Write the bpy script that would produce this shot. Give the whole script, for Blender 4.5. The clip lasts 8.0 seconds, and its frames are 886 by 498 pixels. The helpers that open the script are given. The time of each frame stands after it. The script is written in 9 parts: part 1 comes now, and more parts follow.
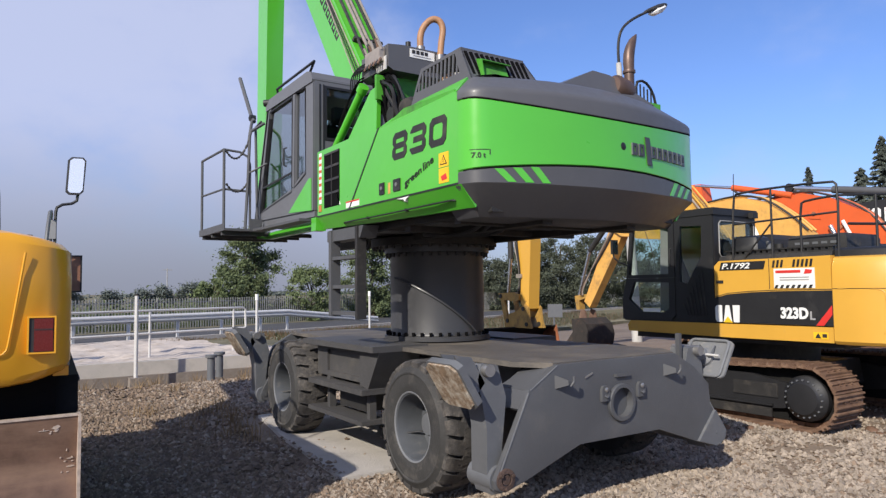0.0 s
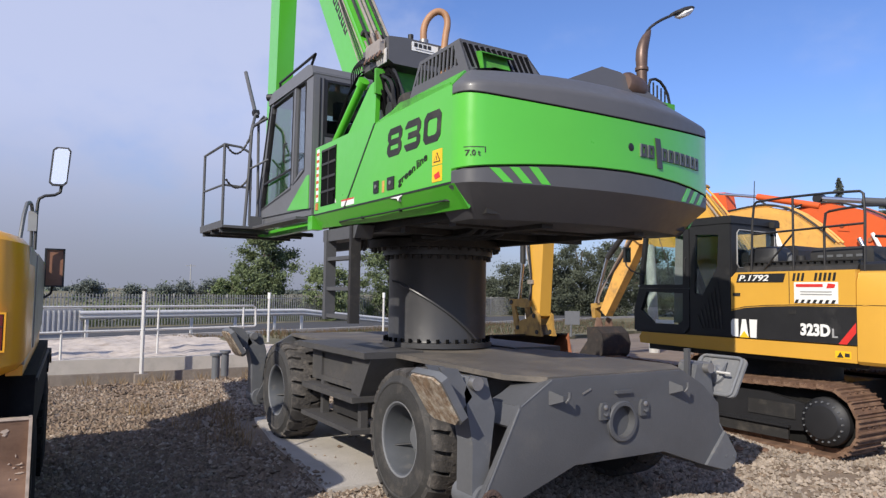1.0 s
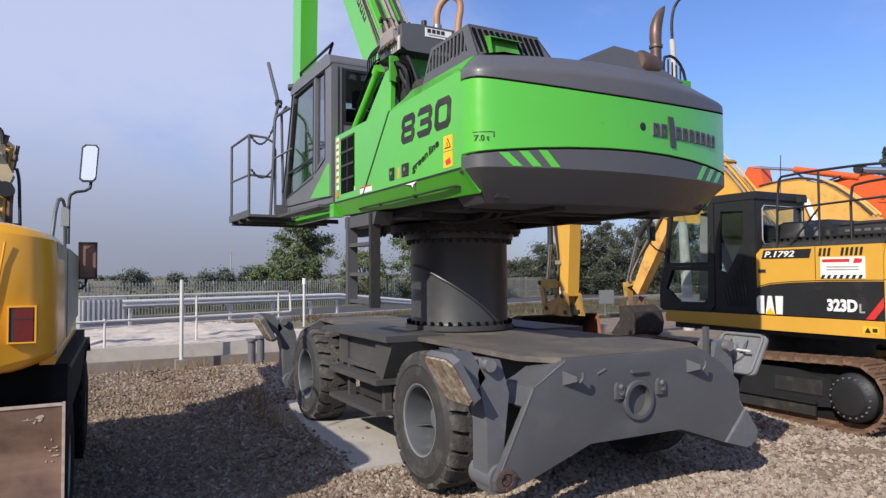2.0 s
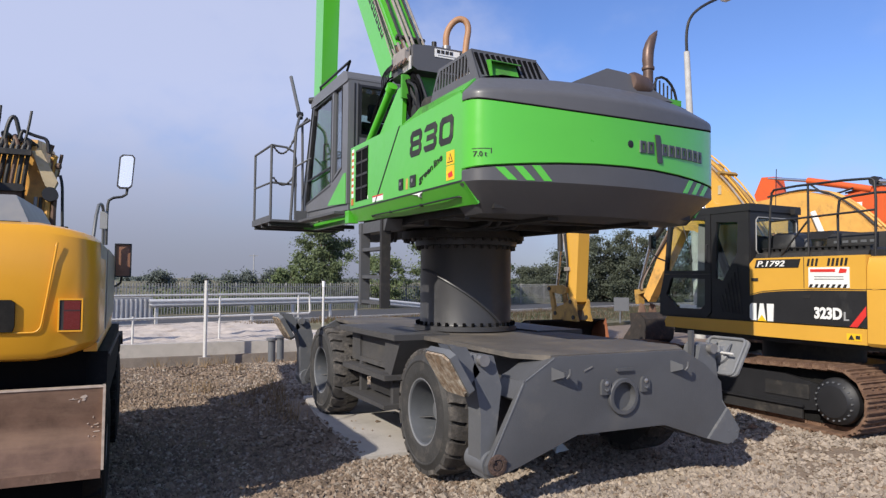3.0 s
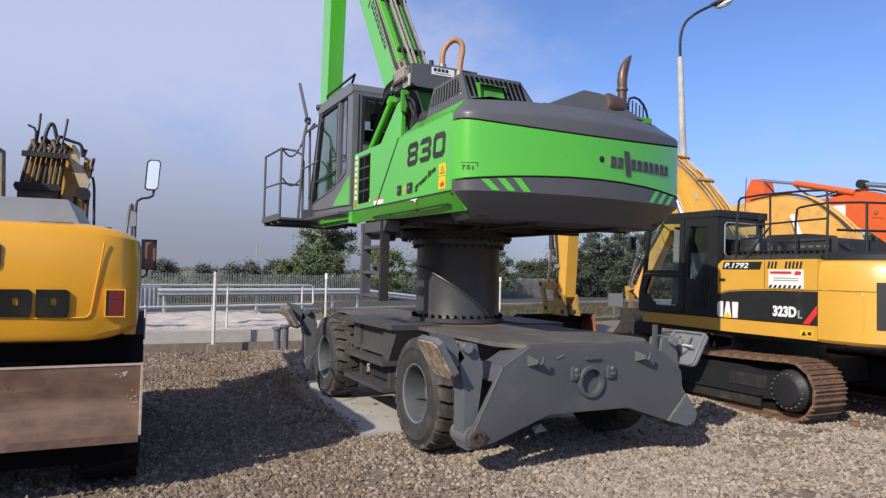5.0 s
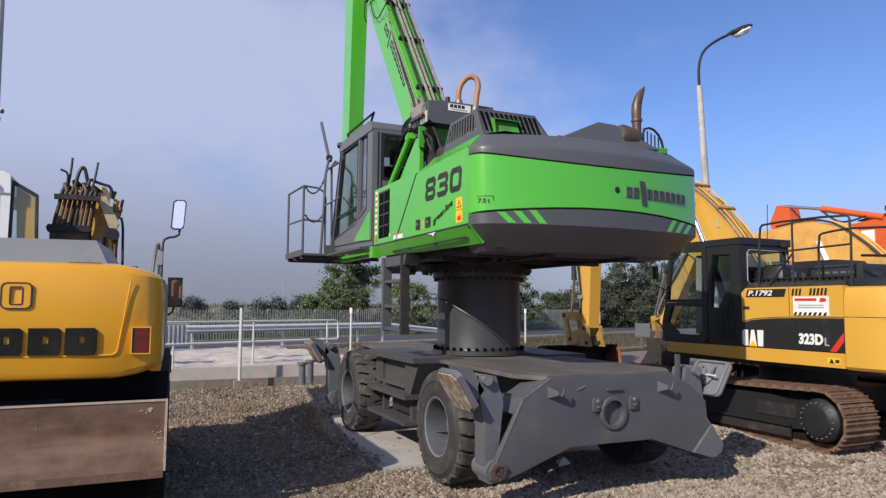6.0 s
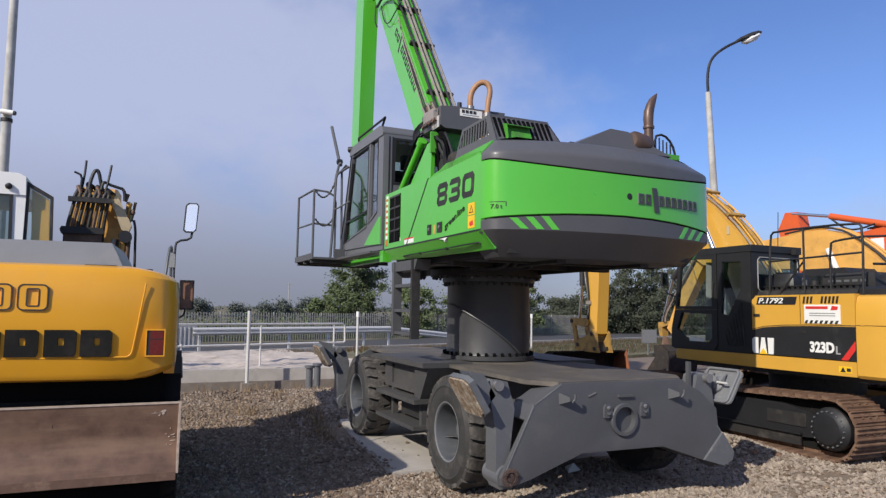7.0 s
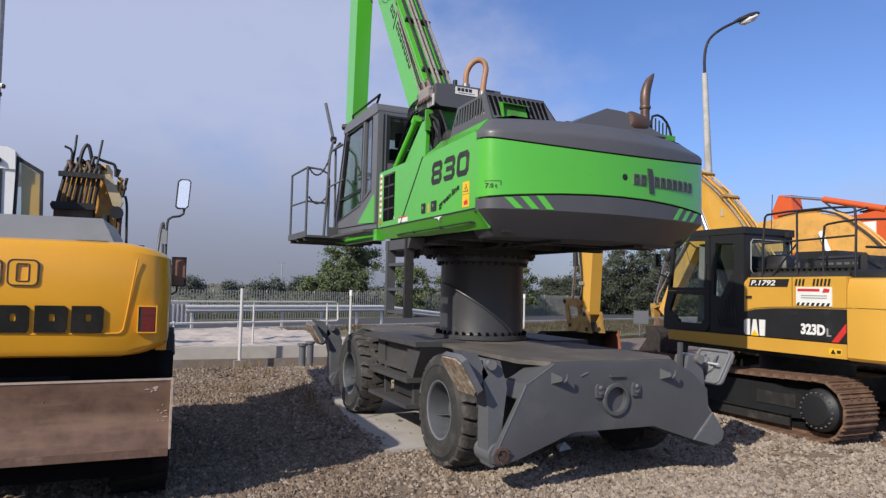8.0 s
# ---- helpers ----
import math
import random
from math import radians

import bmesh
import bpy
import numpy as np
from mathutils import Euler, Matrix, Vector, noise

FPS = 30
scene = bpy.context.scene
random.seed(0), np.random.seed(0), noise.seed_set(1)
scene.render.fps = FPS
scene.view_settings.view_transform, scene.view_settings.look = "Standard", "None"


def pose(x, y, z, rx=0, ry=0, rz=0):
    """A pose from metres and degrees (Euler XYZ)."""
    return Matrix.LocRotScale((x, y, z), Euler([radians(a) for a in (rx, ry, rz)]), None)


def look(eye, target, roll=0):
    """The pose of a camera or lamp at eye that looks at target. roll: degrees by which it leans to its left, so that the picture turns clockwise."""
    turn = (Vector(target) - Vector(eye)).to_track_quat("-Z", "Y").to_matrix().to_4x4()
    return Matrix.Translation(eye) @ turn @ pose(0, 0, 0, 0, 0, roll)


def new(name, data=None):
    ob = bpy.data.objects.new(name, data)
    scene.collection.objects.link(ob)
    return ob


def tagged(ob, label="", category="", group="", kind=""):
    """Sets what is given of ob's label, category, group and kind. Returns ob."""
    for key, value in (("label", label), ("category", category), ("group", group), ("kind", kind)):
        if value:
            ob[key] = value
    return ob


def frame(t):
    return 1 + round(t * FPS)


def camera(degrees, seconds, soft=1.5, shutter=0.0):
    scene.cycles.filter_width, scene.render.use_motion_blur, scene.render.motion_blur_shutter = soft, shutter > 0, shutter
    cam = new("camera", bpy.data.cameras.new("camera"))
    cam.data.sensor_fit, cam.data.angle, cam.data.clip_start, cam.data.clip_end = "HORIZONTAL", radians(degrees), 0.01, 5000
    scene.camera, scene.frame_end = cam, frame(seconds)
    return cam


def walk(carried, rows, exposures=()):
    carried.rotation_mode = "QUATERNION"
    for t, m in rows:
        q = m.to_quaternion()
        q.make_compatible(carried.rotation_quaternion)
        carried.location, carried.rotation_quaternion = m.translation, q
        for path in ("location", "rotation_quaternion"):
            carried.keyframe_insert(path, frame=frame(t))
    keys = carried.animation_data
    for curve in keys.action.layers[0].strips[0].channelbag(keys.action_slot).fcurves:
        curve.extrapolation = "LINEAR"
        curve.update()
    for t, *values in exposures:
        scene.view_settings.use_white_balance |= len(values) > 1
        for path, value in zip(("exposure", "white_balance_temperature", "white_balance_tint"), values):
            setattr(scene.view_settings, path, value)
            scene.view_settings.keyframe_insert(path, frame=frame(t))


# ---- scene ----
cam = camera(65.9, 8.0, soft=1.35)
PATH = [
    (0, (0.487, 0.179, 1.892), (1.592, 1.843, 2.011), -0.7),
    (0.5, (0.711, 0.271, 1.902), (1.887, 1.883, 2.043), -0.5),
    (1, (0.898, 0.334, 1.916), (1.946, 2.032, 2.043), 0.9),
    (1.5, (1.026, 0.312, 1.945), (2.015, 2.048, 2.024), -0.2),
    (3, (0.917, -0.393, 1.917), (1.82, 1.39, 2.006), 0.5),
    (3.5, (0.811, -0.627, 1.948), (1.691, 1.167, 2.036), 0.4),
    (4, (0.667, -0.841, 1.939), (1.568, 0.943, 1.989), 1.3),
    (4.5, (0.62, -1.048, 1.963), (1.539, 0.728, 2.006), 1.7),
    (6, (0.665, -1.296, 1.965), (1.492, 0.517, 2.127), 0.4),
    (6.5, (0.635, -1.294, 1.974), (1.456, 0.521, 2.146), 0.5),
    (7, (0.593, -1.283, 1.973), (1.406, 0.536, 2.147), 0.9),
    (7.5, (0.575, -1.268, 1.973), (1.391, 0.551, 2.126), 1.5),
    (8, (0.601, -1.256, 1.968), (1.434, 0.559, 2.083), 1.4),
]
walk(cam, [(t, look(eye, target, roll)) for t, eye, target, roll in PATH], exposures=[(0.0, 0.21), (3.5, 0.21), (4.5, 0.19), (6.0, 0.04), (7.0, -0.01), (8.0, -0.01)])

# ---- world, sun ----
SUN_TRAVEL = Vector((1.33, 0.735, -1.0)).normalized()
sun_data = bpy.data.lights.new("sun", "SUN")
sun_data.energy, sun_data.angle, sun_data.color = 4.6, radians(0.6), (1.0, 0.93, 0.82)
sun_ob = new("sun", sun_data)
sun_ob.matrix_world = look((0, 0, 30), Vector((0, 0, 30)) + SUN_TRAVEL)
world = bpy.data.worlds.new("sky")
scene.world = world
world.use_nodes = True
wn, wl = world.node_tree.nodes, world.node_tree.links
wn.clear()


def wnode(kind, **values):
    n = wn.new(kind)
    for k, v in values.items():
        n.inputs[k].default_value = v
    return n


sky = wn.new("ShaderNodeTexSky")
sky.sky_type, sky.sun_disc = "NISHITA", False
sky.sun_elevation = math.asin(-SUN_TRAVEL.z)
sky.sun_rotation = math.atan2(-SUN_TRAVEL.x, -SUN_TRAVEL.y)
sky.air_density, sky.dust_density, sky.ozone_density = 1.0, 0.8, 3.0
coord = wn.new("ShaderNodeTexCoord")
# wisps of thin cloud, denser towards a bank of morning fog
stretch = wn.new("ShaderNodeMapping")
stretch.inputs["Scale"].default_value = (1.0, 1.0, 1.5)
wl.new(coord.outputs["Generated"], stretch.inputs["Vector"])
puffs = wnode("ShaderNodeTexNoise", Scale=2.3, Detail=10.0, Roughness=0.55)
wl.new(stretch.outputs["Vector"], puffs.inputs["Vector"])
bank = wn.new("ShaderNodeVectorMath")
bank.operation = "DOT_PRODUCT"
bank.inputs[1].default_value = (-0.80, 0.60, -0.42)
wl.new(coord.outputs["Generated"], bank.inputs[0])
bank_soft = wnode("ShaderNodeMapRange")
bank_soft.inputs["From Min"].default_value, bank_soft.inputs["From Max"].default_value = -0.45, 0.55
bank_soft.inputs["To Min"].default_value, bank_soft.inputs["To Max"].default_value = -0.035, 0.265
wl.new(bank.outputs["Value"], bank_soft.inputs["Value"])
add = wn.new("ShaderNodeMath")
add.operation = "ADD"
wl.new(puffs.outputs["Fac"], add.inputs[0])
wl.new(bank_soft.outputs["Result"], add.inputs[1])
cover = wn.new("ShaderNodeMapRange")
cover.interpolation_type = "SMOOTHSTEP"
cover.inputs["From Min"].default_value, cover.inputs["From Max"].default_value = 0.43, 0.73
cover.inputs["To Max"].default_value = 0.92
wl.new(add.outputs[0], cover.inputs["Value"])
# low fog along the horizon
split = wn.new("ShaderNodeSeparateXYZ")
wl.new(coord.outputs["Generated"], split.inputs[0])
low = wn.new("ShaderNodeMapRange")
low.interpolation_type = "SMOOTHSTEP"
low.inputs["From Min"].default_value, low.inputs["From Max"].default_value = -0.02, 0.26
low.inputs["To Min"].default_value, low.inputs["To Max"].default_value = 0.85, 0.0
wl.new(split.outputs["Z"], low.inputs["Value"])
clouded = wn.new("ShaderNodeMix")
clouded.data_type = "RGBA"
clouded.inputs["B"].default_value = (5.8, 6.4, 8.9, 1)
wl.new(cover.outputs["Result"], clouded.inputs["Factor"])
deep = wn.new("ShaderNodeMix")
deep.data_type, deep.blend_type = "RGBA", "MULTIPLY"
deep.inputs["Factor"].default_value = 1.0
deep.inputs["B"].default_value = (1.16, 1.31, 1.80, 1)
wl.new(sky.outputs["Color"], deep.inputs["A"])
wl.new(deep.outputs["Result"], clouded.inputs["A"])
fogged = wn.new("ShaderNodeMix")
fogged.data_type = "RGBA"
fogged.inputs["B"].default_value = (2.55, 2.7, 3.35, 1)
side = wn.new("ShaderNodeMapRange")
side.interpolation_type = "SMOOTHSTEP"
side.inputs["From Min"].default_value, side.inputs["From Max"].default_value = -0.35, 0.35
side.inputs["To Min"].default_value, side.inputs["To Max"].default_value = 0.35, 1.0
wl.new(bank.outputs["Value"], side.inputs["Value"])
thick = wn.new("ShaderNodeMath")
thick.operation = "MULTIPLY"
wl.new(low.outputs["Result"], thick.inputs[0])
wl.new(side.outputs["Result"], thick.inputs[1])
wl.new(thick.outputs[0], fogged.inputs["Factor"])
wl.new(clouded.outputs["Result"], fogged.inputs["A"])
back = wn.new("ShaderNodeBackground")
back.inputs["Strength"].default_value = 0.084
wl.new(fogged.outputs["Result"], back.inputs["Color"])
wout = wn.new("ShaderNodeOutputWorld")
wl.new(back.outputs[0], wout.inputs["Surface"])


# ---- materials ----
def material(name, rgb, rough=0.5, metal=0.0, vary=0.12, scale=3.0, dirt=None, dirt_amount=0.0, dirt_scale=1.2, bump=0.0,
             bump_scale=60.0, random_tint=0.0, coat=0.0, islands=False, spec=0.5, streak=None):
    """Base colour with cloudy variation, patches of dirt, fine relief."""
    m = bpy.data.materials.new(name)
    m.use_nodes = True
    nt = m.node_tree
    b = nt.nodes["Principled BSDF"]
    b.inputs["Metallic"].default_value = metal
    b.inputs["Coat Weight"].default_value = coat
    b.inputs["Coat Roughness"].default_value = 0.15
    b.inputs["Specular IOR Level"].default_value = spec
    tc = nt.nodes.new("ShaderNodeTexCoord")
    n1 = nt.nodes.new("ShaderNodeTexNoise")
    n1.inputs["Scale"].default_value, n1.inputs["Detail"].default_value, n1.inputs["Roughness"].default_value = scale, 6, 0.65
    nt.links.new(tc.outputs["Object"], n1.inputs["Vector"])
    hsv = nt.nodes.new("ShaderNodeHueSaturation")
    hsv.inputs["Color"].default_value = (*rgb, 1)
    mr = nt.nodes.new("ShaderNodeMapRange")
    mr.inputs["From Min"].default_value, mr.inputs["From Max"].default_value = 0.25, 0.75
    mr.inputs["To Min"].default_value, mr.inputs["To Max"].default_value = 1 - vary, 1 + vary
    nt.links.new(n1.outputs["Fac"], mr.inputs["Value"])
    value = mr.outputs["Result"]
    if random_tint:
        info = nt.nodes.new("ShaderNodeNewGeometry" if islands else "ShaderNodeObjectInfo")
        r = nt.nodes.new("ShaderNodeMapRange")
        r.inputs["To Min"].default_value, r.inputs["To Max"].default_value = 1 - random_tint, 1 + random_tint
        nt.links.new(info.outputs["Random Per Island" if islands else "Random"], r.inputs["Value"])
        mul = nt.nodes.new("ShaderNodeMath")
        mul.operation = "MULTIPLY"
        nt.links.new(value, mul.inputs[0])
        nt.links.new(r.outputs["Result"], mul.inputs[1])
        value = mul.outputs[0]
    nt.links.new(value, hsv.inputs["Value"])
    colour = hsv.outputs["Color"]
    rr = nt.nodes.new("ShaderNodeMapRange")
    rr.inputs["To Min"].default_value, rr.inputs["To Max"].default_value = max(rough - 0.1, 0.03), min(rough + 0.12, 1)
    n2 = nt.nodes.new("ShaderNodeTexNoise")
    n2.inputs["Scale"].default_value, n2.inputs["Detail"].default_value = scale * 7, 5
    nt.links.new(tc.outputs["Object"], n2.inputs["Vector"])
    nt.links.new(n2.outputs["Fac"], rr.inputs["Value"])
    roughness = rr.outputs["Result"]
    if dirt:
        n3 = nt.nodes.new("ShaderNodeTexNoise")
        n3.inputs["Scale"].default_value, n3.inputs["Detail"].default_value, n3.inputs["Roughness"].default_value = dirt_scale, 9, 0.72
        if streak:
            smear = nt.nodes.new("ShaderNodeMapping")
            smear.inputs["Scale"].default_value = streak
            nt.links.new(tc.outputs["Object"], smear.inputs["Vector"])
            nt.links.new(smear.outputs["Vector"], n3.inputs["Vector"])
        else:
            nt.links.new(tc.outputs["Object"], n3.inputs["Vector"])
        dm = nt.nodes.new("ShaderNodeMapRange")
        dm.inputs["From Min"].default_value, dm.inputs["From Max"].default_value = 0.62 - 0.3 * dirt_amount, 0.78 - 0.2 * dirt_amount
        dm.inputs["To Max"].default_value = min(1, 0.35 + dirt_amount)
        nt.links.new(n3.outputs["Fac"], dm.inputs["Value"])
        mx = nt.nodes.new("ShaderNodeMix")
        mx.data_type = "RGBA"
        mx.inputs["B"].default_value = (*dirt, 1)
        nt.links.new(dm.outputs["Result"], mx.inputs["Factor"])
        nt.links.new(colour, mx.inputs["A"])
        colour = mx.outputs["Result"]
        mx2 = nt.nodes.new("ShaderNodeMix")
        mx2.inputs["B"].default_value = 0.85
        nt.links.new(dm.outputs["Result"], mx2.inputs["Factor"])
        nt.links.new(roughness, mx2.inputs["A"])
        roughness = mx2.outputs["Result"]
    nt.links.new(colour, b.inputs["Base Color"])
    nt.links.new(roughness, b.inputs["Roughness"])
    if bump:
        n4 = nt.nodes.new("ShaderNodeTexNoise")
        n4.inputs["Scale"].default_value, n4.inputs["Detail"].default_value = bump_scale, 4
        nt.links.new(tc.outputs["Object"], n4.inputs["Vector"])
        bp = nt.nodes.new("ShaderNodeBump")
        bp.inputs["Strength"].default_value, bp.inputs["Distance"].default_value = min(1, bump * 4), 0.01 + bump * 0.01
        nt.links.new(n4.outputs["Fac"], bp.inputs["Height"])
        nt.links.new(bp.outputs["Normal"], b.inputs["Normal"])
    return m


def glassy(name, rgb, rough=0.02, steep=4.0):
    """A tinted pane: clear, with a glossy face."""
    m = bpy.data.materials.new(name)
    m.use_nodes = True
    nt = m.node_tree
    nt.nodes.clear()
    out = nt.nodes.new("ShaderNodeOutputMaterial")
    clear = nt.nodes.new("ShaderNodeBsdfTransparent")
    clear.inputs["Color"].default_value = (*rgb, 1)
    gloss = nt.nodes.new("ShaderNodeBsdfGlossy")
    gloss.inputs["Roughness"].default_value = rough
    face = nt.nodes.new("ShaderNodeLayerWeight")
    face.inputs["Blend"].default_value = 0.5
    power = nt.nodes.new("ShaderNodeMath")
    power.operation = "POWER"
    power.inputs[1].default_value = steep
    nt.links.new(face.outputs["Facing"], power.inputs[0])
    fres = nt.nodes.new("ShaderNodeMath")
    fres.operation = "MULTIPLY_ADD"
    fres.inputs[1].default_value, fres.inputs[2].default_value = 0.75, 0.05
    nt.links.new(power.outputs[0], fres.inputs[0])
    both = nt.nodes.new("ShaderNodeMixShader")
    nt.links.new(fres.outputs[0], both.inputs["Fac"])
    nt.links.new(clear.outputs[0], both.inputs[1])
    nt.links.new(gloss.outputs[0], both.inputs[2])
    nt.links.new(both.outputs[0], out.inputs["Surface"])
    return m


GREEN = material("green_paint", (0.086, 0.455, 0.030), 0.32, vary=0.05, scale=1.5, dirt=(0.16, 0.42, 0.08), dirt_amount=0.1, dirt_scale=2.5, coat=0.7)
# grimy green, darker than GREEN; also holds the shade of sheltered parts
GREEN_OLD_SHADE = material("green_paint_grimy_shaded", (0.07, 0.33, 0.03), 0.5, vary=0.2, scale=3, dirt=(0.05, 0.05, 0.045), dirt_amount=0.45, dirt_scale=2.2)
CABGREY = material("cab_grey_paint", (0.125, 0.127, 0.135), 0.4, vary=0.06, scale=2, dirt=(0.19, 0.185, 0.175), dirt_amount=0.12, dirt_scale=1.7, coat=0.15)
PADGREY = material("light_grey_paint", (0.165, 0.17, 0.18), 0.5, vary=0.12, scale=4, dirt=(0.34, 0.31, 0.27), dirt_amount=0.25, dirt_scale=5)
BADGE = material("dark_badge_grey", (0.06, 0.062, 0.066), 0.4, metal=0.2, vary=0.15, scale=9)
SHELLGREY = material("dark_shell_grey", (0.074, 0.074, 0.079), 0.45, vary=0.10, scale=2, dirt=(0.13, 0.125, 0.12), dirt_amount=0.15, dirt_scale=1.7, coat=0.1)
GREY = material("grey_paint", (0.092, 0.092, 0.098), 0.45, vary=0.08, scale=2, dirt=(0.16, 0.155, 0.15), dirt_amount=0.12, dirt_scale=1.7, coat=0.1)
CHASSIS = material("chassis_grey", (0.078, 0.08, 0.086), 0.5, vary=0.1, scale=2.5, dirt=(0.13, 0.122, 0.112), dirt_amount=0.2, dirt_scale=2.2, bump=0.05, bump_scale=90)
DECK = material("dusty_deck", (0.092, 0.083, 0.075), 0.7, vary=0.18, scale=2.2, dirt=(0.20, 0.17, 0.135), dirt_amount=0.45, dirt_scale=1.6, bump=0.1, bump_scale=50)
RIM = material("rim_grey", (0.115, 0.12, 0.13), 0.5, vary=0.1, scale=6, dirt=(0.25, 0.23, 0.2), dirt_amount=0.2, dirt_scale=5)
# darker copy of RIM: shade inside the wheel dish is painted in
WHEELRIM = material("wheel_grey_shaded", (0.075, 0.08, 0.088), 0.42, vary=0.15, scale=5, dirt=(0.19, 0.17, 0.145), dirt_amount=0.22, dirt_scale=5)
# chassis grey made darker: the carriage's shade is in the pylon's colour
PYLON = material("shaded_pylon_grey", (0.043, 0.043, 0.046), 0.42, vary=0.12, scale=2, dirt=(0.10, 0.096, 0.09), dirt_amount=0.18, dirt_scale=2.0, coat=0.1)
DIRTYEL = material("grimy_ochre_paint", (0.38, 0.22, 0.05), 0.6, vary=0.25, scale=5, dirt=(0.10, 0.065, 0.04), dirt_amount=0.45, dirt_scale=4)
# brown mud and rust on steel; base blackened to include a bucket's shade
MUDSTEEL = material("muddy_steel_with_shade", (0.028, 0.023, 0.02), 0.85, vary=0.4, scale=6, dirt=(0.13, 0.075, 0.045), dirt_amount=0.25, dirt_scale=5, bump=0.2, bump_scale=30)
REDRUST = material("orange_rust", (0.34, 0.12, 0.055), 0.8, vary=0.35, scale=5, dirt=(0.14, 0.06, 0.035), dirt_amount=0.35, dirt_scale=5)
TREAD = material("dusty_tread", (0.05, 0.046, 0.043), 0.8, vary=0.3, scale=9, dirt=(0.17, 0.15, 0.13), dirt_amount=0.45, dirt_scale=7, bump=0.15, bump_scale=50)
# darker, warmer variant of the chassis grey for side boxes and steps
BOXGREY = material("dark_box_grey", (0.058, 0.056, 0.056), 0.6, vary=0.15, scale=4, dirt=(0.11, 0.10, 0.088), dirt_amount=0.3, dirt_scale=3, bump=0.06, bump_scale=80)
RUBBER = material("tyre_rubber", (0.035, 0.034, 0.033), 0.75, vary=0.2, scale=5, dirt=(0.13, 0.115, 0.10), dirt_amount=0.3, dirt_scale=4, bump=0.1, bump_scale=70)
BLACK = material("black_plastic", (0.016, 0.016, 0.018), 0.5, vary=0.2, scale=4, dirt=(0.07, 0.065, 0.06), dirt_amount=0.15)
SOOT = material("oily_black_steel", (0.022, 0.021, 0.021), 0.6, vary=0.3, scale=5, dirt=(0.10, 0.085, 0.07), dirt_amount=0.3, dirt_scale=3)
GOLDYEL = material("yellow_paint", (0.64, 0.348, 0.052), 0.35, vary=0.05, scale=1.5, dirt=(0.5, 0.33, 0.12), dirt_amount=0.12, dirt_scale=2.3, coat=0.2)
DEEPYEL = material("deep_yellow_paint", (0.71, 0.338, 0.018), 0.33, vary=0.05, scale=1.4, dirt=(0.55, 0.32, 0.08), dirt_amount=0.1, dirt_scale=2.5, coat=0.3)
OLDYEL = material("worn_yellow_paint", (0.68, 0.365, 0.085), 0.5, vary=0.15, scale=3, dirt=(0.22, 0.14, 0.07), dirt_amount=0.35, dirt_scale=2.5)
ORANGE = material("orange_paint", (0.64, 0.105, 0.022), 0.4, vary=0.08, scale=2, dirt=(0.45, 0.14, 0.06), dirt_amount=0.15)
RED = material("red_stripe", (0.62, 0.035, 0.03), 0.45)
WHITE = material("white_paint", (0.78, 0.78, 0.76), 0.45, vary=0.06, dirt=(0.5, 0.48, 0.44), dirt_amount=0.12)
STEEL = material("worn_steel", (0.32, 0.31, 0.30), 0.42, metal=0.7, vary=0.2, scale=8)
CHROME = material("chrome_rod", (0.75, 0.75, 0.76), 0.12, metal=1.0, vary=0.05)
SCUFF = material("pale_scuff", (0.42, 0.34, 0.28), 0.7, vary=0.3, scale=20)
RUST = material("rusty_steel", (0.13, 0.075, 0.052), 0.75, vary=0.3, scale=6, dirt=(0.30, 0.2, 0.14), dirt_amount=0.4, dirt_scale=4, bump=0.06, bump_scale=60)
PINRUST = material("brown_rusty_pin", (0.072, 0.045, 0.036), 0.8, vary=0.45, scale=18, dirt=(0.15, 0.09, 0.06), dirt_amount=0.35, dirt_scale=16, bump=0.2, bump_scale=90)
BLADE = material("worn_blade_steel", (0.165, 0.098, 0.067), 0.5, metal=0.1, vary=0.4, scale=5, dirt=(0.27, 0.17, 0.112), dirt_amount=0.42, dirt_scale=2.2, bump=0.025, bump_scale=30, streak=(0.35, 1.0, 2.6))
TRACK = material("muddy_track_steel", (0.155, 0.088, 0.056), 0.75, metal=0.15, vary=0.3, scale=7, dirt=(0.25, 0.16, 0.105), dirt_amount=0.42, dirt_scale=3.5, bump=0.15, bump_scale=60)
BRONZE = material("scorched_exhaust", (0.13, 0.085, 0.068), 0.45, metal=0.45, vary=0.35, scale=6, dirt=(0.06, 0.045, 0.04), dirt_amount=0.3, dirt_scale=5)
HOSE = material("tan_hose", (0.36, 0.19, 0.095), 0.55, vary=0.2, scale=10)
PIPE = material("pale_steel_pipe", (0.38, 0.33, 0.28), 0.4, metal=0.4, vary=0.25, scale=7)
PADDIRT = material("dried_mud", (0.22, 0.15, 0.095), 0.9, vary=0.5, scale=16, dirt=(0.52, 0.47, 0.39), dirt_amount=0.6, dirt_scale=13, bump=0.25, bump_scale=90)
GALV = material("galvanised_steel", (0.58, 0.57, 0.55), 0.55, metal=0.15, vary=0.1, scale=6)
FOOTING = material("damp_concrete", (0.19, 0.16, 0.135), 0.9, vary=0.25, scale=2.5, dirt=(0.30, 0.26, 0.22), dirt_amount=0.3, dirt_scale=1.6, bump=0.25, bump_scale=30)
CONCRETE = material("concrete", (0.43, 0.395, 0.355), 0.85, vary=0.12, scale=2, dirt=(0.27, 0.25, 0.22), dirt_amount=0.35, dirt_scale=1.3, bump=0.15, bump_scale=45)
ASPHALT = material("asphalt", (0.06, 0.06, 0.063), 0.85, vary=0.15, scale=1.5, bump=0.2, bump_scale=60)
GLASS = glassy("cab_glass", (0.88, 0.93, 0.91))
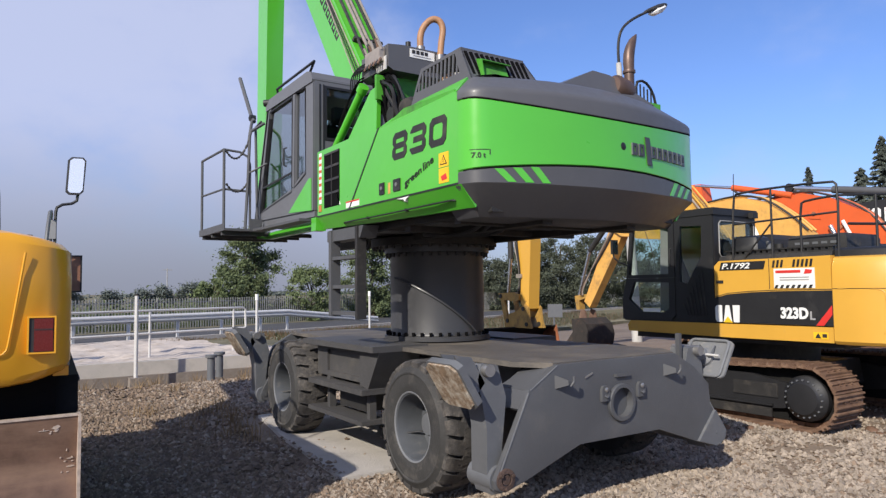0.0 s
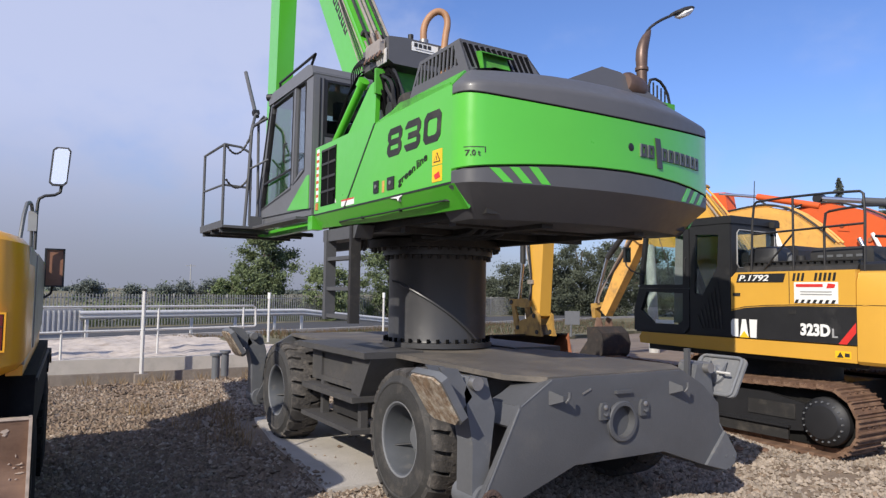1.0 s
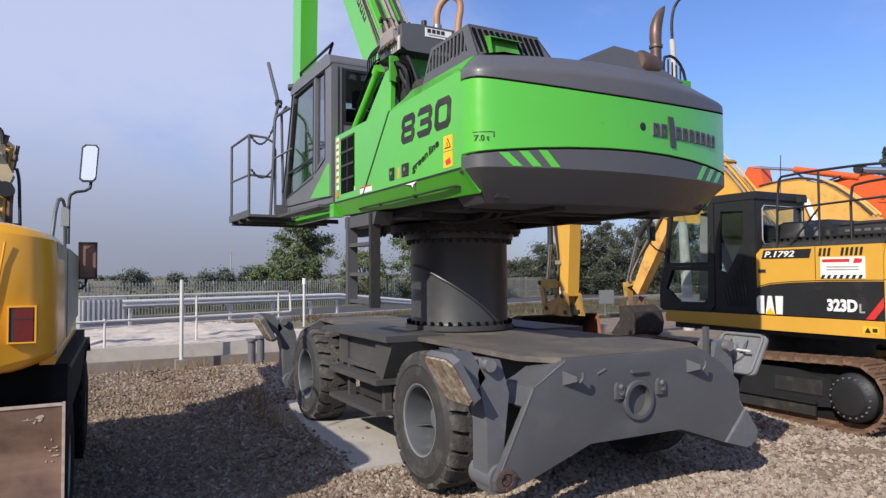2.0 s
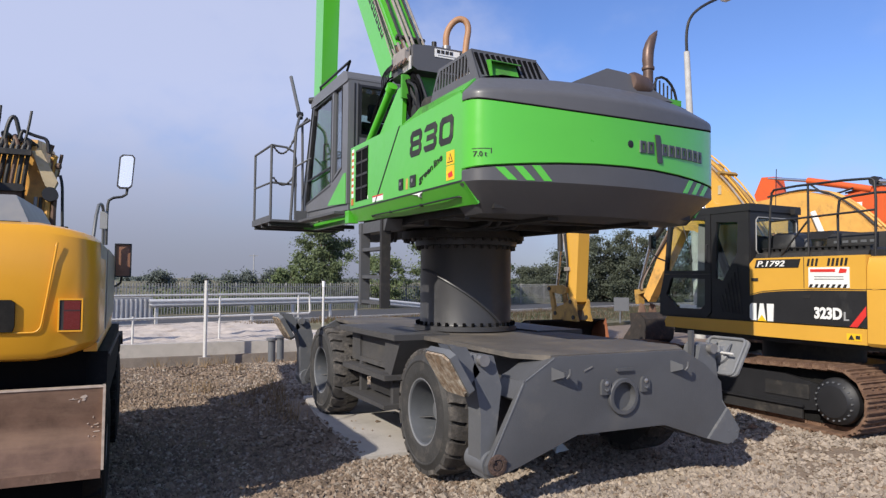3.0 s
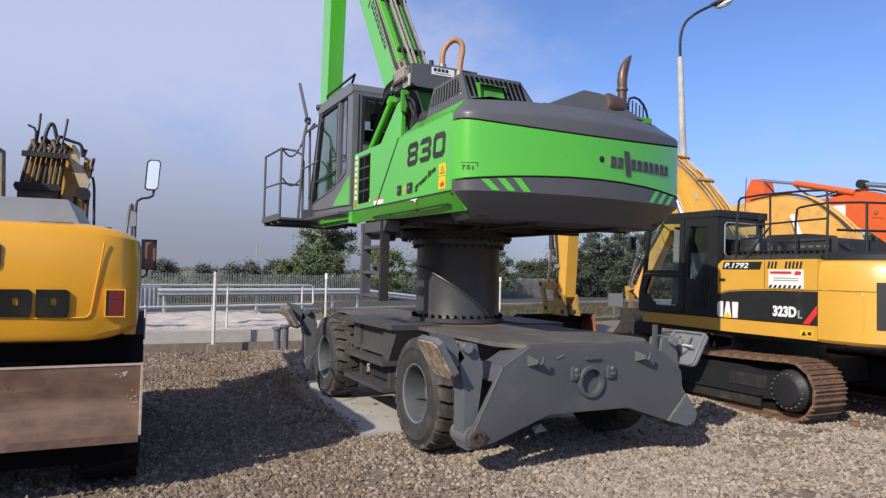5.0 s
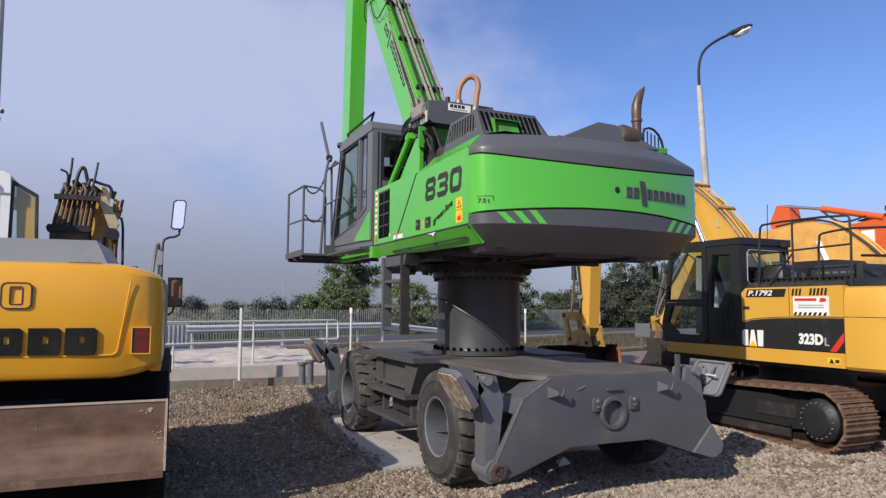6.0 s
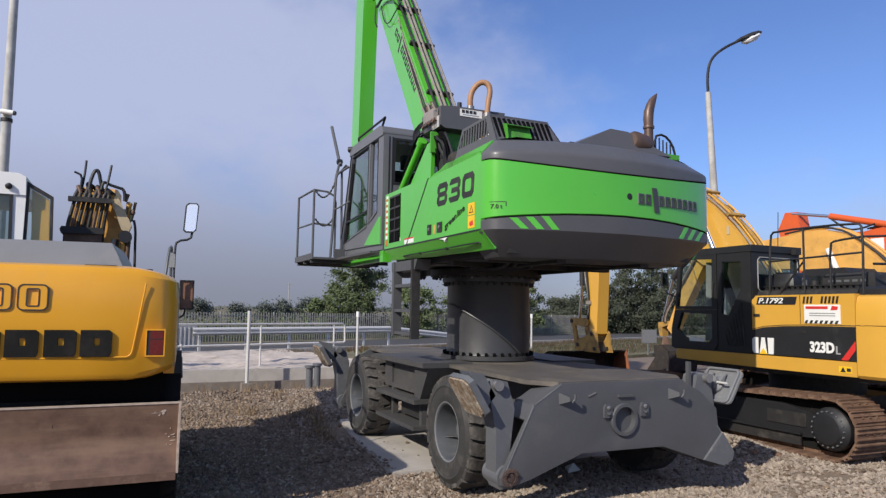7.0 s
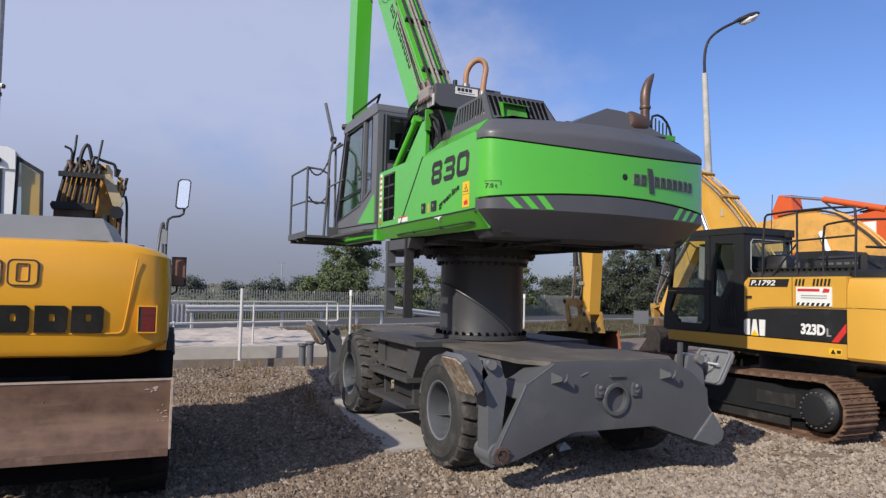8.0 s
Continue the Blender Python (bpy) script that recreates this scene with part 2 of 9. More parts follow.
CABPANE = glassy("dusty_cab_glass", (0.62, 0.66, 0.66), 0.06, 2.0)
DARKGLASS = glassy("smoked_glass", (0.68, 0.74, 0.70))
# half-diffuse white: the bright sky's reflection is put into the colour
MIRROR = material("whitened_mirror_glass", (0.92, 0.93, 0.92), 0.08, metal=0.5, vary=0.0)
REDLENS = material("red_lens", (0.12, 0.007, 0.005), 0.25, vary=0.1, scale=20, coat=0.5)
AMBER = material("amber_lens", (0.55, 0.16, 0.01), 0.25, vary=0.1, coat=0.5)
STICKER = material("yellow_sticker", (0.85, 0.50, 0.02), 0.5)
WOODPOLE = material("concrete_lamp_pole", (0.46, 0.45, 0.43), 0.8, vary=0.25, scale=4, dirt=(0.20, 0.18, 0.16), dirt_amount=0.35, dirt_scale=1.6, streak=(1.0, 1.0, 0.2))
BARK = material("bark", (0.10, 0.075, 0.055), 0.9, vary=0.3, scale=9, bump=0.4, bump_scale=30)
LEAF = material("leaves", (0.105, 0.135, 0.06), 0.9, vary=0.25, scale=1.0, random_tint=0.25, islands=True)
LEAF_PALE = material("leaves_pale", (0.125, 0.16, 0.068), 0.9, vary=0.25, scale=1.0, random_tint=0.28, islands=True)
LEAF_DARK = material("dark_leaves", (0.068, 0.08, 0.052), 0.8, vary=0.3, scale=0.35, random_tint=0.15, islands=True)
PALEYEL = material("scraped_pale_yellow", (0.50, 0.40, 0.25), 0.6, vary=0.25, scale=6, dirt=(0.36, 0.22, 0.08), dirt_amount=0.35, dirt_scale=6)
# black lettering, and underside parts whose shade is put into the colour
MATTBLACK = material("matt_black_with_shade", (0.010, 0.0098, 0.0095), 0.85, vary=0.3, scale=5, dirt=(0.035, 0.03, 0.026), dirt_amount=0.25, dirt_scale=3, spec=0.2)
# near-black for joints and hoses; also paints in the shade of openings
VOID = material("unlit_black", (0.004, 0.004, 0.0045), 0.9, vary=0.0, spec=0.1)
HOODGREY = material("mid_grey_paint", (0.20, 0.20, 0.205), 0.45, vary=0.1, scale=2, dirt=(0.27, 0.25, 0.22), dirt_amount=0.25)
NEEDLE = material("needles", (0.08, 0.096, 0.08), 0.7, vary=0.25, scale=1.0, random_tint=0.4, islands=True)
# distance haze is mixed into this leaf colour; no haze is rendered
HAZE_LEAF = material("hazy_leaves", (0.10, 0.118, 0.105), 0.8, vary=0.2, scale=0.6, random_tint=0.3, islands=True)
DRYGRASS = material("dry_grass", (0.24, 0.16, 0.08), 0.8, random_tint=0.4, islands=True)
FENCEGREY = material("weathered_fence_steel", (0.27, 0.265, 0.25), 0.6, vary=0.2, scale=2)
GRASS = material("meadow_grass", (0.125, 0.112, 0.062), 0.9, vary=0.3, scale=0.7, dirt=(0.30, 0.25, 0.14), dirt_amount=0.45, dirt_scale=0.4, bump=0.3, bump_scale=12)
STONE = material("gravel_stones", (0.29, 0.238, 0.188), 0.85, vary=0.15, scale=14, random_tint=0.30, islands=True, bump=0.1, bump_scale=120)
STONE_DARK = material("earthy_stones", (0.178, 0.129, 0.091), 0.9, vary=0.15, scale=14, random_tint=0.4, islands=True, bump=0.1, bump_scale=120)
SANDY = material("pale_sand", (0.52, 0.45, 0.385), 0.9, vary=0.25, scale=2.0, dirt=(0.26, 0.20, 0.15), dirt_amount=0.42, dirt_scale=2.6, bump=0.6, bump_scale=14)
SIDEGREY = material("dusty_grey_panel", (0.30, 0.29, 0.275), 0.38, metal=0.3, vary=0.12, scale=2, dirt=(0.36, 0.32, 0.26), dirt_amount=0.3, dirt_scale=2.0)
BROWNCASE = material("brown_plastic", (0.26, 0.125, 0.075), 0.5, vary=0.2, scale=8, dirt=(0.12, 0.06, 0.04), dirt_amount=0.3, dirt_scale=8)
SEATCLOTH = material("dark_seat_cloth", (0.03, 0.03, 0.033), 0.85, vary=0.15, scale=30)
SIGNGREY = material("sign_grey", (0.32, 0.32, 0.32), 0.6)


# ---- building helpers ----
def thing(name, at, label, category, group=""):
    ob = new(name)
    ob.location = at
    ob.empty_display_size = 0.2
    return tagged(ob, label, category, group)


def base_of(ob):
    while ob.parent:
        ob = ob.parent
    return Vector(ob.location)


def finish(bm, bevel, angle=35, segments=2):
    if bevel:
        edges = [e for e in bm.edges if len(e.link_faces) == 2 and e.calc_face_angle(0) > 0.45]
        if edges:
            bmesh.ops.bevel(bm, geom=edges, offset=bevel, segments=segments, profile=0.7, affect="EDGES", clamp_overlap=True)
    bmesh.ops.recalc_face_normals(bm, faces=bm.faces)


def part(name, bm, mat, parent=None, label="", bevel=0.0, kind="", angle=35):
    """Links a bmesh, drawn in the world's metres, as one mesh object under a thing or a part."""
    finish(bm, bevel)
    me = bpy.data.meshes.new(name)
    if parent is not None:
        bmesh.ops.translate(bm, verts=bm.verts, vec=-base_of(parent))
    bm.to_mesh(me)
    bm.free()
    me.materials.append(mat)
    me.polygons.foreach_set("use_smooth", [True] * len(me.polygons))
    me.set_sharp_from_angle(angle=radians(angle))
    ob = new(name, me)
    ob.parent = parent
    return tagged(ob, label, kind=kind)


def B():
    return bmesh.new()


def box(bm, x0, x1, y0, y1, z0, z1):
    v = [bm.verts.new((x, y, z)) for x in (x0, x1) for y in (y0, y1) for z in (z0, z1)]
    for f in ((0, 1, 3, 2), (4, 6, 7, 5), (0, 4, 5, 1), (2, 3, 7, 6), (0, 2, 6, 4), (1, 5, 7, 3)):
        bm.faces.new([v[i] for i in f])
    return bm


def at3(axis, p, h):
    return {"x": (h, p[0], p[1]), "y": (p[0], h, p[1]), "z": (p[0], p[1], h)}[axis]


def prism(bm, pts, axis, a, b):
    """A polygon of (y, z), (x, z) or (x, y) drawn out along x, y or z."""
    lo = [bm.verts.new(at3(axis, p, a)) for p in pts]
    hi = [bm.verts.new(at3(axis, p, b)) for p in pts]
    bm.faces.new(lo)
    bm.faces.new(hi[::-1])
    n = len(pts)
    for i in range(n):
        bm.faces.new((lo[i], hi[i], hi[(i + 1) % n], lo[(i + 1) % n]))
    return bm


def ring_panel(bm, outer, inner, axis, a, b):
    """A flat frame: two loops with equally many corners, drawn out along an axis."""
    n = len(outer)
    vs = [[bm.verts.new(at3(axis, p, h)) for p in loop] for loop in (outer, inner) for h in (a, b)]
    oa, ob_, ia, ib = vs
    for i in range(n):
        j = (i + 1) % n
        bm.faces.new((oa[i], oa[j], ia[j], ia[i]))
        bm.faces.new((ob_[i], ib[i], ib[j], ob_[j]))
        bm.faces.new((oa[i], ob_[i], ob_[j], oa[j]))
        bm.faces.new((ia[i], ia[j], ib[j], ib[i]))
    return bm


def holed(bm, outer, hole, axis, a, b):
    """A polygon with a hole, drawn out along an axis."""
    edges = []
    for loop in (outer, hole):
        vs = [bm.verts.new(at3(axis, p, a)) for p in loop]
        edges += [bm.edges.new((v, w)) for v, w in zip(vs, vs[1:] + vs[:1])]
    bmesh.ops.triangle_fill(bm, use_beauty=True, edges=edges)
    res = bmesh.ops.extrude_face_region(bm, geom=bm.faces[:])
    step = Vector(at3(axis, (0, 0), b - a))
    bmesh.ops.translate(bm, verts=[g for g in res["geom"] if isinstance(g, bmesh.types.BMVert)], vec=step)
    return bm


def basis(d):
    d = Vector(d).normalized()
    u = d.cross(Vector((0, 0, 1)) if abs(d.z) < 0.9 else Vector((1, 0, 0))).normalized()
    return u, d.cross(u).normalized()


def cyl(bm, p0, p1, r0, r1=None, seg=20):
    p0, p1 = Vector(p0), Vector(p1)
    u, v = basis(p1 - p0)
    r1 = r0 if r1 is None else r1
    rings = [[bm.verts.new(p + (u * math.cos(k * math.tau / seg) + v * math.sin(k * math.tau / seg)) * r) for k in range(seg)] for p, r in ((p0, r0), (p1, r1))]
    bm.faces.new(rings[0])
    bm.faces.new(rings[1][::-1])
    for i in range(seg):
        j = (i + 1) % seg
        bm.faces.new((rings[0][i], rings[1][i], rings[1][j], rings[0][j]))
    return bm


def lathe(bm, profile, at, d, seg=32):
    """A profile of (radius, height along d), turned round d; closed to a ring or capped where the radius is 0."""
    at, d = Vector(at), Vector(d).normalized()
    u, v = basis(d)
    rings = []
    for r, h in profile:
        if r < 1e-6:
            rings.append([bm.verts.new(at + d * h)])
        else:
            rings.append([bm.verts.new(at + d * h + (u * math.cos(k * math.tau / seg) + v * math.sin(k * math.tau / seg)) * r) for k in range(seg)])
    for a, b in zip(rings, rings[1:]):
        for i in range(seg):
            j = (i + 1) % seg
            q = [a[i % len(a)], a[j % len(a)], b[j % len(b)], b[i % len(b)]]
            q = [w for k, w in enumerate(q) if w not in q[:k]]
            if len(q) > 2:
                bm.faces.new(q)
    return bm


def tube(bm, pts, r, seg=10, smooth=0):
    """A bent round bar along points; smooth: rounds of corner cutting."""
    pts = [Vector(p) for p in pts]
    for _ in range(smooth):
        q = [pts[0]]
        for a, b in zip(pts, pts[1:]):
            q += [a.lerp(b, 0.25), a.lerp(b, 0.75)]
        pts = q + [pts[-1]]
    rings = []
    u = None
    for i, p in enumerate(pts):
        d = (pts[min(i + 1, len(pts) - 1)] - pts[max(i - 1, 0)]).normalized()
        u = basis(d)[0] if u is None else (u - d * u.dot(d)).normalized()
        v = d.cross(u)
        rings.append([bm.verts.new(p + (u * math.cos(k * math.tau / seg) + v * math.sin(k * math.tau / seg)) * r) for k in range(seg)])
    bm.faces.new(rings[0])
    bm.faces.new(rings[-1][::-1])
    for a, b in zip(rings, rings[1:]):
        for i in range(seg):
            j = (i + 1) % seg
            bm.faces.new((a[i], b[i], b[j], a[j]))
    return bm


def loft(bm, rings, closed=True, caps=True):
    vs = [[bm.verts.new(p) for p in ring] for ring in rings]
    n = len(vs[0])
    for a, b in zip(vs, vs[1:]):
        for i in range(n if closed else n - 1):
            j = (i + 1) % n
            bm.faces.new((a[i], a[j], b[j], b[i]))
    if caps:
        bm.faces.new(vs[0][::-1])
        bm.faces.new(vs[-1])
    return bm


def beam(bm, a, b, w, h, up=(0, 0, 1)):
    """A straight bar of rectangular section from a to b."""
    a, b = Vector(a), Vector(b)
    d = (b - a).normalized()
    s = d.cross(Vector(up)).normalized()
    t = s.cross(d).normalized()
    loft(bm, [[p + s * (i * w / 2) + t * (j * h / 2) for i, j in ((-1, -1), (1, -1), (1, 1), (-1, 1))] for p in (a, b)])
    return bm


def writing(name, words, mat, parent, m, width, height, depth=0.006, shear=0.0, bold=0.0, label=""):
    """Words as a raised mesh, fitted to a width and height; m takes (along, up, out) into the world."""
    cu = bpy.data.curves.new(name, "FONT")
    cu.body, cu.size, cu.extrude, cu.shear, cu.offset = words, 1.0, 0.01, shear, bold
    cu.resolution_u = 3
    tmp = bpy.data.objects.new(name, cu)
    scene.collection.objects.link(tmp)
    bpy.context.view_layer.update()
    me = bpy.data.meshes.new_from_object(tmp.evaluated_get(bpy.context.evaluated_depsgraph_get()))
    bpy.data.objects.remove(tmp)
    co = np.empty(len(me.vertices) * 3)
    me.vertices.foreach_get("co", co)
    co = co.reshape(-1, 3)
    lo, hi = co.min(0), co.max(0)
    co = (co - lo) / np.maximum(hi - lo, 1e-6) * (width, height, depth)
    co = [(m @ Vector(c)) - base_of(parent) for c in co]
    me.vertices.foreach_set("co", [w for c in co for w in c])
    me.materials.clear()
    me.materials.append(mat)
    ob = new(name, me)
    ob.parent = parent
    return tagged(ob, label)


def face_matrix(at, along, up):
    along, up = Vector(along).normalized(), Vector(up).normalized()
    out = along.cross(up)
    m = Matrix((along, up, out)).transposed().to_4x4()
    m.translation = at
    return m


# ---- ground ----
def smooth01(a, b, x):
    t = min(1, max(0, (x - a) / (b - a)))
    return t * t * (3 - 2 * t)


def ground_z(x, y):
    """The yard: level, a little higher under the tracked machine."""
    heap = 0.13 * math.exp(-((x - 8.15) / 0.28) ** 2) * smooth01(5.0, 5.8, y) * (1 - smooth01(8.0, 9.0, y))
    ditch = 0.30 * smooth01(15.2, 17.4, y) * (1 - smooth01(5.5, 9.0, x))
    return 0.2 * smooth01(6.9, 8.6, x) * (1 - smooth01(16, 22, y)) - 0.03 + heap - ditch


bm = B()
xs = [-900, -300, -120, -60, -30, -15] + [-8 + 0.25 * i for i in range(97)] + [20, 30, 50, 100, 250, 900]
ys = [-500, -150, -50, -20, -8] + [-4 + 0.25 * i for i in range(89)] + [20, 24, 30, 40, 60, 110, 250, 600, 1500]
grid = [[bm.verts.new((x, y, ground_z(x, y) + (0.025 * noise.noise((x * 0.9, y * 0.9, 0.3)) if -8 <= x <= 16 and -4 <= y <= 18 else 0))) for y in ys] for x in xs]
for i in range(len(xs) - 1):
    for j in range(len(ys) - 1):
        bm.faces.new((grid[i][j], grid[i + 1][j], grid[i + 1][j + 1], grid[i][j + 1]))
GRAVEL = material("gravel_yard", (0.205, 0.156, 0.115), 0.9, vary=0.2, scale=1.1, dirt=(0.135, 0.10, 0.07), dirt_amount=0.5, dirt_scale=0.5, bump=0.5, bump_scale=28)
ground = part("ground", bm, GRAVEL)
tagged(ground, "grey-brown crushed gravel yard with bare earthy patches", "ground", kind="structure")

bm = prism(B(), [(3.50, 6.60), (7.9, 6.45), (7.9, 10.6), (3.97, 10.6), (3.72, 8.9)], "z", -0.2, 0.012)
tagged(part("concrete_slab", bm, CONCRETE, bevel=0.01), "pale dusty concrete slab set flush in the gravel", "slab", kind="structure")

# ---- green material handler on a pylon ----
CX, CY = 5.25, 7.5
handler = thing("material_handler", (CX, CY, 0), "bright green and grey wheeled material handler raised on a pylon", "material handler")
HALF, UX = 1.46, 5.205


def cw_plan(inset, n=9):
    """The counterweight's rear outline, from its left front edge round to the right one."""
    half = [(0, -3.13), (0.35, -3.113), (0.7, -3.063), (0.95, -3.007), (1.15, -2.948), (1.29, -2.9), (1.36, -2.866), (1.405, -2.832), (1.437, -2.785), (1.455, -2.725), (1.46, -2.65)]
    full = [(-x, y) for x, y in half[:0:-1]] + half
    out = []
    for x, y in full:
        k = max(0.0, min(1.0, (-2.65 - y) / 0.2))
        out.append((UX + x * (HALF - inset) / HALF, CY + y + inset * k))
    return out


def rear_y(x, inset=0.0):
    pts = cw_plan(inset)
    for a, b in zip(pts, pts[1:]):
        if a[0] <= x <= b[0]:
            return a[1] + (b[1] - a[1]) * (x - a[0]) / max(b[0] - a[0], 1e-6)
    return pts[0][1]


def band_top(x):
    return 3.40 + 0.085 * ((x - UX) / 1.45) ** 2


def band_low(x):
    return 2.955 - 0.075 * abs((x - UX) / 1.45) ** 2


def cw_ring(inset, zf):
    return [(x, y, zf(x)) for x, y in cw_plan(inset)] + [(UX + HALF - inset - 0.02, CY - 2.3, zf(UX + HALF)), (UX - HALF + inset + 0.02, CY - 2.3, zf(UX - HALF))]


counter = part("counterweight", loft(B(), [cw_ring(0.235, lambda x: 2.505), cw_ring(0.215, lambda x: 2.512), cw_ring(0.012, lambda x: 2.752), cw_ring(0.0, lambda x: 2.77), cw_ring(0.0, lambda x: band_low(x) - 0.016), cw_ring(0.008, lambda x: band_low(x) - 0.004)]),
               SHELLGREY, handler, "dark grey lower counterweight shell", angle=20)
part("painted_band", loft(B(), [cw_ring(0.012, lambda x: band_low(x) - 0.003), cw_ring(0.0, lambda x: band_low(x) + 0.012), cw_ring(0.0, lambda x: (band_low(x) + band_top(x)) / 2), cw_ring(0.0, lambda x: band_top(x) - 0.012), cw_ring(0.012, lambda x: band_top(x))]),
     GREEN, counter, "bright green counterweight band")
part("top_cover", loft(B(), [cw_ring(0.008, lambda x: band_top(x) + 0.002), cw_ring(0.0, lambda x: band_top(x) + 0.008), cw_ring(0.0, lambda x: band_top(x) + 0.012), cw_ring(0.0, lambda x: 3.525), cw_ring(0.002, lambda x: 3.548), cw_ring(0.014, lambda x: 3.570), cw_ring(0.034, lambda x: 3.590), cw_ring(0.155, lambda x: 3.700), cw_ring(0.178, lambda x: 3.719), cw_ring(0.215, lambda x: 3.739), cw_ring(0.28, lambda x: 3.755), cw_ring(0.42, lambda x: 3.785)]),
     GREY, counter, "rounded grey top cover", angle=60)
for z0 in (band_low, band_top):
    rows = [UX - 1.452 + 2.904 * i / 60 for i in range(61)]
    part("shell_joint", loft(B(), [[(x, rear_y(x) - d, z0(x) + e) for d, e in ((0.0015, -0.004), (0.0015, 0.003), (-0.02, 0.003), (-0.02, -0.004))] for x in rows]), VOID, counter)


def rear_patch(name, pts, mat, parent, proud=0.004, label=""):
    """A thin plate that hugs the counterweight: (x left, x right) at rows of z."""
    bm = B()
    for x0, x1, z0, x2, x3, z1 in pts:
        n = 6
        lo = [(x0 + (x1 - x0) * i / n, z0) for i in range(n + 1)]
        hi = [(x2 + (x3 - x2) * i / n, z1) for i in range(n + 1)]
        loft(bm, [[(p[0], rear_y(p[0]) - proud, p[1]) for p in lo] + [(p[0], rear_y(p[0]) + 0.01, p[1]) for p in lo[::-1]],
                  [(p[0], rear_y(p[0]) - proud, p[1]) for p in hi] + [(p[0], rear_y(p[0]) + 0.01, p[1]) for p in hi[::-1]]])
    return part(name, bm, mat, parent, label)


for k in range(3):
    for s in (-1, 1):
        x = 3.935 + 0.155 * k
        if s > 0:
            rear_patch("warning_stripe", [(2 * UX - x - 0.075 - 0.11, 2 * UX - x - 0.11, 2.778, 2 * UX - x - 0.075, 2 * UX - x, band_low(x) - 0.012)], GREEN, counter)
        else:
            rear_patch("warning_stripe", [(x + 0.11, x + 0.185, 2.778, x, x + 0.075, band_low(x) - 0.012)], GREEN, counter)
# maker's mark: a row of plain blocks with a tall slanted one
lx = UX + 0.16
for i in range(10):
    x = lx + 0.098 * i
    if i == 2:
        continue
    rear_patch("mark_block", [(x, x + 0.072, 3.105, x, x + 0.072, 3.135), (x, x + 0.024, 3.135, x, x + 0.024, 3.19), (x + 0.05, x + 0.072, 3.135, x + 0.05, x + 0.072, 3.19), (x, x + 0.072, 3.19, x, x + 0.072, 3.215)], BADGE, counter, 0.012)
    rear_patch("mark_edge", [(x - 0.008, x, 3.105, x - 0.008, x, 3.215)], STEEL, counter, 0.013)
rear_patch("mark_block", [(lx + 0.225, lx + 0.295, 3.03, lx + 0.19, lx + 0.26, 3.29)], BADGE, counter, 0.012)
lathe_bm = lathe(B(), [(0.045, -0.006), (0.03, 0.004), (0, 0.004)], (UX + 0.04, rear_y(UX + 0.04), 3.17), (0, -1, 0), 16)
part("bolt_recess", lathe_bm, BLACK, counter)
mark = writing("load_mark", "7.0 t", SOOT, counter, face_matrix((3.775, 0, 2.975), (1, 0, 0), (0, 0, 1)), 0.09, 0.045, bold=0.004)
for v in mark.data.vertices:
    # lay the flat letters onto the rounded corner
    v.co.y = rear_y(v.co.x + CX) - 0.006 - (0.004 if v.co.y < -CY - 0.003 else 0) - CY
rear_patch("load_mark_line", [(3.77, 3.895, 3.04, 3.77, 3.895, 3.046)], SOOT, counter)
rear_patch("load_mark_line", [(3.90, 3.906, 3.0, 3.90, 3.906, 3.046)], SOOT, counter)

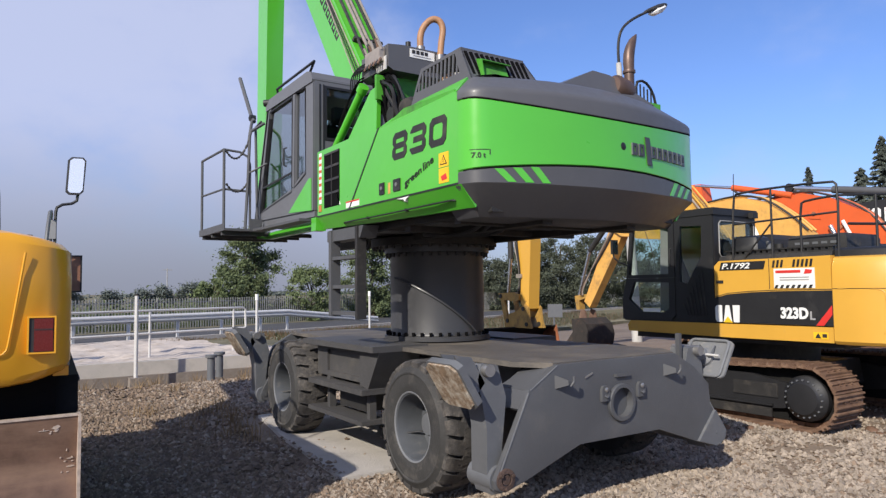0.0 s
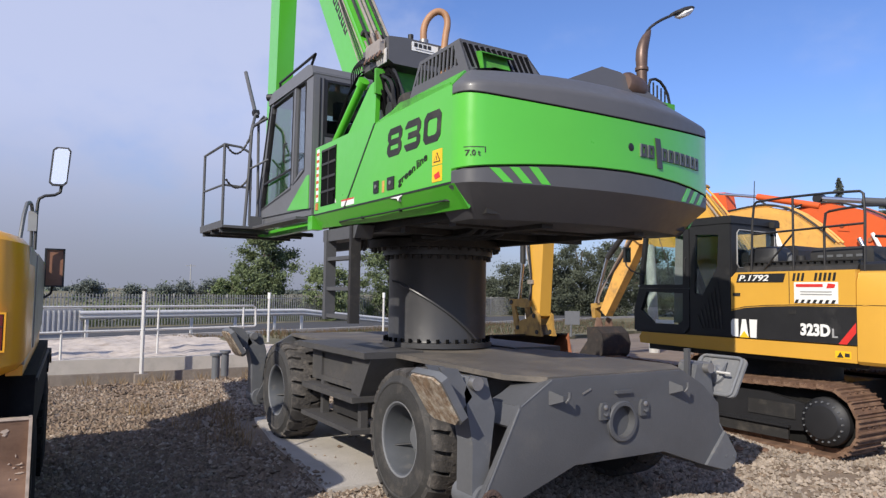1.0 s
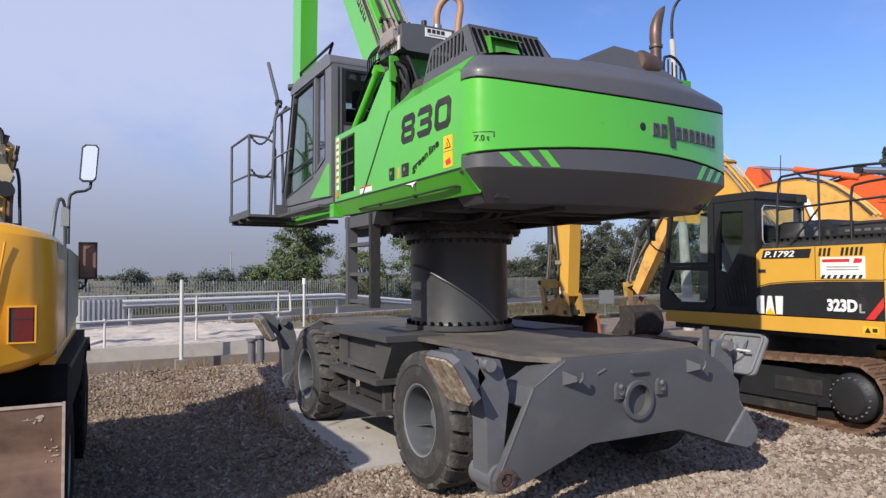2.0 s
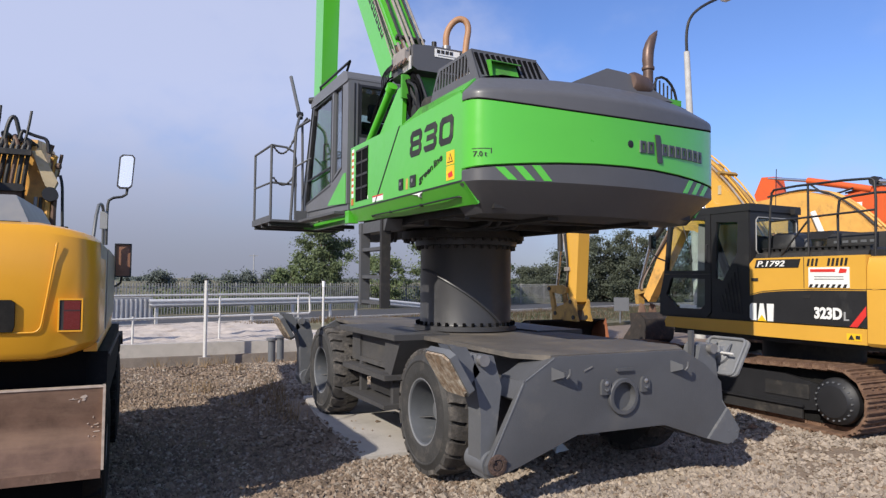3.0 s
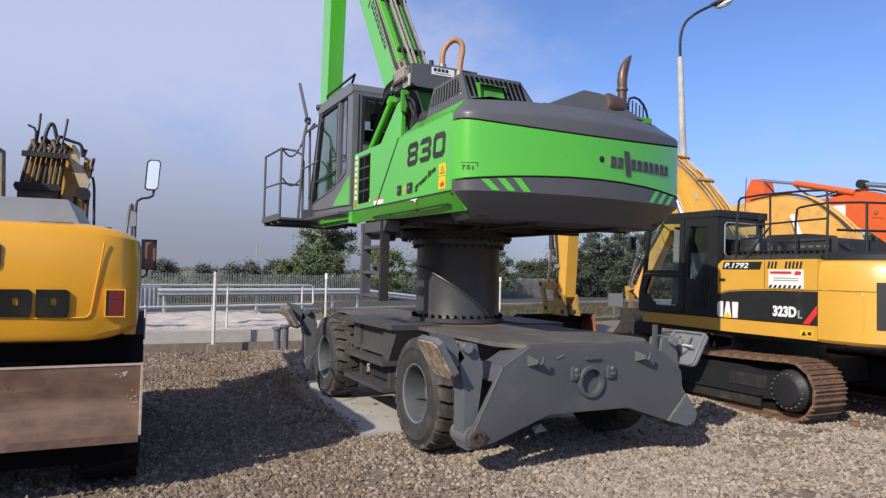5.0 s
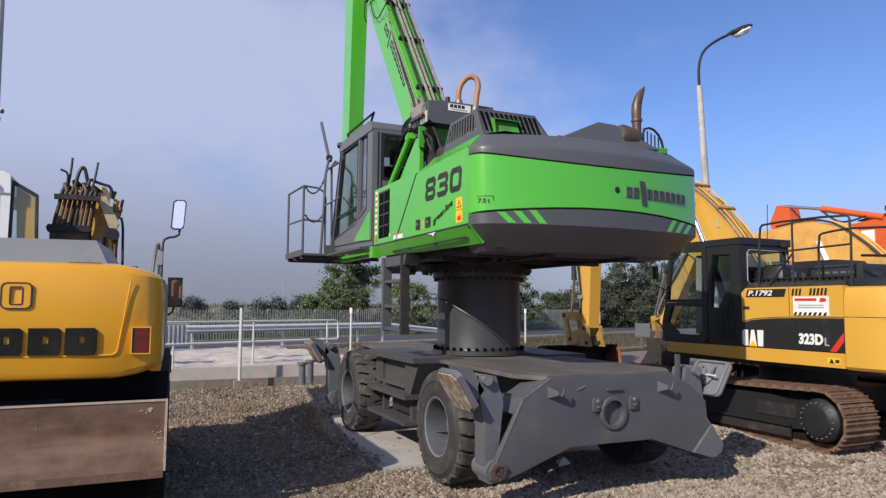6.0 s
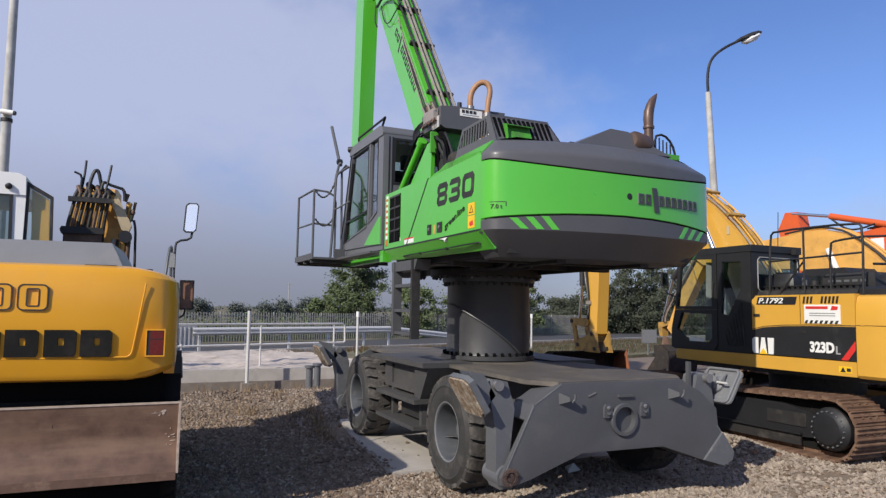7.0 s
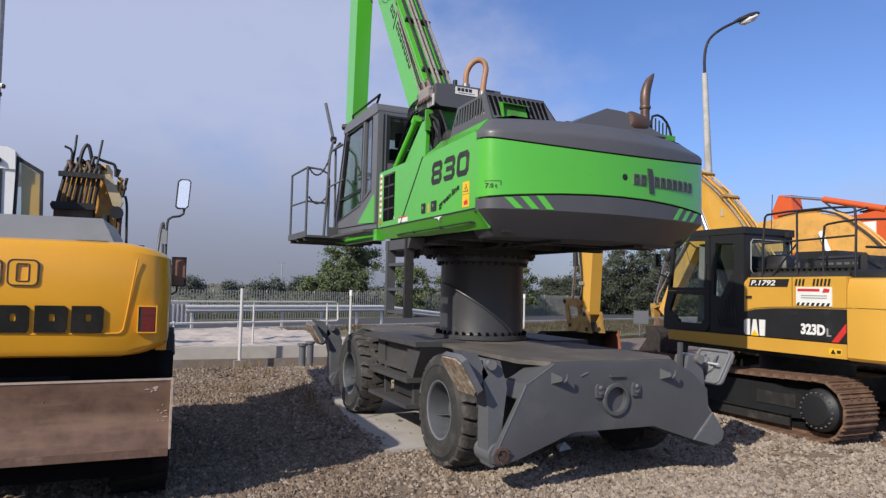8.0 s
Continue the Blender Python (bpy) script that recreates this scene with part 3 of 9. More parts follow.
# side doors of the upper carriage
def side_panels(s):
    """s: -1 the left side, 1 the right."""
    a, b = UX + s * (HALF - 0.04), UX + s * HALF
    rear = part("engine_door", prism(B(), [(CY - 2.655, 2.79), (CY - 2.655, 3.555), (CY - 2.62, 3.572), (CY - 1.245, 3.53), (CY - 0.60, 2.79)], "x", a, b), GREEN, handler, "bright green engine door", bevel=0.01)
    top = [(b, CY - 2.64, 3.566), (b - s * 0.19, CY - 2.55, 3.749), (b - s * 0.105, CY - 1.86, 3.682), (b - s * 0.05, CY - 1.42, 3.598), (b, CY - 1.26, 3.535)]
    part("door_shoulder", loft(B(), [top, [(x - s * 0.02, y, z - 0.03) for x, y, z in top]]), GREEN, rear, "green sloping shoulder of the engine door", bevel=0.004)
    fore = part("front_door", prism(B(), [(CY - 0.58, 2.79), (CY - 1.25, 3.53), (CY - 0.95, 3.56), (CY + 0.29, 3.56), (CY + 0.29, 2.79)], "x", a, b), GREEN, handler, "bright green side door with a louvred opening", bevel=0.012)
    # sloping skirt below the doors, with a thin hand bar and a folded end
    part("skirt", loft(B(), [[(b, y, 2.772), (b - s * i, y, z), (b - s * (i + 0.04), y, z), (b - s * 0.05, y, 2.772)] for y, i, z in ((CY - 2.645, 0.145, 2.587), (CY - 1.2, 0.11, 2.60), (CY + 0.28, 0.075, 2.635))]), GREEN, handler, "green lower skirt sloping inwards", bevel=0.004)
    part("skirt_end", loft(B(), [[(b + s * 0.002, y, 2.772), (b - s * 0.147, y, 2.583), (b - s * 0.16, y, 2.60), (b - s * 0.02, y, 2.772)] for y in (CY - 2.70, CY - 2.63)]), GREEN, handler, bevel=0.004)
    part("skirt_bar", tube(B(), [(b - s * 0.10, CY - 2.50, 2.66), (b - s * 0.055, CY - 2.47, 2.665), (b - s * 0.05, CY - 1.3, 2.655), (b - s * 0.045, CY - 0.35, 2.66), (b - s * 0.08, CY - 0.30, 2.655)], 0.009, 7, 1), BLACK, handler, "thin black hand bar")
    for y in (CY - 1.7, CY - 0.9):
        part("bar_clip", box(B(), *sorted((b - s * 0.10, b - s * 0.045)), y - 0.012, y + 0.012, 2.645, 2.672), BLACK, handler)
    part("skirt_scuff", prism(B(), [(CY - 1.62, 2.768), (CY - 1.86, 2.772), (CY - 1.80, 2.752), (CY - 1.78, 2.725), (CY - 1.75, 2.752)], "x", b - s * 0.05, b + s * 0.004), WHITE, handler)
    part("seam_strip", prism(B(), [(CY - 0.565, 2.79), (CY - 1.245, 3.54), (CY - 1.275, 3.54), (CY - 0.60, 2.79)], "x", a - s * 0.02, b + s * 0.004), BLACK, handler)
    part("edge_strip", box(B(), min(a, b + s * 0.003), max(a, b + s * 0.003), CY - 2.655, CY + 0.29, 2.772, 2.788), BLACK, handler)
    return rear, fore


rear_door, front_door = side_panels(-1)
side_panels(1)
LS = UX - HALF
def digit(shape, at, w, h, k):
    """A squared digit with cut corners, leaning a little; strokes k wide, on the left side."""
    bm = B()
    c = k * 0.7

    def put(pts):
        q = [(at[1] - a - 0.10 * b, at[2] + b) for a, b in pts]
        prism(bm, q, "x", at[0] - 0.004, at[0] + 0.004)

    outer = [(c, 0), (w - c, 0), (w, c), (w, h - c), (w - c, h), (c, h), (0, h - c), (0, c)]
    if shape == "0":
        inner = [(k + 0.02, k), (w - k - 0.02, k), (w - k, k + 0.02), (w - k, h - k - 0.02), (w - k - 0.02, h - k), (k + 0.02, h - k), (k, h - k - 0.02), (k, k + 0.02)]
        lean = lambda pts: [(at[1] - a - 0.10 * b, at[2] + b) for a, b in pts]
        ring_panel(bm, lean(outer), lean(inner), "x", at[0] - 0.004, at[0] + 0.004)
    else:
        put([(c, 0), (w - c, 0), (w, c), (w - k, k), (0, k) if shape == "3" else (k, k), (0, c)])
        put([(0, h - k) if shape == "3" else (k, h - k), (w - k, h - k), (w, h - c), (w - c, h), (c, h), (0, h - c)])
        put([(k * 0.9, h / 2 - k * 0.45), (w - k, h / 2 - k * 0.45), (w - k, h / 2 + k * 0.45), (k, h / 2 + k * 0.45)])
        put([(w - k, k), (w, c), (w, h / 2 - k * 0.5), (w - k * 0.45, h / 2), (w, h / 2 + k * 0.5), (w, h - c), (w - k, h - k)])
        if shape == "8":
            put([(k, k), (0, c), (0, h / 2 - k * 0.5), (k * 0.45, h / 2), (0, h / 2 + k * 0.5), (0, h - c), (k, h - k)])
    return bm


for k, ch in enumerate("830"):
    part("digit_" + ("eight", "three", "zero")[k], digit(ch, (LS, CY - 1.535 - 0.335 * k, 3.152), 0.278, 0.262, 0.062), SOOT, rear_door)
for words, along, up, w, h in (("green", 0.0, 0.0, 0.325, 0.066), ("line", 0.352, 0.019, 0.183, 0.069)):
    writing("slogan", words, SOOT, rear_door, face_matrix((LS - 0.001, CY - 1.785 - 0.952 * along + 0.306 * up, 2.842 + 0.306 * along + 0.952 * up), (0, -0.952, 0.306), (0, 0.306, 0.952)), w, h, bold=0.004, shear=0.15)
for z0, z1 in ((2.955, 3.08), (2.815, 2.945)):
    st = part("warning_sticker", box(B(), LS - 0.004, LS + 0.002, CY - 2.52, CY - 2.37, z0, z1), STICKER, rear_door, "yellow warning sticker")
    part("sticker_sign", prism(B(), [(CY - 2.50, z0 + 0.02), (CY - 2.39, z0 + 0.02), (CY - 2.445, z0 + 0.105)] if z0 > 2.9 else [(CY - 2.50, z0 + 0.03), (CY - 2.42, z0 + 0.02), (CY - 2.40, z0 + 0.06), (CY - 2.48, z0 + 0.08)], "x", LS - 0.006, LS - 0.003), SOOT if z0 > 2.9 else RED, st)
    if z0 > 2.9:
        part("sign_field", prism(B(), [(CY - 2.485, z0 + 0.028), (CY - 2.405, z0 + 0.028), (CY - 2.445, z0 + 0.088)], "x", LS - 0.008, LS - 0.005), STICKER, st)
        part("sign_stroke", box(B(), LS - 0.01, LS - 0.007, CY - 2.449, CY - 2.441, z0 + 0.036, z0 + 0.07), SOOT, st)
for y0, w in ((CY - 1.63, 0.13), (CY - 1.33, 0.10)):
    latch = part("door_latch", box(B(), LS - 0.012, LS + 0.01, y0 - w / 2, y0 + w / 2, 2.85, 2.965), BLACK, rear_door, "black recessed latch", bevel=0.012)
    part("keyhole", lathe(B(), [(0.02, 0), (0.02, 0.006), (0, 0.008)], (LS - 0.012, y0, 2.91), (-1, 0, 0), 12), STEEL, latch)
part("small_sticker", box(B(), LS - 0.003, LS + 0.002, CY - 1.495, CY - 1.45, 2.84, 2.95), OLDYEL, rear_door)
part("label_plate", box(B(), LS - 0.004, LS + 0.002, CY - 0.82, CY - 0.5, 2.80, 2.87), WHITE, front_door, "white label with a red edge")
part("label_edge", box(B(), LS - 0.006, LS - 0.003, CY - 0.82, CY - 0.5, 2.855, 2.87), RED, front_door)
part("leaf_sticker", prism(B(), [(CY - 0.35, 2.86), (CY - 0.30, 2.97), (CY - 0.27, 3.02), (CY - 0.30, 2.86)], "x", LS - 0.004, LS + 0.002), WHITE, front_door)
# no recess: a near-black panel paints the shade inside the louvres
vent = part("louvre_opening", box(B(), LS - 0.004, LS + 0.01, CY - 0.33, CY + 0.09, 2.86, 3.50), VOID, front_door, "black louvred opening")
for k in range(4):
    z = 2.90 + 0.155 * k
    part("louvre_slat", prism(B(), [(LS - 0.012, z + 0.115), (LS - 0.004, z + 0.135), (LS - 0.004, z + 0.11), (LS - 0.012, z + 0.105)], "y", CY - 0.32, CY + 0.08), SOOT, vent)
part("louvre_post", box(B(), LS - 0.011, LS - 0.004, CY - 0.135, CY - 0.12, 2.87, 3.49), SOOT, vent)
strip = part("reflector_strip", box(B(), LS - 0.004, LS + 0.001, CY + 0.165, CY + 0.235, 2.925, 3.53), WHITE, front_door, "white and red reflector strip")
for k in range(7):
    part("red_field", box(B(), LS - 0.006, LS - 0.003, CY + 0.165, CY + 0.235, 2.975 + k * 0.08, 3.008 + k * 0.08), ORANGE, strip)
part("side_reflector", box(B(), LS - 0.008, LS, CY + 0.17, CY + 0.24, 2.83, 2.91), AMBER, front_door)

# upper frame, belly and slewing ring
part("belly_plate", prism(B(), [(UX - 1.18, CY - 2.75), (UX + 1.18, CY - 2.75), (UX + 1.18, CY + 0.3), (UX + 0.75, CY + 1.9), (UX - 0.5, CY + 1.9), (UX - 0.5, CY + 0.3), (UX - 1.18, CY + 0.3)], "z", 2.55, 2.615), SOOT, handler, "grimy dark belly plate", bevel=0.01)
for x in (-0.55, 0.55):
    part("belly_girder", box(B(), UX + x - 0.06, UX + x + 0.06, CY - 2.75, CY + 1.85, 2.47, 2.60), SOOT, handler, bevel=0.008)
for y in (-2.2, -1.3):
    part("belly_girder", box(B(), UX - 1.15, UX + 1.15, CY + y - 0.05, CY + y + 0.05, 2.49, 2.57), SOOT, handler, bevel=0.008)
part("inner_block", box(B(), UX - 1.29, UX + 1.29, CY - 2.6, CY - 1.3, 2.62, 3.60), SOOT, handler)
part("deck_cover", prism(B(), [(CY - 2.6, 3.6), (CY - 1.75, 3.63), (CY - 1.25, 3.5), (CY - 1.25, 3.3), (CY - 2.6, 3.3)], "x", UX - 1.45, UX + 1.45), GREEN_OLD_SHADE, handler)
part("inner_frame", box(B(), UX + 0.45, UX + 1.29, CY - 1.3, CY + 1.6, 2.62, 3.45), GREEN_OLD_SHADE, handler, bevel=0.02)
part("inner_frame", box(B(), UX - 1.29, UX - 0.55, CY - 1.3, CY + 0.25, 2.62, 3.40), SOOT, handler, bevel=0.02)
part("slewing_drum", lathe(B(), [(0.80, 0.0), (0.80, 0.09), (0.72, 0.14), (0, 0.14)][::-1] + [(0.80, 0.0), (0, 0.0)], (UX, CY, 2.43), (0, 0, 1), 48), SOOT, handler, "oily black slewing ring housing")
for k in range(40):
    a = k * math.tau / 40
    part("ring_bolt", cyl(B(), (UX + 0.76 * math.cos(a), CY + 0.76 * math.sin(a), 2.395), (UX + 0.76 * math.cos(a), CY + 0.76 * math.sin(a), 2.435), 0.02, seg=6), SOOT, handler)
for k, (x, y) in enumerate(((-0.9, -1.7), (-0.4, -2.1), (0.35, -1.8), (0.8, -2.3), (-0.95, -0.7))):
    part("belly_hatch", box(B(), UX + x - 0.2, UX + x + 0.2, CY + y - 0.16, CY + y + 0.16, 2.535, 2.552), (CHASSIS, SOOT)[k % 2], handler, bevel=0.004)
for k in range(4):
    part("belly_hose", tube(B(), [(UX - 0.9 + 0.1 * k, CY - 2.3, 2.53), (UX - 0.6 + 0.12 * k, CY - 1.6, 2.46), (UX - 0.75 + 0.1 * k, CY - 0.9, 2.50), (UX - 0.4 + 0.05 * k, CY - 0.55, 2.54)], 0.02, 7, 2), BLACK, handler)

# pylon
pyl = part("pylon", lathe(B(), [(0, 1.28), (0.665, 1.28), (0.665, 1.335), (0.60, 1.345), (0.592, 1.37), (0.592, 2.33), (0.60, 2.345), (0.665, 2.35), (0.665, 2.43), (0, 2.43)], (CX, CY, 0), (0, 0, 1), 64), PYLON, handler, "grey cylindrical steel pylon, darkened for shade")
for k in range(36):
    a = k * math.tau / 36
    d = Vector((math.cos(a), math.sin(a), 0))
    c = Vector((CX, CY, 0)) + d * 0.632
    part("flange_bolt", cyl(B(), c + Vector((0, 0, 1.33)), c + Vector((0, 0, 1.385)), 0.019, seg=6), VOID, pyl)
    part("flange_bolt", cyl(B(), c + Vector((0, 0, 2.30)), c + Vector((0, 0, 2.355)), 0.019, seg=6), SOOT, pyl)
# a thin tube that runs slantwise round the pylon, in its colour
part("pylon_line", tube(B(), [(CX + 0.607 * math.cos(a), CY + 0.607 * math.sin(a), z) for a, z in [(radians(178 + 108 * i / 14), 2.04 - 0.66 * (i / 14) ** 1.55) for i in range(15)]], 0.014, 6), PYLON, pyl)

# undercarriage
PY = CY - 3.04


def end_plate(y, s):
    """s: the way that the plate looks, along y."""
    pts = [(-1.46, 0.40), (-1.10, 1.07), (-0.78, 1.255), (0.74, 1.255), (1.02, 1.11), (1.24, 0.93), (1.26, 0.72), (1.45, 0.48), (1.43, 0.36), (1.30, 0.31), (1.05, 0.38), (0.48, 0.565), (-0.54, 0.565), (-1.14, 0.36), (-1.36, 0.30), (-1.45, 0.33)]
    bore = [(CX - 0.03 + 0.132 * math.cos(k * math.tau / 28), 0.87 + 0.132 * math.sin(k * math.tau / 28)) for k in range(28)]
    pl = part("end_plate", holed(B(), [(CX + a, b) for a, b in pts], bore, "y", y, y - s * 0.05), CHASSIS, handler, "thick grey steel end plate", bevel=0.008)
    part("inner_end_plate", prism(B(), [(CX + a * 0.97, min(b, 1.20)) for a, b in pts], "y", y - s * 0.36, y - s * 0.41), CHASSIS, handler, bevel=0.006)
    part("tow_pipe", lathe(B(), [(0.13, -0.3), (0.13, 0.03), (0.16, 0.03), (0.168, 0.022), (0.168, 0.0)], (CX - 0.03, y, 0.87), (0, s, 0), 36), CHASSIS, pl, "round towing pipe")
    part("pipe_back", cyl(B(), (CX - 0.03, y - s * 0.25, 0.87), (CX - 0.03, y - s * 0.26, 0.87), 0.126), VOID, pl)
    for x in (-0.72, 0.66):
        part("rope_hook", loft(B(), [[(CX + x - 0.10 * k, y + s * h, 1.11 - 0.055 * k), (CX + x + 0.02, y + s * h, 1.11 - 0.02 * k), (CX + x + 0.02, y + s * h, 1.11 + 0.02 * k), (CX + x - 0.10 * k, y + s * h, 1.11 + 0.06 * k)] for h, k in ((0.0, 1.0), (0.095, 0.35))]), CHASSIS, pl, bevel=0.004)
        part("hook_lip", tube(B(), [(CX + x + 0.0, y + s * 0.08, 1.08), (CX + x + 0.025, y + s * 0.10, 1.11), (CX + x + 0.025, y + s * 0.10, 1.16)], 0.014, 8, 1), CHASSIS, pl)
    for x in (-0.24, 0.225):
        part("shackle_block", prism(B(), [(CX + x - 0.05, 0.90), (CX + x + 0.05, 0.90), (CX + x + 0.05, 1.0), (CX + x + 0.03, 1.035), (CX + x - 0.03, 1.035), (CX + x - 0.05, 1.0)], "y", y, y + s * 0.028), CHASSIS, pl, bevel=0.006)
        part("shackle_bow", lathe(B(), [(0.02, 0), (0.022, 0.008), (0.012, 0.014), (0, 0.014)], (CX + x, y + s * 0.028, 1.0), (0, s, 0), 14), STEEL, pl)
        part("shackle_bow", tube(B(), [(CX + x - 0.02, y + s * 0.028, 0.95), (CX + x, y + s * 0.05, 0.93), (CX + x + 0.02, y + s * 0.028, 0.95)], 0.009, 6, 1), CHASSIS, pl)
    part("light_slot", box(B(), CX - 0.11, CX + 0.07, min(y, y + s * 0.03), max(y, y + s * 0.03), 1.10, 1.125), CHASSIS, pl, bevel=0.004)
    return pl


near_plate = end_plate(PY, -1)
end_plate(CY + 2.98, 1)
part("worn_edge", beam(B(), (CX - 1.43, PY - 0.001, 0.42), (CX - 1.105, PY - 0.001, 1.05), 0.008, 0.012), PADGREY, near_plate)
part("worn_edge", beam(B(), (CX - 1.09, PY - 0.001, 1.065), (CX - 0.79, PY - 0.001, 1.245), 0.006, 0.009), PADGREY, near_plate)
part("worn_edge", beam(B(), (CX + 1.245, PY - 0.001, 0.74), (CX + 1.43, PY - 0.001, 0.50), 0.007, 0.01), PADGREY, near_plate)
part("corner_cheek", prism(B(), [(CX + 1.03, 0.39), (CX + 1.30, 0.665), (CX + 1.385, 0.55), (CX + 1.46, 0.45), (CX + 1.43, 0.36), (CX + 1.30, 0.315)], "y", PY - 0.03, PY + 0.002), RIM, near_plate, "paler cheek plate round the pivot", bevel=0.01)
part("weld_scar", beam(B(), (CX - 0.47, PY - 0.004, 1.12), (CX - 0.38, PY - 0.004, 1.155), 0.012, 0.012), STEEL, near_plate)


part("upright_bar", box(B(), CX + 0.965, CX + 1.0, PY + 0.12, PY + 0.17, 1.05, 1.43), CHASSIS, handler, "thin upright bar", bevel=0.006)


def stabiliser(s, t):
    """s: side along x, t: end along y. Folded up, with its pad turned outwards."""
    y = PY if t < 0 else CY + 2.98
    y0, y1 = sorted((y - t * 0.07, y - t * 0.34))
    x = CX + s * 1.36
    q = 0.0 if s < 0 else -0.27
    arm = part("stabiliser_arm", prism(B(), [(x + s * 0.10, 0.36), (x + s * 0.06, 0.27), (x - s * 0.06, 0.27), (x - s * 0.11, 0.36), (x - s * (0.05 if s < 0 else 0.10), 0.62), (x - s * (0.10 - q), 1.02), (x - s * (0.02 - q), 1.28), (x + s * (0.14 + q), 1.30), (x + s * (0.18 + q), 1.18), (x + s * (0.10 + q * 0.5), 0.80)], "y", y0 + 0.03, y1 - 0.03), RIM, handler, "grey folded stabiliser arm", bevel=0.015)
    def pad_outline(o, m):
        """Octagon in the pad's sloping plane; o: out of it, m: margin."""
        low_y = y0 - (0.10 if s < 0 else 0.17)
        if s < 0:
            uv = ((m, 0.14), (m + 0.1, 0), (0.9 - m, 0), (1 - m, 0.14), (1 - m, 0.86), (0.9 - m, 1), (m + 0.1, 1), (m, 0.86))
        else:
            uv = [(du + (0.13 - m) * math.cos(radians(a)), dv + (0.13 - m) * math.sin(radians(a))) for du, dv, a0 in ((0.13, 0.13, 180), (0.87, 0.13, 270), (0.87, 0.87, 0), (0.13, 0.87, 90)) for a in range(a0, a0 + 91, 30)]
        return [(CX + s * (1.62 + 0.22 * u + o + q), low_y + m + (y1 + 0.10 - low_y - 2 * m) * v, 0.965 + 0.36 * u - o * 0.62) for u, v in uv]

    pad = part("stabiliser_pad", loft(B(), [pad_outline(o, 0.0) for o in (0.0, -0.05 if s < 0 else -0.018)]), PADGREY if s > 0 else RIM, arm, "grey steel foot pad", bevel=0.02)
    part("pad_mud", loft(B(), [pad_outline(o, 0.03) for o in (0.016, -0.01)]), PADDIRT, pad, "caked dried mud on the sole", bevel=0.008)
    part("pad_pin", cyl(B(), (CX + s * (1.46 + q), y0 - 0.03, 1.25), (CX + s * (1.46 + q), y1 + 0.03, 1.25), 0.05), STEEL, arm)
    part("pivot_boss", cyl(B(), (x, y - t * 0.06, 0.39), (x, y - t * 0.37, 0.39), 0.108, seg=24), RIM, arm, bevel=0.008)
    collar = part("pin_collar", lathe(B(), [(0.088, 0), (0.088, 0.014), (0.07, 0.02), (0.05, 0.02), (0.05, 0)], (x, y, 0.40), (0, t, 0), 24), PINRUST if (s, t) == (-1, -1) else CHASSIS, handler)
    for k in range(3):
        c = Vector((x + 0.068 * math.cos(k * 2.1 + 0.4), y, 0.40 + 0.068 * math.sin(k * 2.1 + 0.4)))
        part("collar_bolt", cyl(B(), c, c + Vector((0, t * 0.034, 0)), 0.015, seg=6), PINRUST if (s, t) == (-1, -1) else RIM, collar)
    part("pivot_pin", cyl(B(), (x, y - t * 0.0 + t * 0.012, 0.40), (x, y - t * 0.42, 0.40), 0.04), PINRUST if (s, t) == (-1, -1) else CHASSIS, handler, "rusty pivot pin" if (s, t) == (-1, -1) else "")
    if s > 0:
        # the sole's inner side: a shallow tray with a raised rim and a ball joint
        c = [Vector(p) for p in pad_outline(-0.03, 0.03)]
        part("pad_rim", tube(B(), c + c[:1], 0.016, 8), PADGREY, pad, "raised rounded rim")
        mid = (c[0] + c[8]) / 2
        part("ball_joint", lathe(B(), [(0.10, -0.02), (0.10, 0.02), (0.065, 0.05), (0.06, 0.10), (0, 0.11)], mid, (-1, 0, 0.6), 18), PADGREY, pad)
        part("joint_pin", cyl(B(), mid + Vector((-0.07, 0.05, 0.04)), mid + Vector((-0.05, -0.20, 0.03)), 0.012, seg=8), GALV, pad, "bright steel pin")
        for v in (-0.09, 0.09):
            part("pad_rib", loft(B(), [[mid + Vector((-0.01 + o * 0.3, v + 0.008 * e, 0.0)), mid + Vector((-0.07, v + 0.008 * e, 0.02)), mid + Vector((0.05, v + 0.008 * e, 0.14))] for e, o in ((-1, 0), (1, 0))]), PADGREY, pad)
    for k in (0, 1) if s < 0 else ():
        part("pad_rib", prism(B(), [(CX + s * (1.56 + q), 1.05), (CX + s * (1.76 + q), 1.38), (CX + s * (1.60 + q), 1.36), (CX + s * (1.47 + q), 1.15)], "y", (y0 + 0.03, y1 - 0.05)[k], (y0 + 0.05, y1 - 0.03)[k]), RIM, pad)


for s in (-1, 1):
    for t in (-1, 1):
        stabiliser(s, t)

part("main_beam", prism(B(), [(CY - 3.0, 0.62), (CY - 3.0, 1.22), (CY + 2.95, 1.22), (CY + 2.95, 0.62), (CY + 1.9, 0.55), (CY - 2.1, 0.55)], "x", CX - 0.62, CX + 0.62), CHASSIS, handler, "grey welded chassis beam", bevel=0.015)
part("deck_plate", prism(B(), [(CX - 0.80, PY + 0.04), (CX + 0.76, PY + 0.04), (CX + 1.0, PY + 0.35), (CX + 0.95, CY - 1.0), (CX + 0.95, CY + 1.0), (CX + 0.8, CY + 2.95), (CX - 0.8, CY + 2.95), (CX - 0.95, CY + 1.0), (CX - 0.95, CY - 1.0), (CX - 1.0, PY + 0.35)], "z", 1.22, 1.265), DECK, handler, "dusty steel deck plate", bevel=0.006)
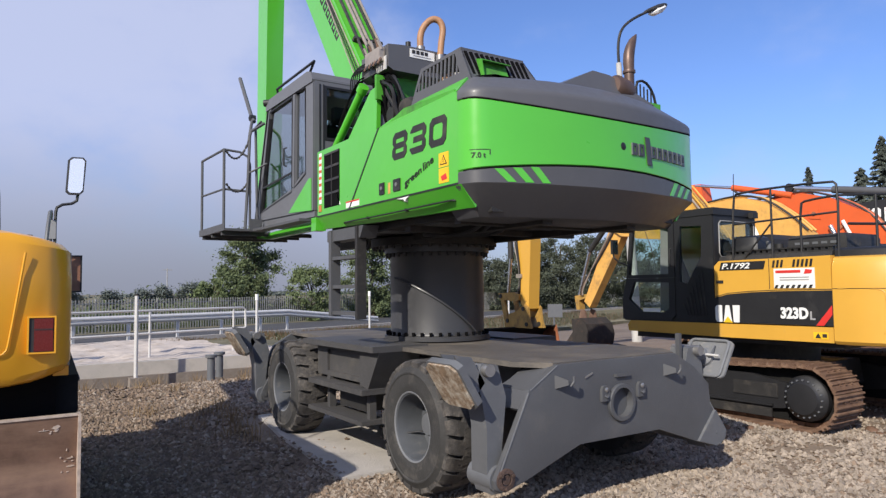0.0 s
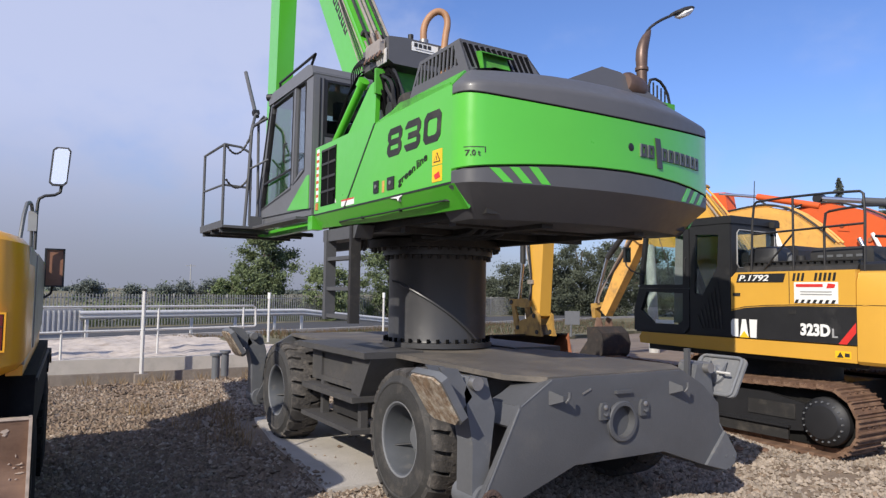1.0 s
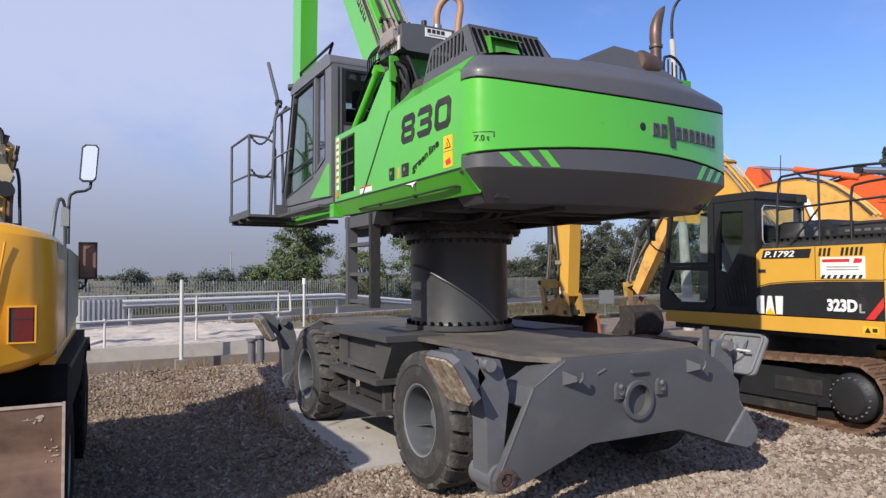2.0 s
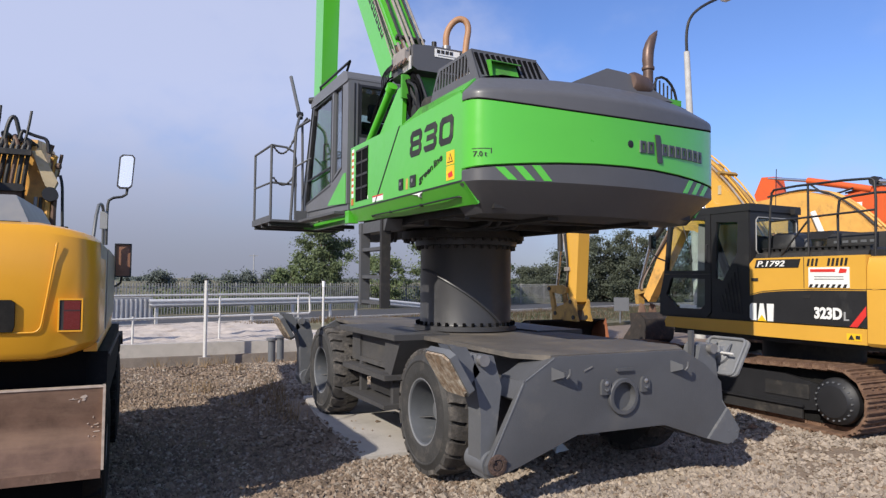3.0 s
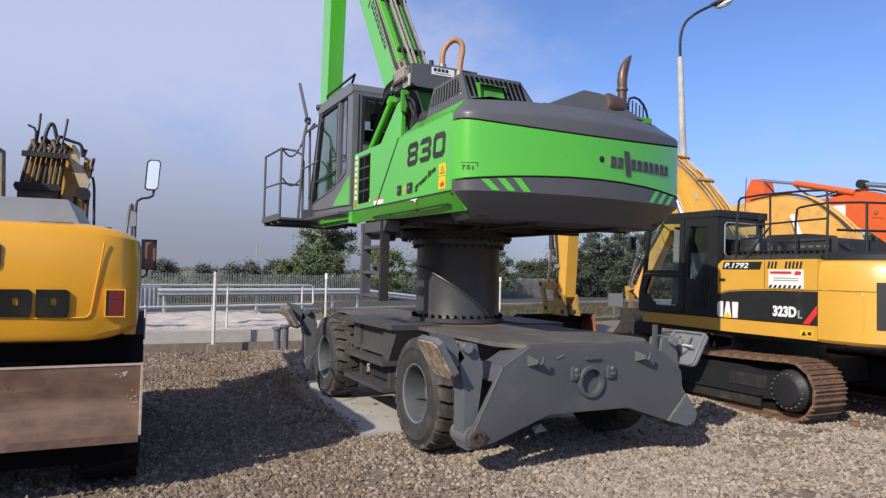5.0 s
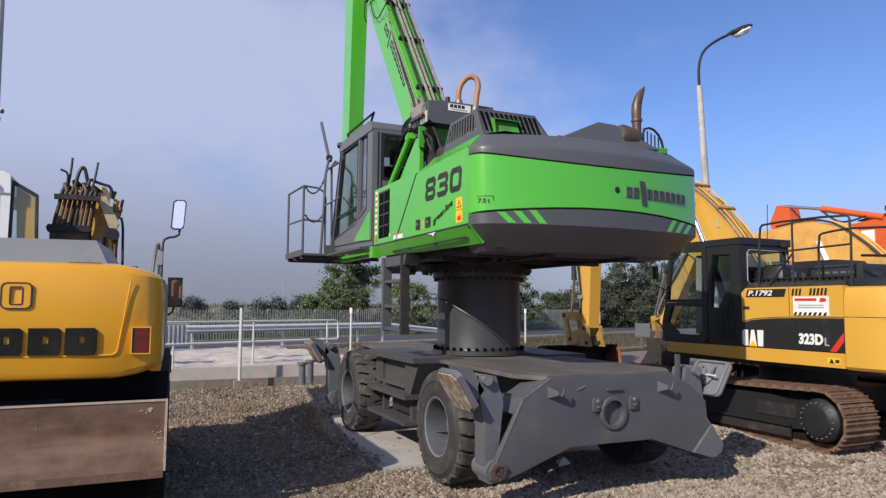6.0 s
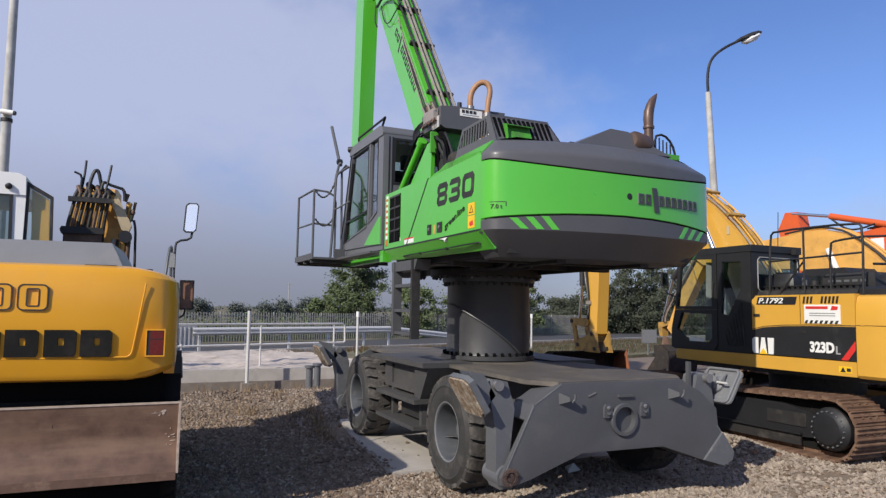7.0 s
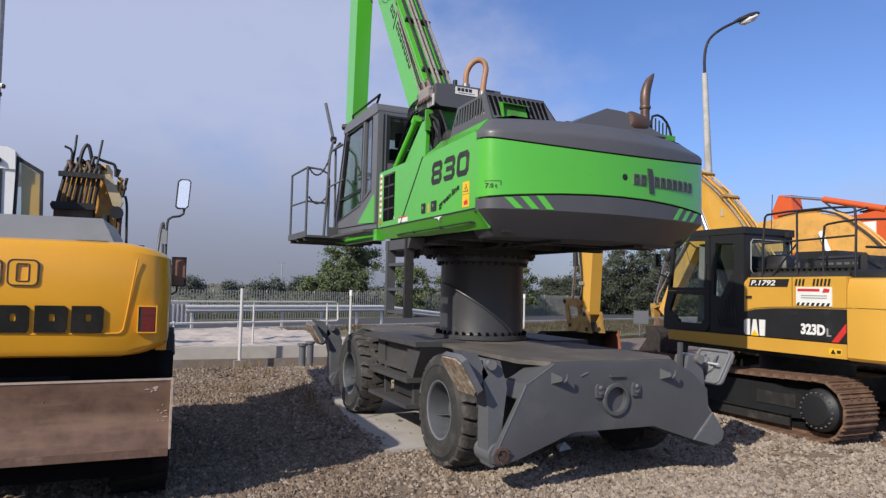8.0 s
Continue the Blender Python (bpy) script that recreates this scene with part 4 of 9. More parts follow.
for s in (-1, 1):
    part("sloping_gusset", loft(B(), [[(CX + s * 0.79, PY + d, 1.25), (CX + s * 1.10, PY + d, 1.065), (CX + s * 1.10, PY + d, 1.04), (CX + s * 0.79, PY + d, 1.22)] for d in (0.05, 0.36)]), CHASSIS, handler, bevel=0.004)
    part("lower_gusset", loft(B(), [[(CX + s * 1.10, PY + d, 1.06), (CX + s * 1.18, PY + d, 0.92), (CX + s * 1.16, PY + d, 0.90), (CX + s * 1.08, PY + d, 1.03)] for d in (0.05, 0.33)]), CHASSIS, handler)
for y in (-1.75, 1.65):
    part("axle", cyl(B(), (CX - 1.1, CY + y, 0.61), (CX + 1.1, CY + y, 0.61), 0.13, seg=20), SOOT, handler, "dark axle tube", bevel=0.01)
    part("axle_housing", lathe(B(), [(0, -0.25), (0.18, -0.22), (0.27, -0.05), (0.27, 0.05), (0.18, 0.22), (0, 0.25)], (CX, CY + y, 0.61), (1, 0, 0), 24), SOOT, handler)

# side box with steps between the wheels
for s in (-1, 1):
    xo, xi = CX + s * 1.32, CX + s * 0.62
    x0, x1 = sorted((xo, xi))
    part("side_platform", box(B(), x0, x1, CY - 0.75, CY + 1.2, 1.22, 1.285), BOXGREY, handler, "grey side platform", bevel=0.008)
    tb = part("tool_box", prism(B(), [(CY - 0.30, 1.21), (CY + 1.02, 1.21), (CY + 1.02, 0.84), (CY - 0.30, 0.84)], "x", min(CX + s * 1.16, xi), max(CX + s * 1.16, xi)), BOXGREY, handler, "grey tool box", bevel=0.012)
    part("box_frame", ring_panel(B(), [(CY - 0.30, 1.21), (CY + 1.02, 1.21), (CY + 1.02, 0.84), (CY - 0.30, 0.84)], [(CY - 0.20, 1.17), (CY + 0.72, 1.17), (CY + 0.72, 0.90), (CY - 0.20, 0.90)], "x", *sorted((CX + s * 1.16, CX + s * 1.19))), BOXGREY, tb)
    part("front_web", prism(B(), [(CY - 0.75, 1.22), (CY - 0.28, 1.22), (CY - 0.28, 0.82), (CY - 0.48, 0.80)], "x", *sorted((CX + s * 0.7, CX + s * 1.24))), BOXGREY, handler, bevel=0.01)
    for z, w in ((0.80, 0.06), (0.46, 0.05)):
        part("step", box(B(), *sorted((CX + s * 1.34, CX + s * 1.02)), CY - 0.52, CY + 0.98, z - w, z), BOXGREY, handler, "grey step plate", bevel=0.008)
    for y in (-0.45, 0.62):
        part("step_post", box(B(), *sorted((CX + s * 1.20, CX + s * 1.12)), CY + y, CY + y + 0.08, 0.42, 0.84), BOXGREY, handler, bevel=0.006)
    part("step_bracket", box(B(), *sorted((CX + s * 1.12, CX + s * 0.6)), CY - 0.2, CY + 0.5, 0.5, 0.78), SOOT, handler, bevel=0.02)

WHEEL_R, WHEEL_W = 0.62, 0.42


def wheel(s, y):
    c = Vector((CX + s * 1.44, CY + y, WHEEL_R - 0.005))
    d = Vector((s, 0, 0))
    w = part("wheel", lathe(B(), [(0, -0.305), (0.19, -0.30), (0.21, -0.29), (0.255, -0.27), (0.268, -0.12), (0.288, -0.05), (0.298, -0.015), (0.318, -0.004), (0.325, -0.012), (0.315, -0.035), (0.29, -0.06), (0.29, -0.36), (0, -0.36)], c, d, 40), WHEELRIM, handler, "grey steel wheel rim")
    part("tyre", lathe(B(), [(0.30, -0.02), (0.325, 0.0), (0.40, 0.008), (0.485, 0.006), (0.495, 0.013), (0.507, 0.012), (0.515, 0.002), (0.555, -0.012), (0.575, -0.03), (0.575, -WHEEL_W + 0.03), (0.55, -WHEEL_W + 0.01), (0.42, -WHEEL_W), (0.29, -WHEEL_W + 0.02), (0.29, -0.06)], c, d, 56), RUBBER, w, "worn black solid rubber tyre")
    bm = B()
    n = 23
    for side in (0, 1):
        for k in range(n):
            a = (k + 0.5 * side) * math.tau / n
            rows = []
            for (h, twist, dw, r1) in ((0.0, 0.0, 0.108, 0.60), (-0.04, 0.0, 0.118, WHEEL_R), (-0.10, 0.03, 0.114, WHEEL_R), (-0.15, 0.04, 0.112, WHEEL_R), (-0.235, 0.10, 0.10, WHEEL_R)):
                h = h - 0.012 if side == 0 else -WHEEL_W - h + 0.012
                r0 = 0.55
                row = []
                for r, da in ((r0, -dw), (r1, -dw * 0.92), (r1, dw * 0.92), (r0, dw)):
                    b = a + twist * (1 if side == 0 else 1) + da
                    row.append(c + d * h + Vector((0, math.cos(b), math.sin(b))) * r)
                rows.append(row)
            loft(bm, rows)
    part("tread", bm, TREAD, w, "dusty worn tread blocks")
    part("rim_edge", lathe(B(), [(0.305, -0.022), (0.313, -0.002), (0.325, 0.002), (0.335, -0.004), (0.329, -0.02)], c, d, 48), PADGREY, w, "worn paler rim edge")
    part("valve_stem", cyl(B(), c + Vector((0, 0.14, -0.09)) - d * 0.30, c + Vector((0, 0.26, -0.11)) - d * 0.10, 0.010, seg=8), BLACK, w)
    part("hub_cap", lathe(B(), [(0.115, -0.31), (0.115, -0.20), (0.10, -0.17), (0.06, -0.165), (0, -0.165)], c, d, 20), RIM, w)
    for k in range(10):
        a = k * math.tau / 10
        p = c + Vector((0, math.cos(a), math.sin(a))) * 0.165 + d * -0.325
        part("wheel_nut", cyl(B(), p, p + d * 0.03, 0.016, seg=6), RIM, w)


for s in (-1, 1):
    for y in (-1.75, 1.65):
        wheel(s, y)

# access ladder under the carriage
lad_x = CX - 1.42
lad = part("ladder", box(B(), lad_x - 0.02, lad_x + 0.10, CY + 0.05, CY + 0.12, 1.60, 2.60), CHASSIS, handler, "grey hanging access ladder", bevel=0.006)
part("ladder_stile", box(B(), lad_x - 0.02, lad_x + 0.09, CY - 0.63, CY - 0.575, 1.58, 2.60), SOOT, lad, bevel=0.006)
for z in (1.62, 1.92, 2.25):
    part("rung", box(B(), lad_x - 0.005, lad_x + 0.12, CY - 0.575, CY + 0.05, z, z + 0.04), CHASSIS, lad, bevel=0.006)
part("ladder_head", prism(B(), [(CY + 0.20, 2.47), (CY + 0.20, 2.60), (CY - 0.74, 2.60), (CY - 0.66, 2.47)], "x", lad_x + 0.0, lad_x + 0.2), CHASSIS, lad, bevel=0.01)
for k, y in enumerate((-0.1, -0.22, -0.33)):
    part("hanging_hose", tube(B(), [(lad_x + 0.25, CY + y, 2.6), (lad_x + 0.28, CY + y - 0.03, 2.42), (lad_x + 0.3, CY + y + 0.1, 2.35), (lad_x + 0.34, CY + y + 0.16, 2.6)], 0.02, 8, 2), BLACK, handler)
# cab
CL, CR, CB = CX - 1.5, CX - 0.48, CY + 0.44
cab = part("cab", prism(B(), [(CB, 2.80), (CB, 2.90), (CY + 2.60, 2.94), (CY + 2.66, 2.84)], "x", CL + 0.02, CR), CABGREY, handler, "grey operator cab with large windows", bevel=0.012)
side_out = [(CB, 2.88), (CB, 4.50), (CB + 0.10, 4.58), (CY + 1.98, 4.56), (CY + 2.10, 4.46), (CY + 2.62, 2.93)]


def cab_side(x, s):
    fr = part("cab_side_frame", ring_panel(B(), side_out, [(CB + 0.22, 3.30), (CB + 0.22, 4.44), (CB + 0.28, 4.50), (CY + 1.90, 4.48), (CY + 1.98, 4.42), (CY + 2.42, 3.04)], "x", *sorted((x, x - s * 0.07))), CABGREY, cab, bevel=0.012)
    part("lower_panel", prism(B(), [(CB + 0.20, 2.90), (CB + 0.20, 3.40), (CB + 0.42, 3.36), (CY + 1.35, 3.14), (CY + 2.08, 2.98), (CY + 2.5, 2.94)], "x", *sorted((x - s * 0.005, x - s * 0.05))), CABGREY, cab, bevel=0.006)
    part("window_pillar", beam(B(), (x - s * 0.03, CY + 1.09, 3.25), (x - s * 0.03, CY + 1.06, 4.5), 0.06, 0.085), CABGREY, cab, bevel=0.01)
    for a, b, c, d in (((CY + 1.14, 3.18), (CY + 2.40, 3.02), (CY + 2.00, 4.44), (CY + 1.12, 4.46)), ((CB + 0.23, 3.36), (CY + 1.06, 3.22), (CY + 1.03, 4.48), (CB + 0.25, 4.47))):
        g = part("window_pane", prism(B(), [a, b, c, d], "x", *sorted((x - s * 0.035, x - s * 0.029))), CABPANE, cab)
        g.visible_shadow = False
        part("window_gasket", ring_panel(B(), [a, b, c, d], [((p[0] * 0.96 + 0.04 * (a[0] + c[0]) / 2), p[1] * 0.97 + 0.03 * (a[1] + c[1]) / 2) for p in (a, b, c, d)], "x", *sorted((x + s * 0.003, x - s * 0.04))), BLACK, cab)
    return fr


cab_side(CL, -1)
cab_side(CR, 1)
part("lower_body_panel", prism(B(), [(CB + 0.05, 2.88), (CB + 0.05, 3.28), (CB + 0.12, 3.28), (CB + 0.80, 2.92)], "x", CL - 0.008, CL + 0.03), GREEN, cab, "green triangular panel", bevel=0.005)
part("door_handle", tube(B(), [(CL - 0.01, CY + 1.30, 3.55), (CL - 0.05, CY + 1.30, 3.56), (CL - 0.05, CY + 1.30, 3.78), (CL - 0.01, CY + 1.30, 3.80)], 0.012, 8), BLACK, cab)
part("window_bar", beam(B(), (CL - 0.004, CY + 1.14, 3.44), (CL - 0.004, CY + 2.28, 3.38), 0.02, 0.025), BLACK, cab)
part("cab_roof", prism(B(), [(CB - 0.01, 4.50), (CB + 0.04, 4.60), (CB + 0.15, 4.635), (CY + 1.95, 4.615), (CY + 2.12, 4.54), (CY + 2.12, 4.47), (CB, 4.47)], "x", CL - 0.014, CR + 0.014), CABGREY, cab, "grey cab roof", bevel=0.03)
rear = part("rear_wall", ring_panel(B(), [(CL + 0.02, 2.88), (CR, 2.88), (CR, 4.52), (CL + 0.02, 4.52)], [(CL + 0.17, 3.78), (CR - 0.08, 3.78), (CR - 0.08, 4.42), (CL + 0.17, 4.42)], "y", CB - 0.005, CB + 0.06), CABGREY, cab, bevel=0.012)
g = part("rear_pane", box(B(), CL + 0.16, CR - 0.07, CB + 0.02, CB + 0.026, 3.76, 4.44), DARKGLASS, cab, "tinted rear window")
g.visible_shadow = False
part("rear_gasket", ring_panel(B(), [(CL + 0.15, 3.755), (CR - 0.06, 3.755), (CR - 0.06, 4.44), (CL + 0.15, 4.44)], [(CL + 0.18, 3.79), (CR - 0.09, 3.79), (CR - 0.09, 4.41), (CL + 0.18, 4.41)], "y", CB - 0.012, CB), BLACK, cab)
for dx in (0.08, 0.13):
    part("rear_groove", box(B(), CL + dx, CL + dx + 0.018, CB - 0.011, CB, 2.95, 4.45), BLACK, cab)
for x in (CL + 0.035, CR - 0.035):
    part("front_pillar", beam(B(), (x, CY + 2.62, 2.92), (x, CY + 2.06, 4.50), 0.07, 0.08), CABGREY, cab, bevel=0.01)
g = part("windscreen", loft(B(), [[(CL + 0.06, CY + 2.60 + o, 2.96), (CR - 0.06, CY + 2.60 + o, 2.96), (CR - 0.06, CY + 2.07 + o, 4.46), (CL + 0.06, CY + 2.07 + o, 4.46)] for o in (0, 0.006)]), GLASS, cab)
g.visible_shadow = False
seat = part("operator_seat", box(B(), CL + 0.25, CR - 0.25, CY + 0.75, CY + 1.3, 3.22, 3.36), SEATCLOTH, cab, "dark cloth operator seat", bevel=0.05)
part("seat_back", loft(B(), [[(CL + 0.27, CY + 0.72 - k, z), (CR - 0.27, CY + 0.72 - k, z), (CR - 0.27, CY + 0.86 - k, z), (CL + 0.27, CY + 0.86 - k, z)] for k, z in ((0, 3.32), (0.05, 3.7), (0.1, 4.0))]), SEATCLOTH, seat, bevel=0.05)
part("head_rest", box(B(), CL + 0.36, CR - 0.36, CY + 0.60, CY + 0.70, 4.03, 4.24), SEATCLOTH, seat, bevel=0.04)
part("seat_base", box(B(), CL + 0.3, CR - 0.3, CY + 0.8, CY + 1.25, 2.9, 3.22), BLACK, seat, bevel=0.02)
for x in (CL + 0.18, CR - 0.22):
    con = part("console", box(B(), x - 0.06, x + 0.08, CY + 0.95, CY + 1.45, 3.30, 3.46), BLACK, cab, bevel=0.02)
    part("joystick", cyl(B(), (x, CY + 1.40, 3.46), (x, CY + 1.44, 3.64), 0.02, 0.03, 10), BLACK, con)
part("monitor", box(B(), CR - 0.28, CR - 0.12, CY + 1.95, CY + 1.99, 3.5, 3.75), BLACK, cab, bevel=0.01)
part("wiper_motor", cyl(B(), (CL + 0.1, CY + 2.04, 4.60), (CL - 0.02, CY + 2.16, 4.60), 0.05, seg=14), BLACK, cab)
part("roof_rail", tube(B(), [(CL + 0.03, CY + 1.75, 4.64), (CL + 0.01, CY + 1.72, 4.70), (CL + 0.01, CY + 0.42, 4.72), (CL + 0.03, CY + 0.62, 4.62)], 0.017, 8), BLACK, cab, "thin black roof rail")
part("work_light", box(B(), CL + 0.2, CL + 0.34, CY + 2.12, CY + 2.2, 4.5, 4.6), BLACK, cab, bevel=0.02)

# walkway and guard rail beside and before the cab
PX0, WY0, WY1 = 3.18, 9.72, 11.05
walkway = part("walkway", prism(B(), [(PX0, WY0), (PX0, WY1), (CL + 0.9, WY1), (CL + 0.9, CY + 2.7), (CL + 0.02, CY + 2.66), (CL + 0.02, CY + 0.55), (CL - 0.13, CY + 0.55), (CL - 0.16, WY0)], "z", 2.752, 2.785), CHASSIS, handler, "grey chequer-plate walkway", bevel=0.006)
part("kick_plate", box(B(), PX0, PX0 + 0.012, WY0, WY1, 2.785, 2.85), CHASSIS, walkway)
part("kick_plate", box(B(), PX0, CL + 0.5, WY1 - 0.012, WY1, 2.785, 2.85), CHASSIS, walkway)
part("kick_plate", box(B(), CL - 0.20, CL - 0.02, WY0 + 0.02, WY0 + 0.035, 2.785, 2.93), CHASSIS, walkway)
part("walkway_bracket", prism(B(), [(CY + 0.5, 2.78), (CY + 3.2, 2.73), (CY + 2.4, 2.66), (CY + 0.5, 2.66)], "x", CL + 0.12, CL + 0.2), GREEN, walkway, "green bracket beam", bevel=0.006)
part("walkway_bracket", prism(B(), [(CY + 0.33, 2.78), (CY + 0.47, 2.78), (CY + 0.47, 2.62), (CY + 0.33, 2.62)], "x", CL - 0.01, CL + 0.12), GREEN, walkway, bevel=0.006)
for y in (WY0 + 0.2, WY0 + 0.7, WY1 - 0.12):
    part("walkway_joist", box(B(), PX0 + 0.02, CL + 0.8, y - 0.02, y + 0.02, 2.70, 2.752), CHASSIS, walkway)
PA, PB, PE = (PX0 + 0.03, WY1 - 0.03), (PX0 + 0.02, WY0 + 0.08), (CL - 0.22, WY0 + 0.04)
rail = part("guard_rail", tube(B(), [(*PA, 2.78), (*PA, 3.93)], 0.02, 8), CHASSIS, walkway, "grey tubular guard rail with chains")
part("rail_post", tube(B(), [(*PB, 2.78), (*PB, 3.90)], 0.02, 8), CHASSIS, rail)
part("rail_bar", tube(B(), [(*PA, 3.93), (*PB, 3.90), (CL - 0.33, WY0 + 0.06, 3.88), (CL - 0.22, WY0 + 0.05, 3.82), (CL - 0.19, WY0 + 0.05, 3.70), (CL - 0.19, WY0 + 0.05, 2.80)], 0.018, 8), CHASSIS, rail)
part("rail_bar", tube(B(), [(*PA, 3.38), (*PB, 3.34), (CL - 0.17, WY0 + 0.05, 3.32)], 0.016, 8), CHASSIS, rail)
part("grab_post", tube(B(), [(PE[0] - 0.04, PE[1], 2.78), (PE[0] + 0.0, PE[1], 3.55), (PE[0] + 0.02, PE[1], 4.12), (PE[0] + 0.05, PE[1] + 0.03, 4.2), (CL + 0.02, CY + 2.28, 4.34)], 0.022, 8), CHASSIS, rail)
part("rail_bar", tube(B(), [(PE[0], PE[1], 3.58), (CL, CY + 2.1, 3.72)], 0.014, 8), CHASSIS, rail)
part("door_post", tube(B(), [(CL - 0.03, CY + 2.42, 2.80), (CL - 0.05, CY + 2.46, 4.30), (CL - 0.02, CY + 2.30, 4.36)], 0.02, 8), CHASSIS, rail)
for a, b, sag in (((PB[0] + 0.03, PB[1], 3.88), (PE[0] + 0.03, PE[1], 4.12), 0.20), ((PB[0] + 0.03, PB[1], 3.42), (PE[0], PE[1], 3.46), 0.13)):
    bm = B()
    a, b = Vector(a), Vector(b)
    n = 20
    pts = [a.lerp(b, k / n) + Vector((0, 0, -4 * sag * (k / n) * (1 - k / n))) for k in range(n + 1)]
    for k in range(n):
        cyl(bm, pts[k], pts[k].lerp(pts[k + 1], 1.15), 0.011 if k % 2 else 0.017, seg=6)
    part("chain", bm, SOOT, rail)
part("mirror_arm", tube(B(), [(CL - 0.06, CY + 2.50, 4.40), (CL - 0.06, CY + 2.62, 4.50), (CL - 0.05, CY + 3.22, 5.24)], 0.03, 8), GREY, cab, "grey upright arm")
part("mirror_bar", tube(B(), [(CL - 0.06, CY + 2.58, 4.46), (PE[0] + 0.03, PE[1] + 0.02, 4.17), (PE[0] + 0.01, PE[1], 4.05)], 0.022, 8), CHASSIS, cab)
part("mirror_joint", lathe(B(), [(0, -0.06), (0.05, -0.04), (0.05, 0.04), (0, 0.06)], (CL - 0.06, CY + 2.58, 4.47), (1, 0, 0), 12), BLACK, cab)

# boom, stick and lines
BX0, BX1 = CX - 0.26, CX + 0.18
bd = Vector((0, 2.2, 3.05)).normalized()
boom = part("boom", prism(B(), [(CY + 0.60, 3.30), (CY + 1.22, 3.35), (CY + 2.40, 5.15), (CY + 4.82, 8.55), (CY + 5.70, 9.75), (CY + 5.40, 9.95), (CY + 5.0, 9.80), (CY + 4.02, 8.55), (CY + 1.50, 5.15), (CY + 0.42, 3.75)], "x", BX0, BX1), GREEN, handler, "bright green lifting boom", bevel=0.02)
for k in range(10):
    z = 7.40 - 0.155 * k
    y0 = CY + 1.50 + (z - 5.15) * 2.51 / 3.4 + 0.34
    m = face_matrix((BX0 - 0.001, y0, z), (0, -bd.y, -bd.z), (0, bd.z, -bd.y))
    bm = B()
    if k != 2:
        for a, b, c, d in ((0, 0.15, 0.0, 0.042), (0, 0.15, 0.105, 0.147), (0, 0.045, 0.042, 0.105), (0.105, 0.15, 0.042, 0.105)):
            loft(bm, [[m @ Vector(p) for p in ((a, c - 0.08, h), (b, c - 0.08, h), (b, d - 0.08, h), (a, d - 0.08, h))] for h in (0.0, 0.005)])
    else:
        loft(bm, [[m @ Vector(p) for p in ((-0.02, -0.15, h), (0.05, -0.15, h), (0.15, 0.16, h), (0.08, 0.16, h))] for h in (0.0, 0.005)])
    part("boom_mark", bm, SOOT, boom)
for k, (x, r) in enumerate(((-0.19, 0.022), (-0.10, 0.026), (0.0, 0.026), (0.10, 0.022), (0.19, 0.024))):
    off = Vector((0, -bd.z, bd.y)) * (0.07 + 0.03 * (k % 2))
    a, b = Vector((CX + x, CY + 1.25, 4.79)) + off, Vector((CX + x, CY + 4.88, 9.72)) + off
    part("hydraulic_pipe", tube(B(), [a, b], r, 8), PIPE if k in (1, 2, 4) else SOOT, boom, "steel hydraulic line")
for u in (0.18, 0.42, 0.62, 0.85):
    p = Vector((CX, CY + 1.25, 4.79)).lerp(Vector((CX, CY + 4.88, 9.72)), u)
    part("pipe_clamp", beam(B(), p + Vector((-0.25, -0.03, 0.02)), p + Vector((0.24, -0.03, 0.02)), 0.10, 0.05, up=bd), SOOT, boom, bevel=0.006)
stick = part("stick", prism(B(), [(CY + 5.25, 3.35), (CY + 5.40, 3.1), (CY + 5.60, 3.1), (CY + 5.72, 3.35), (CY + 5.78, 9.4), (CY + 5.6, 10.3), (CY + 5.3, 10.3), (CY + 5.22, 9.4)], "x", CX - 0.36, CX - 0.04), GREEN, handler, "bright green upright stick", bevel=0.015)
for v in stick.data.vertices:
    # it tapers a little towards its lower end
    v.co.x += -0.075 + (0.018 if v.co.x < -0.2 else 0.03) * (v.co.z - 5.7) * 0.6
for k, (a, b, c) in enumerate((((CX - 0.2, CY + 4.6, 9.0), (CX - 0.3, CY + 4.9, 8.45), (CX - 0.2, CY + 5.3, 9.3)), ((CX + 0.1, CY + 4.8, 9.2), (CX + 0.05, CY + 5.1, 8.7), (CX - 0.1, CY + 5.3, 9.4)), ((CX + 0.25, CY + 4.3, 8.9), (CX + 0.32, CY + 4.45, 8.3), (CX + 0.22, CY + 4.9, 9.3)))):
    part("loop_hose", tube(B(), [a, b, c], 0.025, 8, 3), BLACK, boom)
for pts, r in (([(4.93, 12.0, 8.28), (4.9, 11.6, 8.32), (4.9, 11.1, 8.12), (4.95, 10.6, 7.86)], 0.028), ([(4.93, 11.75, 8.2), (4.92, 11.5, 7.75), (4.92, 11.2, 7.6), (4.93, 10.9, 7.72), (4.95, 10.65, 7.80)], 0.012), ([(4.93, 12.1, 8.35), (4.88, 12.0, 7.95), (4.9, 11.9, 7.8)], 0.016)):
    part("loop_hose", tube(B(), pts, r, 8, 2), BLACK, boom)
for k in range(4):
    part("boom_line", tube(B(), [(BX0 - 0.015, CY + 1.62 + 0.05 * k, 5.2 - 0.03 * k), (BX0 - 0.012, CY + 2.9 + 0.03 * k, 6.92), (BX0 - 0.015, CY + 3.3, 7.5 + 0.03 * k)], 0.011, 6), (PIPE, SOOT, BLACK, PIPE)[k], boom)
